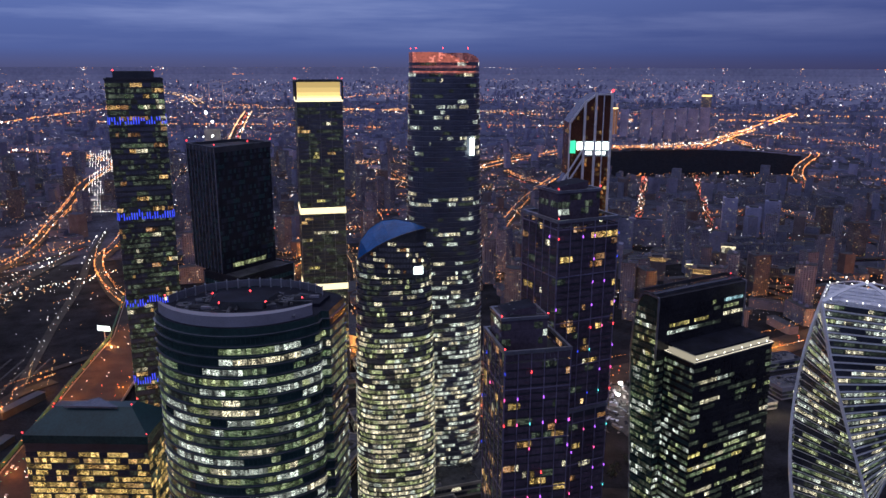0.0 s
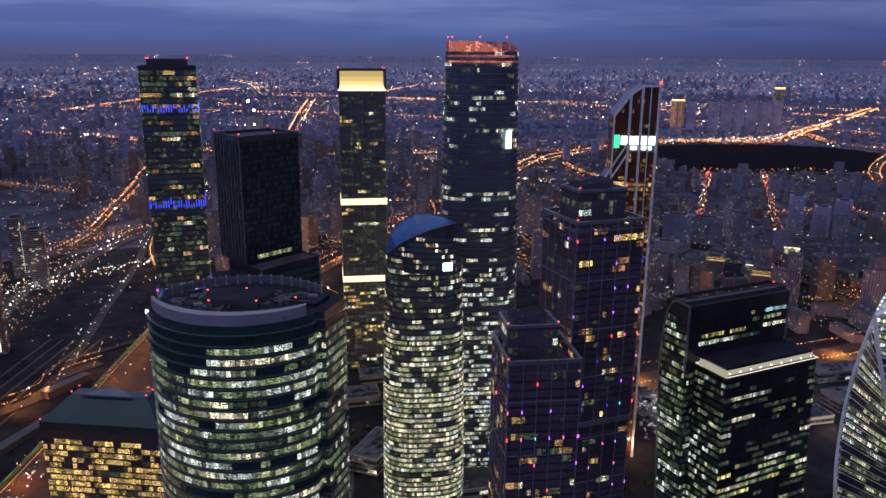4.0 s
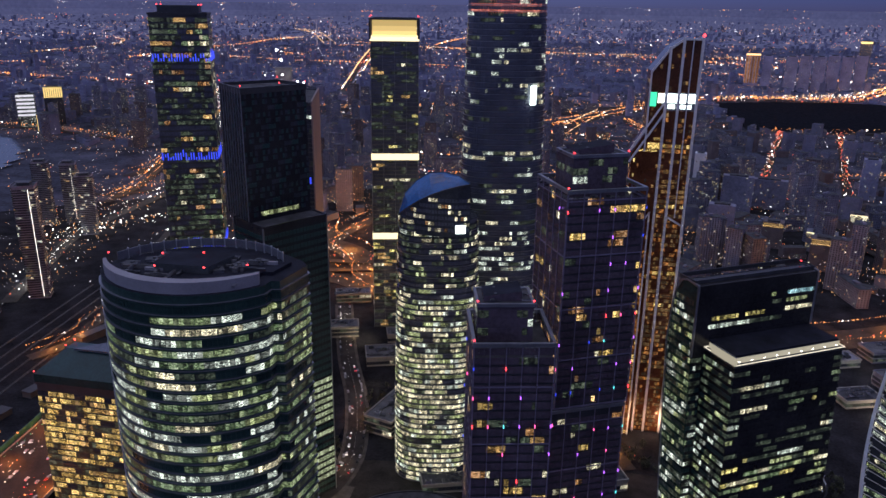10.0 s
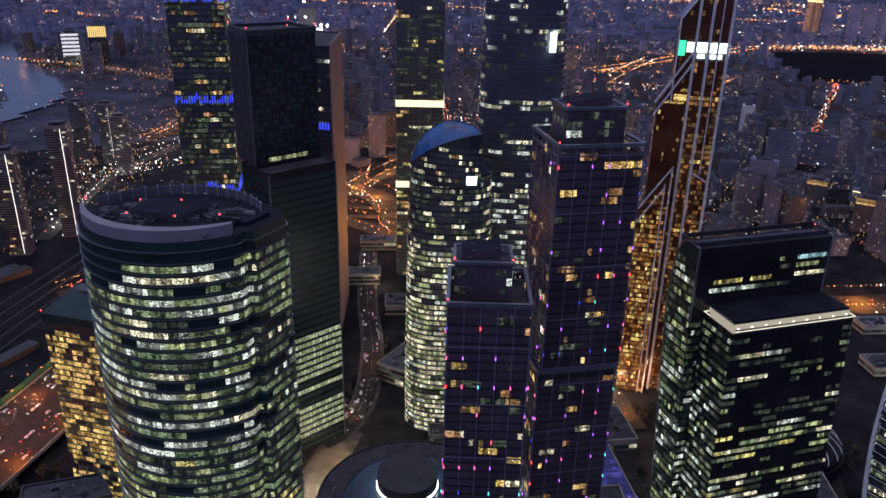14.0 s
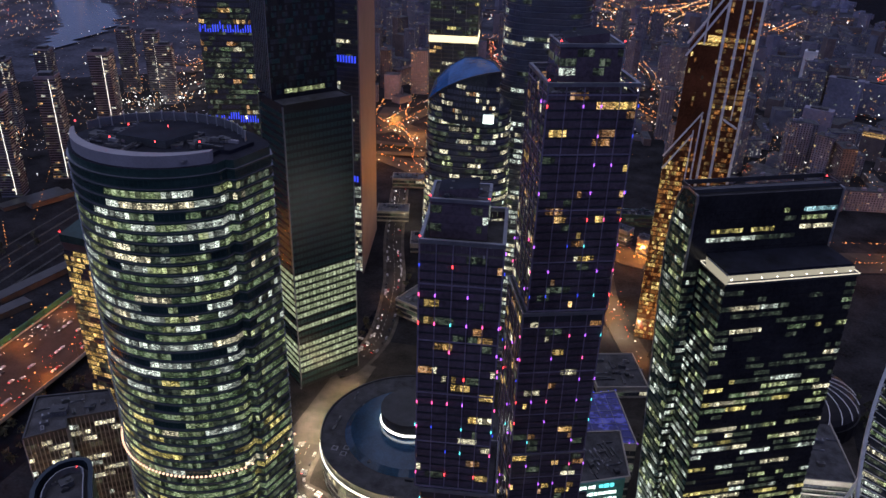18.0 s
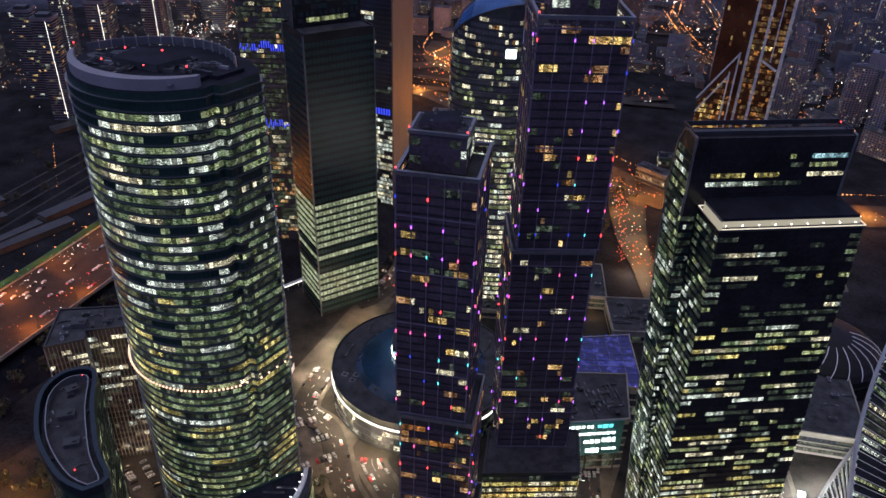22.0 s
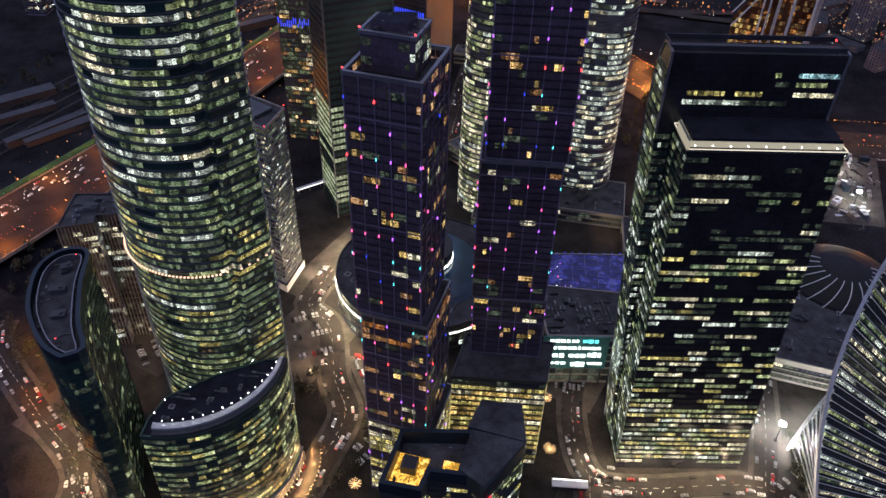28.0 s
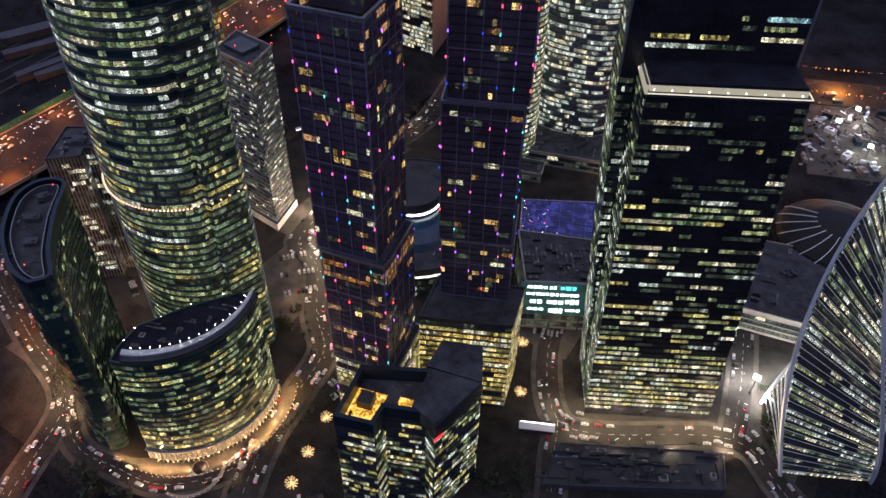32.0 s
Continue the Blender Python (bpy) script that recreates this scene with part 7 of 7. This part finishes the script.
trees, used = [bare_tree(i) for i in range(4)], set()
spots = [(-124 + 7 * i, 229 - 3 * i) for i in range(8)] + [(14 + i * 0.5, 240 + 9 * i) for i in range(9)] + [(55 + 9 * i, 246 - i) for i in range(8)] + [(128 + 3 * i, 340 - 5 * i) for i in range(8)] + \
    [(232 + 2.5 * i, 448 - 6 * i) for i in range(7)] + [(-200 - 5 * i, 255 + 3 * i) for i in range(10)] + [(-70 + 6 * i, 192 - i) for i in range(9)] + [(-112 + 2 * i, 560 + 13 * i) for i in range(9)]
for i, (x, y) in enumerate(spots):
    p = pose(x + rng.uniform(-1.5, 1.5), y + rng.uniform(-1.5, 1.5), 0, 0, 0, rng.uniform(0, 360))
    if i < 4:
        trees[i].matrix_basis = p
    else:
        copy_thing(trees[i % 4], p)

# rows of parked cars and trees past counting
parked, wood = Mesh(), Mesh()
pr = random.Random(23)


def row(x0, y0, x1, y1, step=5.4, across=False, fill=0.8):
    n, a = max(1, int(math.hypot(x1 - x0, y1 - y0) / (2.7 if across else step))), math.atan2(y1 - y0, x1 - x0)
    turn = a + (math.pi / 2 if across else 0)
    for i in range(n):
        if pr.random() < fill:
            f = (i + 0.5) / n
            x, y, c = x0 + (x1 - x0) * f + pr.gauss(0, 0.2), y0 + (y1 - y0) * f + pr.gauss(0, 0.2), pr.choices(CARS, (4, 4, 3, 0.6))[0]
            ca, sa = math.cos(turn), math.sin(turn)
            parked.box((x, y, 1.0), (4.3, 1.75, 0.62), c, turn).box((x - 0.25 * ca, y - 0.25 * sa, 1.48), (2.2, 1.6, 0.4), BLACKG, turn).box((x - 0.25 * ca, y - 0.25 * sa, 1.7), (1.8, 1.5, 0.08), c, turn)


for w, pts in STREETS:
    for (x0, y0), (x1, y1) in zip(pts, pts[1:]):
        ln = math.hypot(x1 - x0, y1 - y0)
        nx, ny = (y1 - y0) / ln, -(x1 - x0) / ln
        for q in (-1, 1):
            o = q * (w / 2 - 1.2)
            row(x0 + nx * o, y0 + ny * o, x1 + nx * o, y1 + ny * o, 5.6, False, 0.5)
for x0, y0, x1, y1 in ((-60, 352, -44, 372), (-72, 366, -56, 384), (-84, 378, -70, 396), (-52, 338, -36, 356), (92, 428, 112, 436), (94, 418, 110, 424), (146, 378, 150, 366), (-128, 252, -112, 240), (-134, 246, -116, 232),
                       (-100, 234, -88, 226), (-150, 318, -128, 306), (-156, 310, -134, 298), (-108, 545, -103, 570), (-116, 548, -111, 574), (20, 300, 28, 335), (14, 310, 20, 338), (232, 412, 246, 440), (240, 408, 254, 436)):
    row(x0, y0, x1, y1, across=True, fill=0.75)


def wild_tree(x, y, k):
    wood.cyl((x, y, 0), 0.25 * k, 3 * k, BRICKY, 5, 0.12 * k)
    for i in range(int(46 * k)):
        a, r, z = pr.uniform(0, 6.28), 2.6 * k * pr.random() ** 0.6, k * pr.uniform(2.2, 7.0)
        c = (x + r * math.cos(a), y + r * math.sin(a), z)
        wood.add([tuple(c[j] + pr.gauss(0, 0.8 * k) for j in range(3)) for _ in range(3)], [(0, 1, 2)], LEAF)


TAKEN = [[(p[0], p[1]) for p in pts] for pts in (ap, bp, yp, sp, gs, gp, ep, pp, mb, vb, rb)]
GROVES = ((-175, 262, -140, 236, 16), (-215, 285, -180, 268, 14), (-60, 188, 20, 200, 22), (-40, 330, -14, 345, 12), (8, 300, 24, 352, 12), (44, 200, 130, 232, 30), (120, 290, 140, 345, 14),
                          (236, 400, 262, 448, 16))
GROVES += ((-118, 560, -90, 700, 30), (-145, 250, -100, 240, 12), (-300, 300, -262, 420, 26), (-300, 430, -270, 560, 24), (-260, 470, -180, 500, 20), (110, 500, 175, 540, 14),
                          (-70, 505, -20, 520, 8), (130, 600, 200, 640, 16), (240, 590, 300, 640, 20), (-420, 100, -380, 330, 40), (-560, 200, -480, 640, 70), (20, 720, 60, 840, 24))
for x0, y0, x1, y1, n in GROVES:
    for _ in range(n):
        x, y = x0 + (x1 - x0) * pr.random() + pr.gauss(0, 4), y0 + (y1 - y0) * pr.random() + pr.gauss(0, 4)
        if not any(inside(x, y, q) for q in TAKEN) and all(min(math.hypot(x - p[0], y - p[1]) for p in pts) > w * 0.75 for w, pts in STREETS):
            wild_tree(x, y, pr.uniform(0.7, 1.5))
solo("parked_cars", parked, "rows of parked cars along the streets", "parked cars", "", "stuff")
solo("bare_trees", wood, "bare dark trees of yards and verges", "trees", "", "stuff")
# bright canopy beside the plaza
t = thing("canopy", "long white canopy with a bright light strip", "canopy", at=(-170, 518, 0))
for a, b in (((-176, 503), (-161, 533)),):
    part("roof", Mesh().bar((*a, 5), (*b, 5), 4.0, WHITE, 0.5), t)
    part("light_strip", Mesh().bar((a[0] + 1.5, a[1] - 1.5, 5.4), (b[0] + 1.5, b[1] - 1.5, 5.4), 0.8, G_LINE, 0.3), t, "bright white light strip")
    for f in (0.05, 0.35, 0.65, 0.95):
        part("post", Mesh().cyl((a[0] + (b[0] - a[0]) * f, a[1] + (b[1] - a[1]) * f, 0), 0.25, 5, STEEL, 8), t)
# yards, walls and verges of uneven tone
for i, (x0, y0, x1, y1, mt, lb) in enumerate(((-170, 262, -100, 226, PAVE, "worn car park paving"), (-112, 540, -84, 401, PAVE, "worn plaza paving"), (-90, 400, -38, 336, PAVE, "worn plaza paving"), (-165, 322, -124, 296, ASPHALT, "asphalt yard beside the block"), (-118, 700, -92, 540, GRASS, "dark grass verge"),
                                               (84, 445, 122, 408, PAVE, "stone forecourt of the mall"), (228, 452, 262, 398, PAVE, "worn yard paving under floodlights"), (40, 236, 132, 196, GRASS, "dark grass verge with trees"), (-305, 440, -262, 300, GRASS, "dark grass verge"),
                                               (-40, 206, 30, 184, GRASS, "dark grass verge with trees"), (112, 545, 178, 498, ASPHALT, "asphalt service yard"), (-275, 505, -175, 465, ASPHALT, "dark asphalt yard"))):
    solo("yard", Mesh().box(((x0 + x1) / 2, (y0 + y1) / 2, 0.03 + i * 0.004), (abs(x1 - x0), abs(y1 - y0), 0.06), mt, 0.0), lb, "yard", "", "structure")

# forecourt of the rounded block
outer, inner2 = through_three((-50, 212), (6, 246), (-2, 303), 20), through_three((-36, 221), (-3, 252), (-7, 296), 20)
for x, y in through_three((-46, 214), (2, 247), (-4, 301), 13):
    street_light(x, y, 2.2, 3800, (1.0, 0.52, 0.2), 0.3)
solo("forecourt", Mesh().ring(outer, inner2, 0.2, 0.75, PAVE, False), "warm-lit stone forecourt round the block", "pavement", "", "structure")
for i, (x, y) in enumerate(through_three((-50, 212), (6, 246), (-2, 303), 44)):
    solo("kerb_lamp", Mesh().cyl((x, y, 0.7), 0.15, 0.5, DARK, 6).blob((x, y, 1.4), 0.3, G_AMB), "small warm kerb lamp", "lamp", "kerb lamps")
t = thing("planter", "curved stone planter edged with small lamps", "planter", at=(0, 228, 0))
curve = through_three((-12, 212), (3, 222), (0, 242), 14)
for (x0, y0), (x1, y1) in zip(curve, curve[1:]):
    part("wall", Mesh().bar((x0, y0, 0.7), (x1, y1, 0.7), 1.6, CONC, 1.2), t)
    part("lamp", Mesh().blob((x0 + 1.2, y0, 1.4), 0.25, G_AMB), t)
part("round_bed", Mesh().cyl((-8, 232, 0.2), 4.5, 1.0, CONC, 24).cyl((-8, 232, 1.2), 4.0, 0.3, GRASS, 24), t)
# kiosk
t = thing("kiosk", "small kiosk with bright white roof edge", "kiosk", at=(132, 354, 0))
part("body", Mesh().box((131, 353, 1.8), (18, 4, 3.2), DARK, 0.45), t)
part("roof", Mesh().box((131, 353, 3.6), (20, 5, 0.5), WHITE, 0.45), t)
part("roof_light", Mesh().box((130.3, 355.3, 3.7), (19, 0.4, 0.5), G_WHITE, 0.45), t)

# far buildings that stand out
def far_house(name, label, x, y, w, d, h, turn, wall, p, mix, seed, top=None):
    px, py, pz, k = far(x, y)
    t = thing(name, label, "apartment tower", at=(px, py, pz))
    part("body", Mesh().box((px, py, pz + h * k / 2), (w * k, d * k, h * k), wall, turn), t)
    part("roof", Mesh().box((px, py, pz + h * k + 1.2), (w * k * 0.6, d * k * 0.7, 2.4), ROOF, turn), t)
    r, win, ca, sa = random.Random(seed), Mesh(), math.cos(turn), math.sin(turn)
    nf, nb = int(h / 3.2), int(w / 3.4)
    for s in range(nf):
        for b in range(nb):
            if r.random() < p:
                u, v = ((b + 0.5) / nb - 0.5) * w * k, -d * k / 2 - 0.1
                win.box((px + u * ca - v * sa, py + u * sa + v * ca, pz + (s + 0.55) * h * k / nf), (1.9 * k, 0.2, 1.6 * k), r.choice(mix), turn)
    if win.f:
        part("window_grid", win, t, "", "stuff")
    if top:
        v = -d * k / 2 - 0.3
        part("light_band", Mesh().box((px - v * sa, py + v * ca, pz + h * k * 0.97), (w * k, 0.5, h * k * 0.05), top, turn), t, "glowing band under the roof")
    return t


WINS = (L_WARM, L_CREAM, L_AMBER, L_WHITE)
t_front = far_house("amber_lit_tower", "tall pale tower lit amber under its roof", 894, 3881, 62, 40, 148, -0.2, PALEWALL, 0.1, (L_AMBER, L_WARM), 1, G_AMB)
far_house("pale_tower", "tall pale tower beside the amber one", 955, 3860, 40, 40, 140, -0.2, PALEWALL, 0.05, WINS, 2)
for i, (x, y) in enumerate(((1020, 3700), (1085, 3722), (1150, 3744), (1215, 3766), (1280, 3790), (1345, 3810))):
    far_house("panel_tower", "tall grey panel tower above the ring road", x, y, 48, 34, 148 + 4 * (i % 2), -0.3, PALEWALL, 0.08, WINS, 10 + i)["group"] = "panel towers by the field"
far_house("gold_topped_tower", "slim tower with a golden glowing roof", 1560, 4420, 55, 45, 190, -0.3, PLASTER, 0.4, (L_WARM, L_GOLD), 20, G_GOLDS[0])
def lit_front(t, x, y, w, d, h, turn, lo, hi, n, mat, across=False):
    """Glowing strips over the front of a far block, upright or in bands."""
    px, py, pz, k = far(x, y)
    ca, sa, v, m = math.cos(turn), math.sin(turn), -d * k / 2 - 0.6, Mesh()
    for i in range(n):
        f = (i + 0.5) / n
        u, z, sx, sz = (0, lo + (hi - lo) * f, w * 0.96, (hi - lo) * 0.55 / n) if across else ((f - 0.5) * w, (lo + hi) / 2, w * 0.7 / n, hi - lo)
        m.box((px + u * k * ca - v * sa, py + u * k * sa + v * ca, pz + z * h * k), (sx * k, 0.5, sz * h * k), mat, turn)
    part("lit_front", m, t, "glowing strips over the front", "stuff")


# amber wash over the tower front is put in as glowing strips
lit_front(t_front, 894, 3881, 62, 40, 148, -0.2, 0.1, 0.95, 5, lit("painted_amber_wash", (1.0, 0.42, 0.20), 0.34, 0.1, 0.2, 0.6, 0.4))
t_striped = far_house("striped_round_block", "tall block with bright white storey bands", -1482, 2027, 48, 40, 96, 0.6, DARK, 0.55, (L_WHITE, L_WHITE), 21)
lit_front(t_striped, -1482, 2027, 48, 40, 96, 0.6, 0.3, 0.98, 6, glow("striped_front", (0.92, 0.9, 1.0), 0.8), True)
t_amber = far_house("amber_fronted_block", "low block with a wholly amber front", -1372, 1965, 56, 40, 50, 0.6, DARK, 0.95, (L_GOLD, L_WARM), 22)
lit_front(t_amber, -1372, 1965, 56, 40, 50, 0.6, 0.08, 0.95, 9, G_GOLDS[1])
t_amber = far_house("amber_fronted_block", "dark block with an amber lit upper front", -1430, 2080, 50, 40, 110, 0.6, DARK, 0.04, WINS, 23, G_GOLDS[2])
lit_front(t_amber, -1430, 2080, 50, 40, 110, 0.6, 0.72, 0.96, 9, G_GOLDS[1])
far_house("grey_panel_block", "wide grey panel block with few lit windows", 377, 1482, 54, 18, 66, -0.25, FARWALL, 0.06, WINS, 24)
far_house("grey_panel_block", "wide grey panel block with few lit windows", 440, 1520, 66, 18, 54, -0.25, FARWALL, 0.06, WINS, 25)
far_house("white_block", "slim white apartment block", 352, 1756, 24, 20, 56, -0.2, WHITE, 0.03, WINS, 26)
for i, (x, y, h) in enumerate(((654, 1630, 80), (690, 1590, 66), (735, 1600, 78), (749, 2041, 50), (913, 2009, 54), (980, 2020, 50))):
    far_house("grey_tower_block", "tall blue-grey panel tower with few lit windows", x, y, 30, 24, h, -0.3, FARSIDE if i < 3 else FARWALL, 0.06, WINS, 60 + i)["group"] = "grey tower blocks"
for i, (x, y, w, h) in enumerate(((514, 1269, 24, 60), (548, 1235, 22, 54), (391, 1265, 30, 42), (436, 1165, 34, 48))):
    t_top = far_house("lit_top_block", "dark brick block with a painted lamp wash on its upper storeys", x, y, w, 22, h, -0.3, BRICKY, 0.08, WINS, 70 + i, G_CREAM if i < 2 else None)
    # the wash on the upper storeys is emissive strips, without lamps
    lit_front(t_top, x, y, w, 22, h, -0.3, 0.82, 0.98, 3 if i < 2 else 5, L_CREAM if i < 2 else L_WARM, i > 1)
far_house("grey_panel_block", "wide grey panel block with few lit windows", 313, 1277, 40, 18, 62, -0.25, FARWALL, 0.08, WINS, 28)
far_house("lit_roof_block", "block with brightly lit upper storeys", 462, 1257, 44, 24, 31, -0.3, PLASTER, 0.35, (L_CREAM, L_WARM), 27, G_CREAM)

for k, nm, lb in (("o", "sodium_street_lamps", "orange sodium street lamps over the city"), ("y", "amber_street_lamps", "amber street lamps over the city"),
                  ("w", "white_lights", "white lamps and headlights over the city"), ("r", "red_lights", "red tail lights over the city"),
                  ("a", "dim_amber_lights", "faint amber lamps of far streets"), ("b", "dim_white_lights", "faint white lamps of far yards")):
    solo(nm, LAMPS[k], lb, "street lamps", "", "stuff")
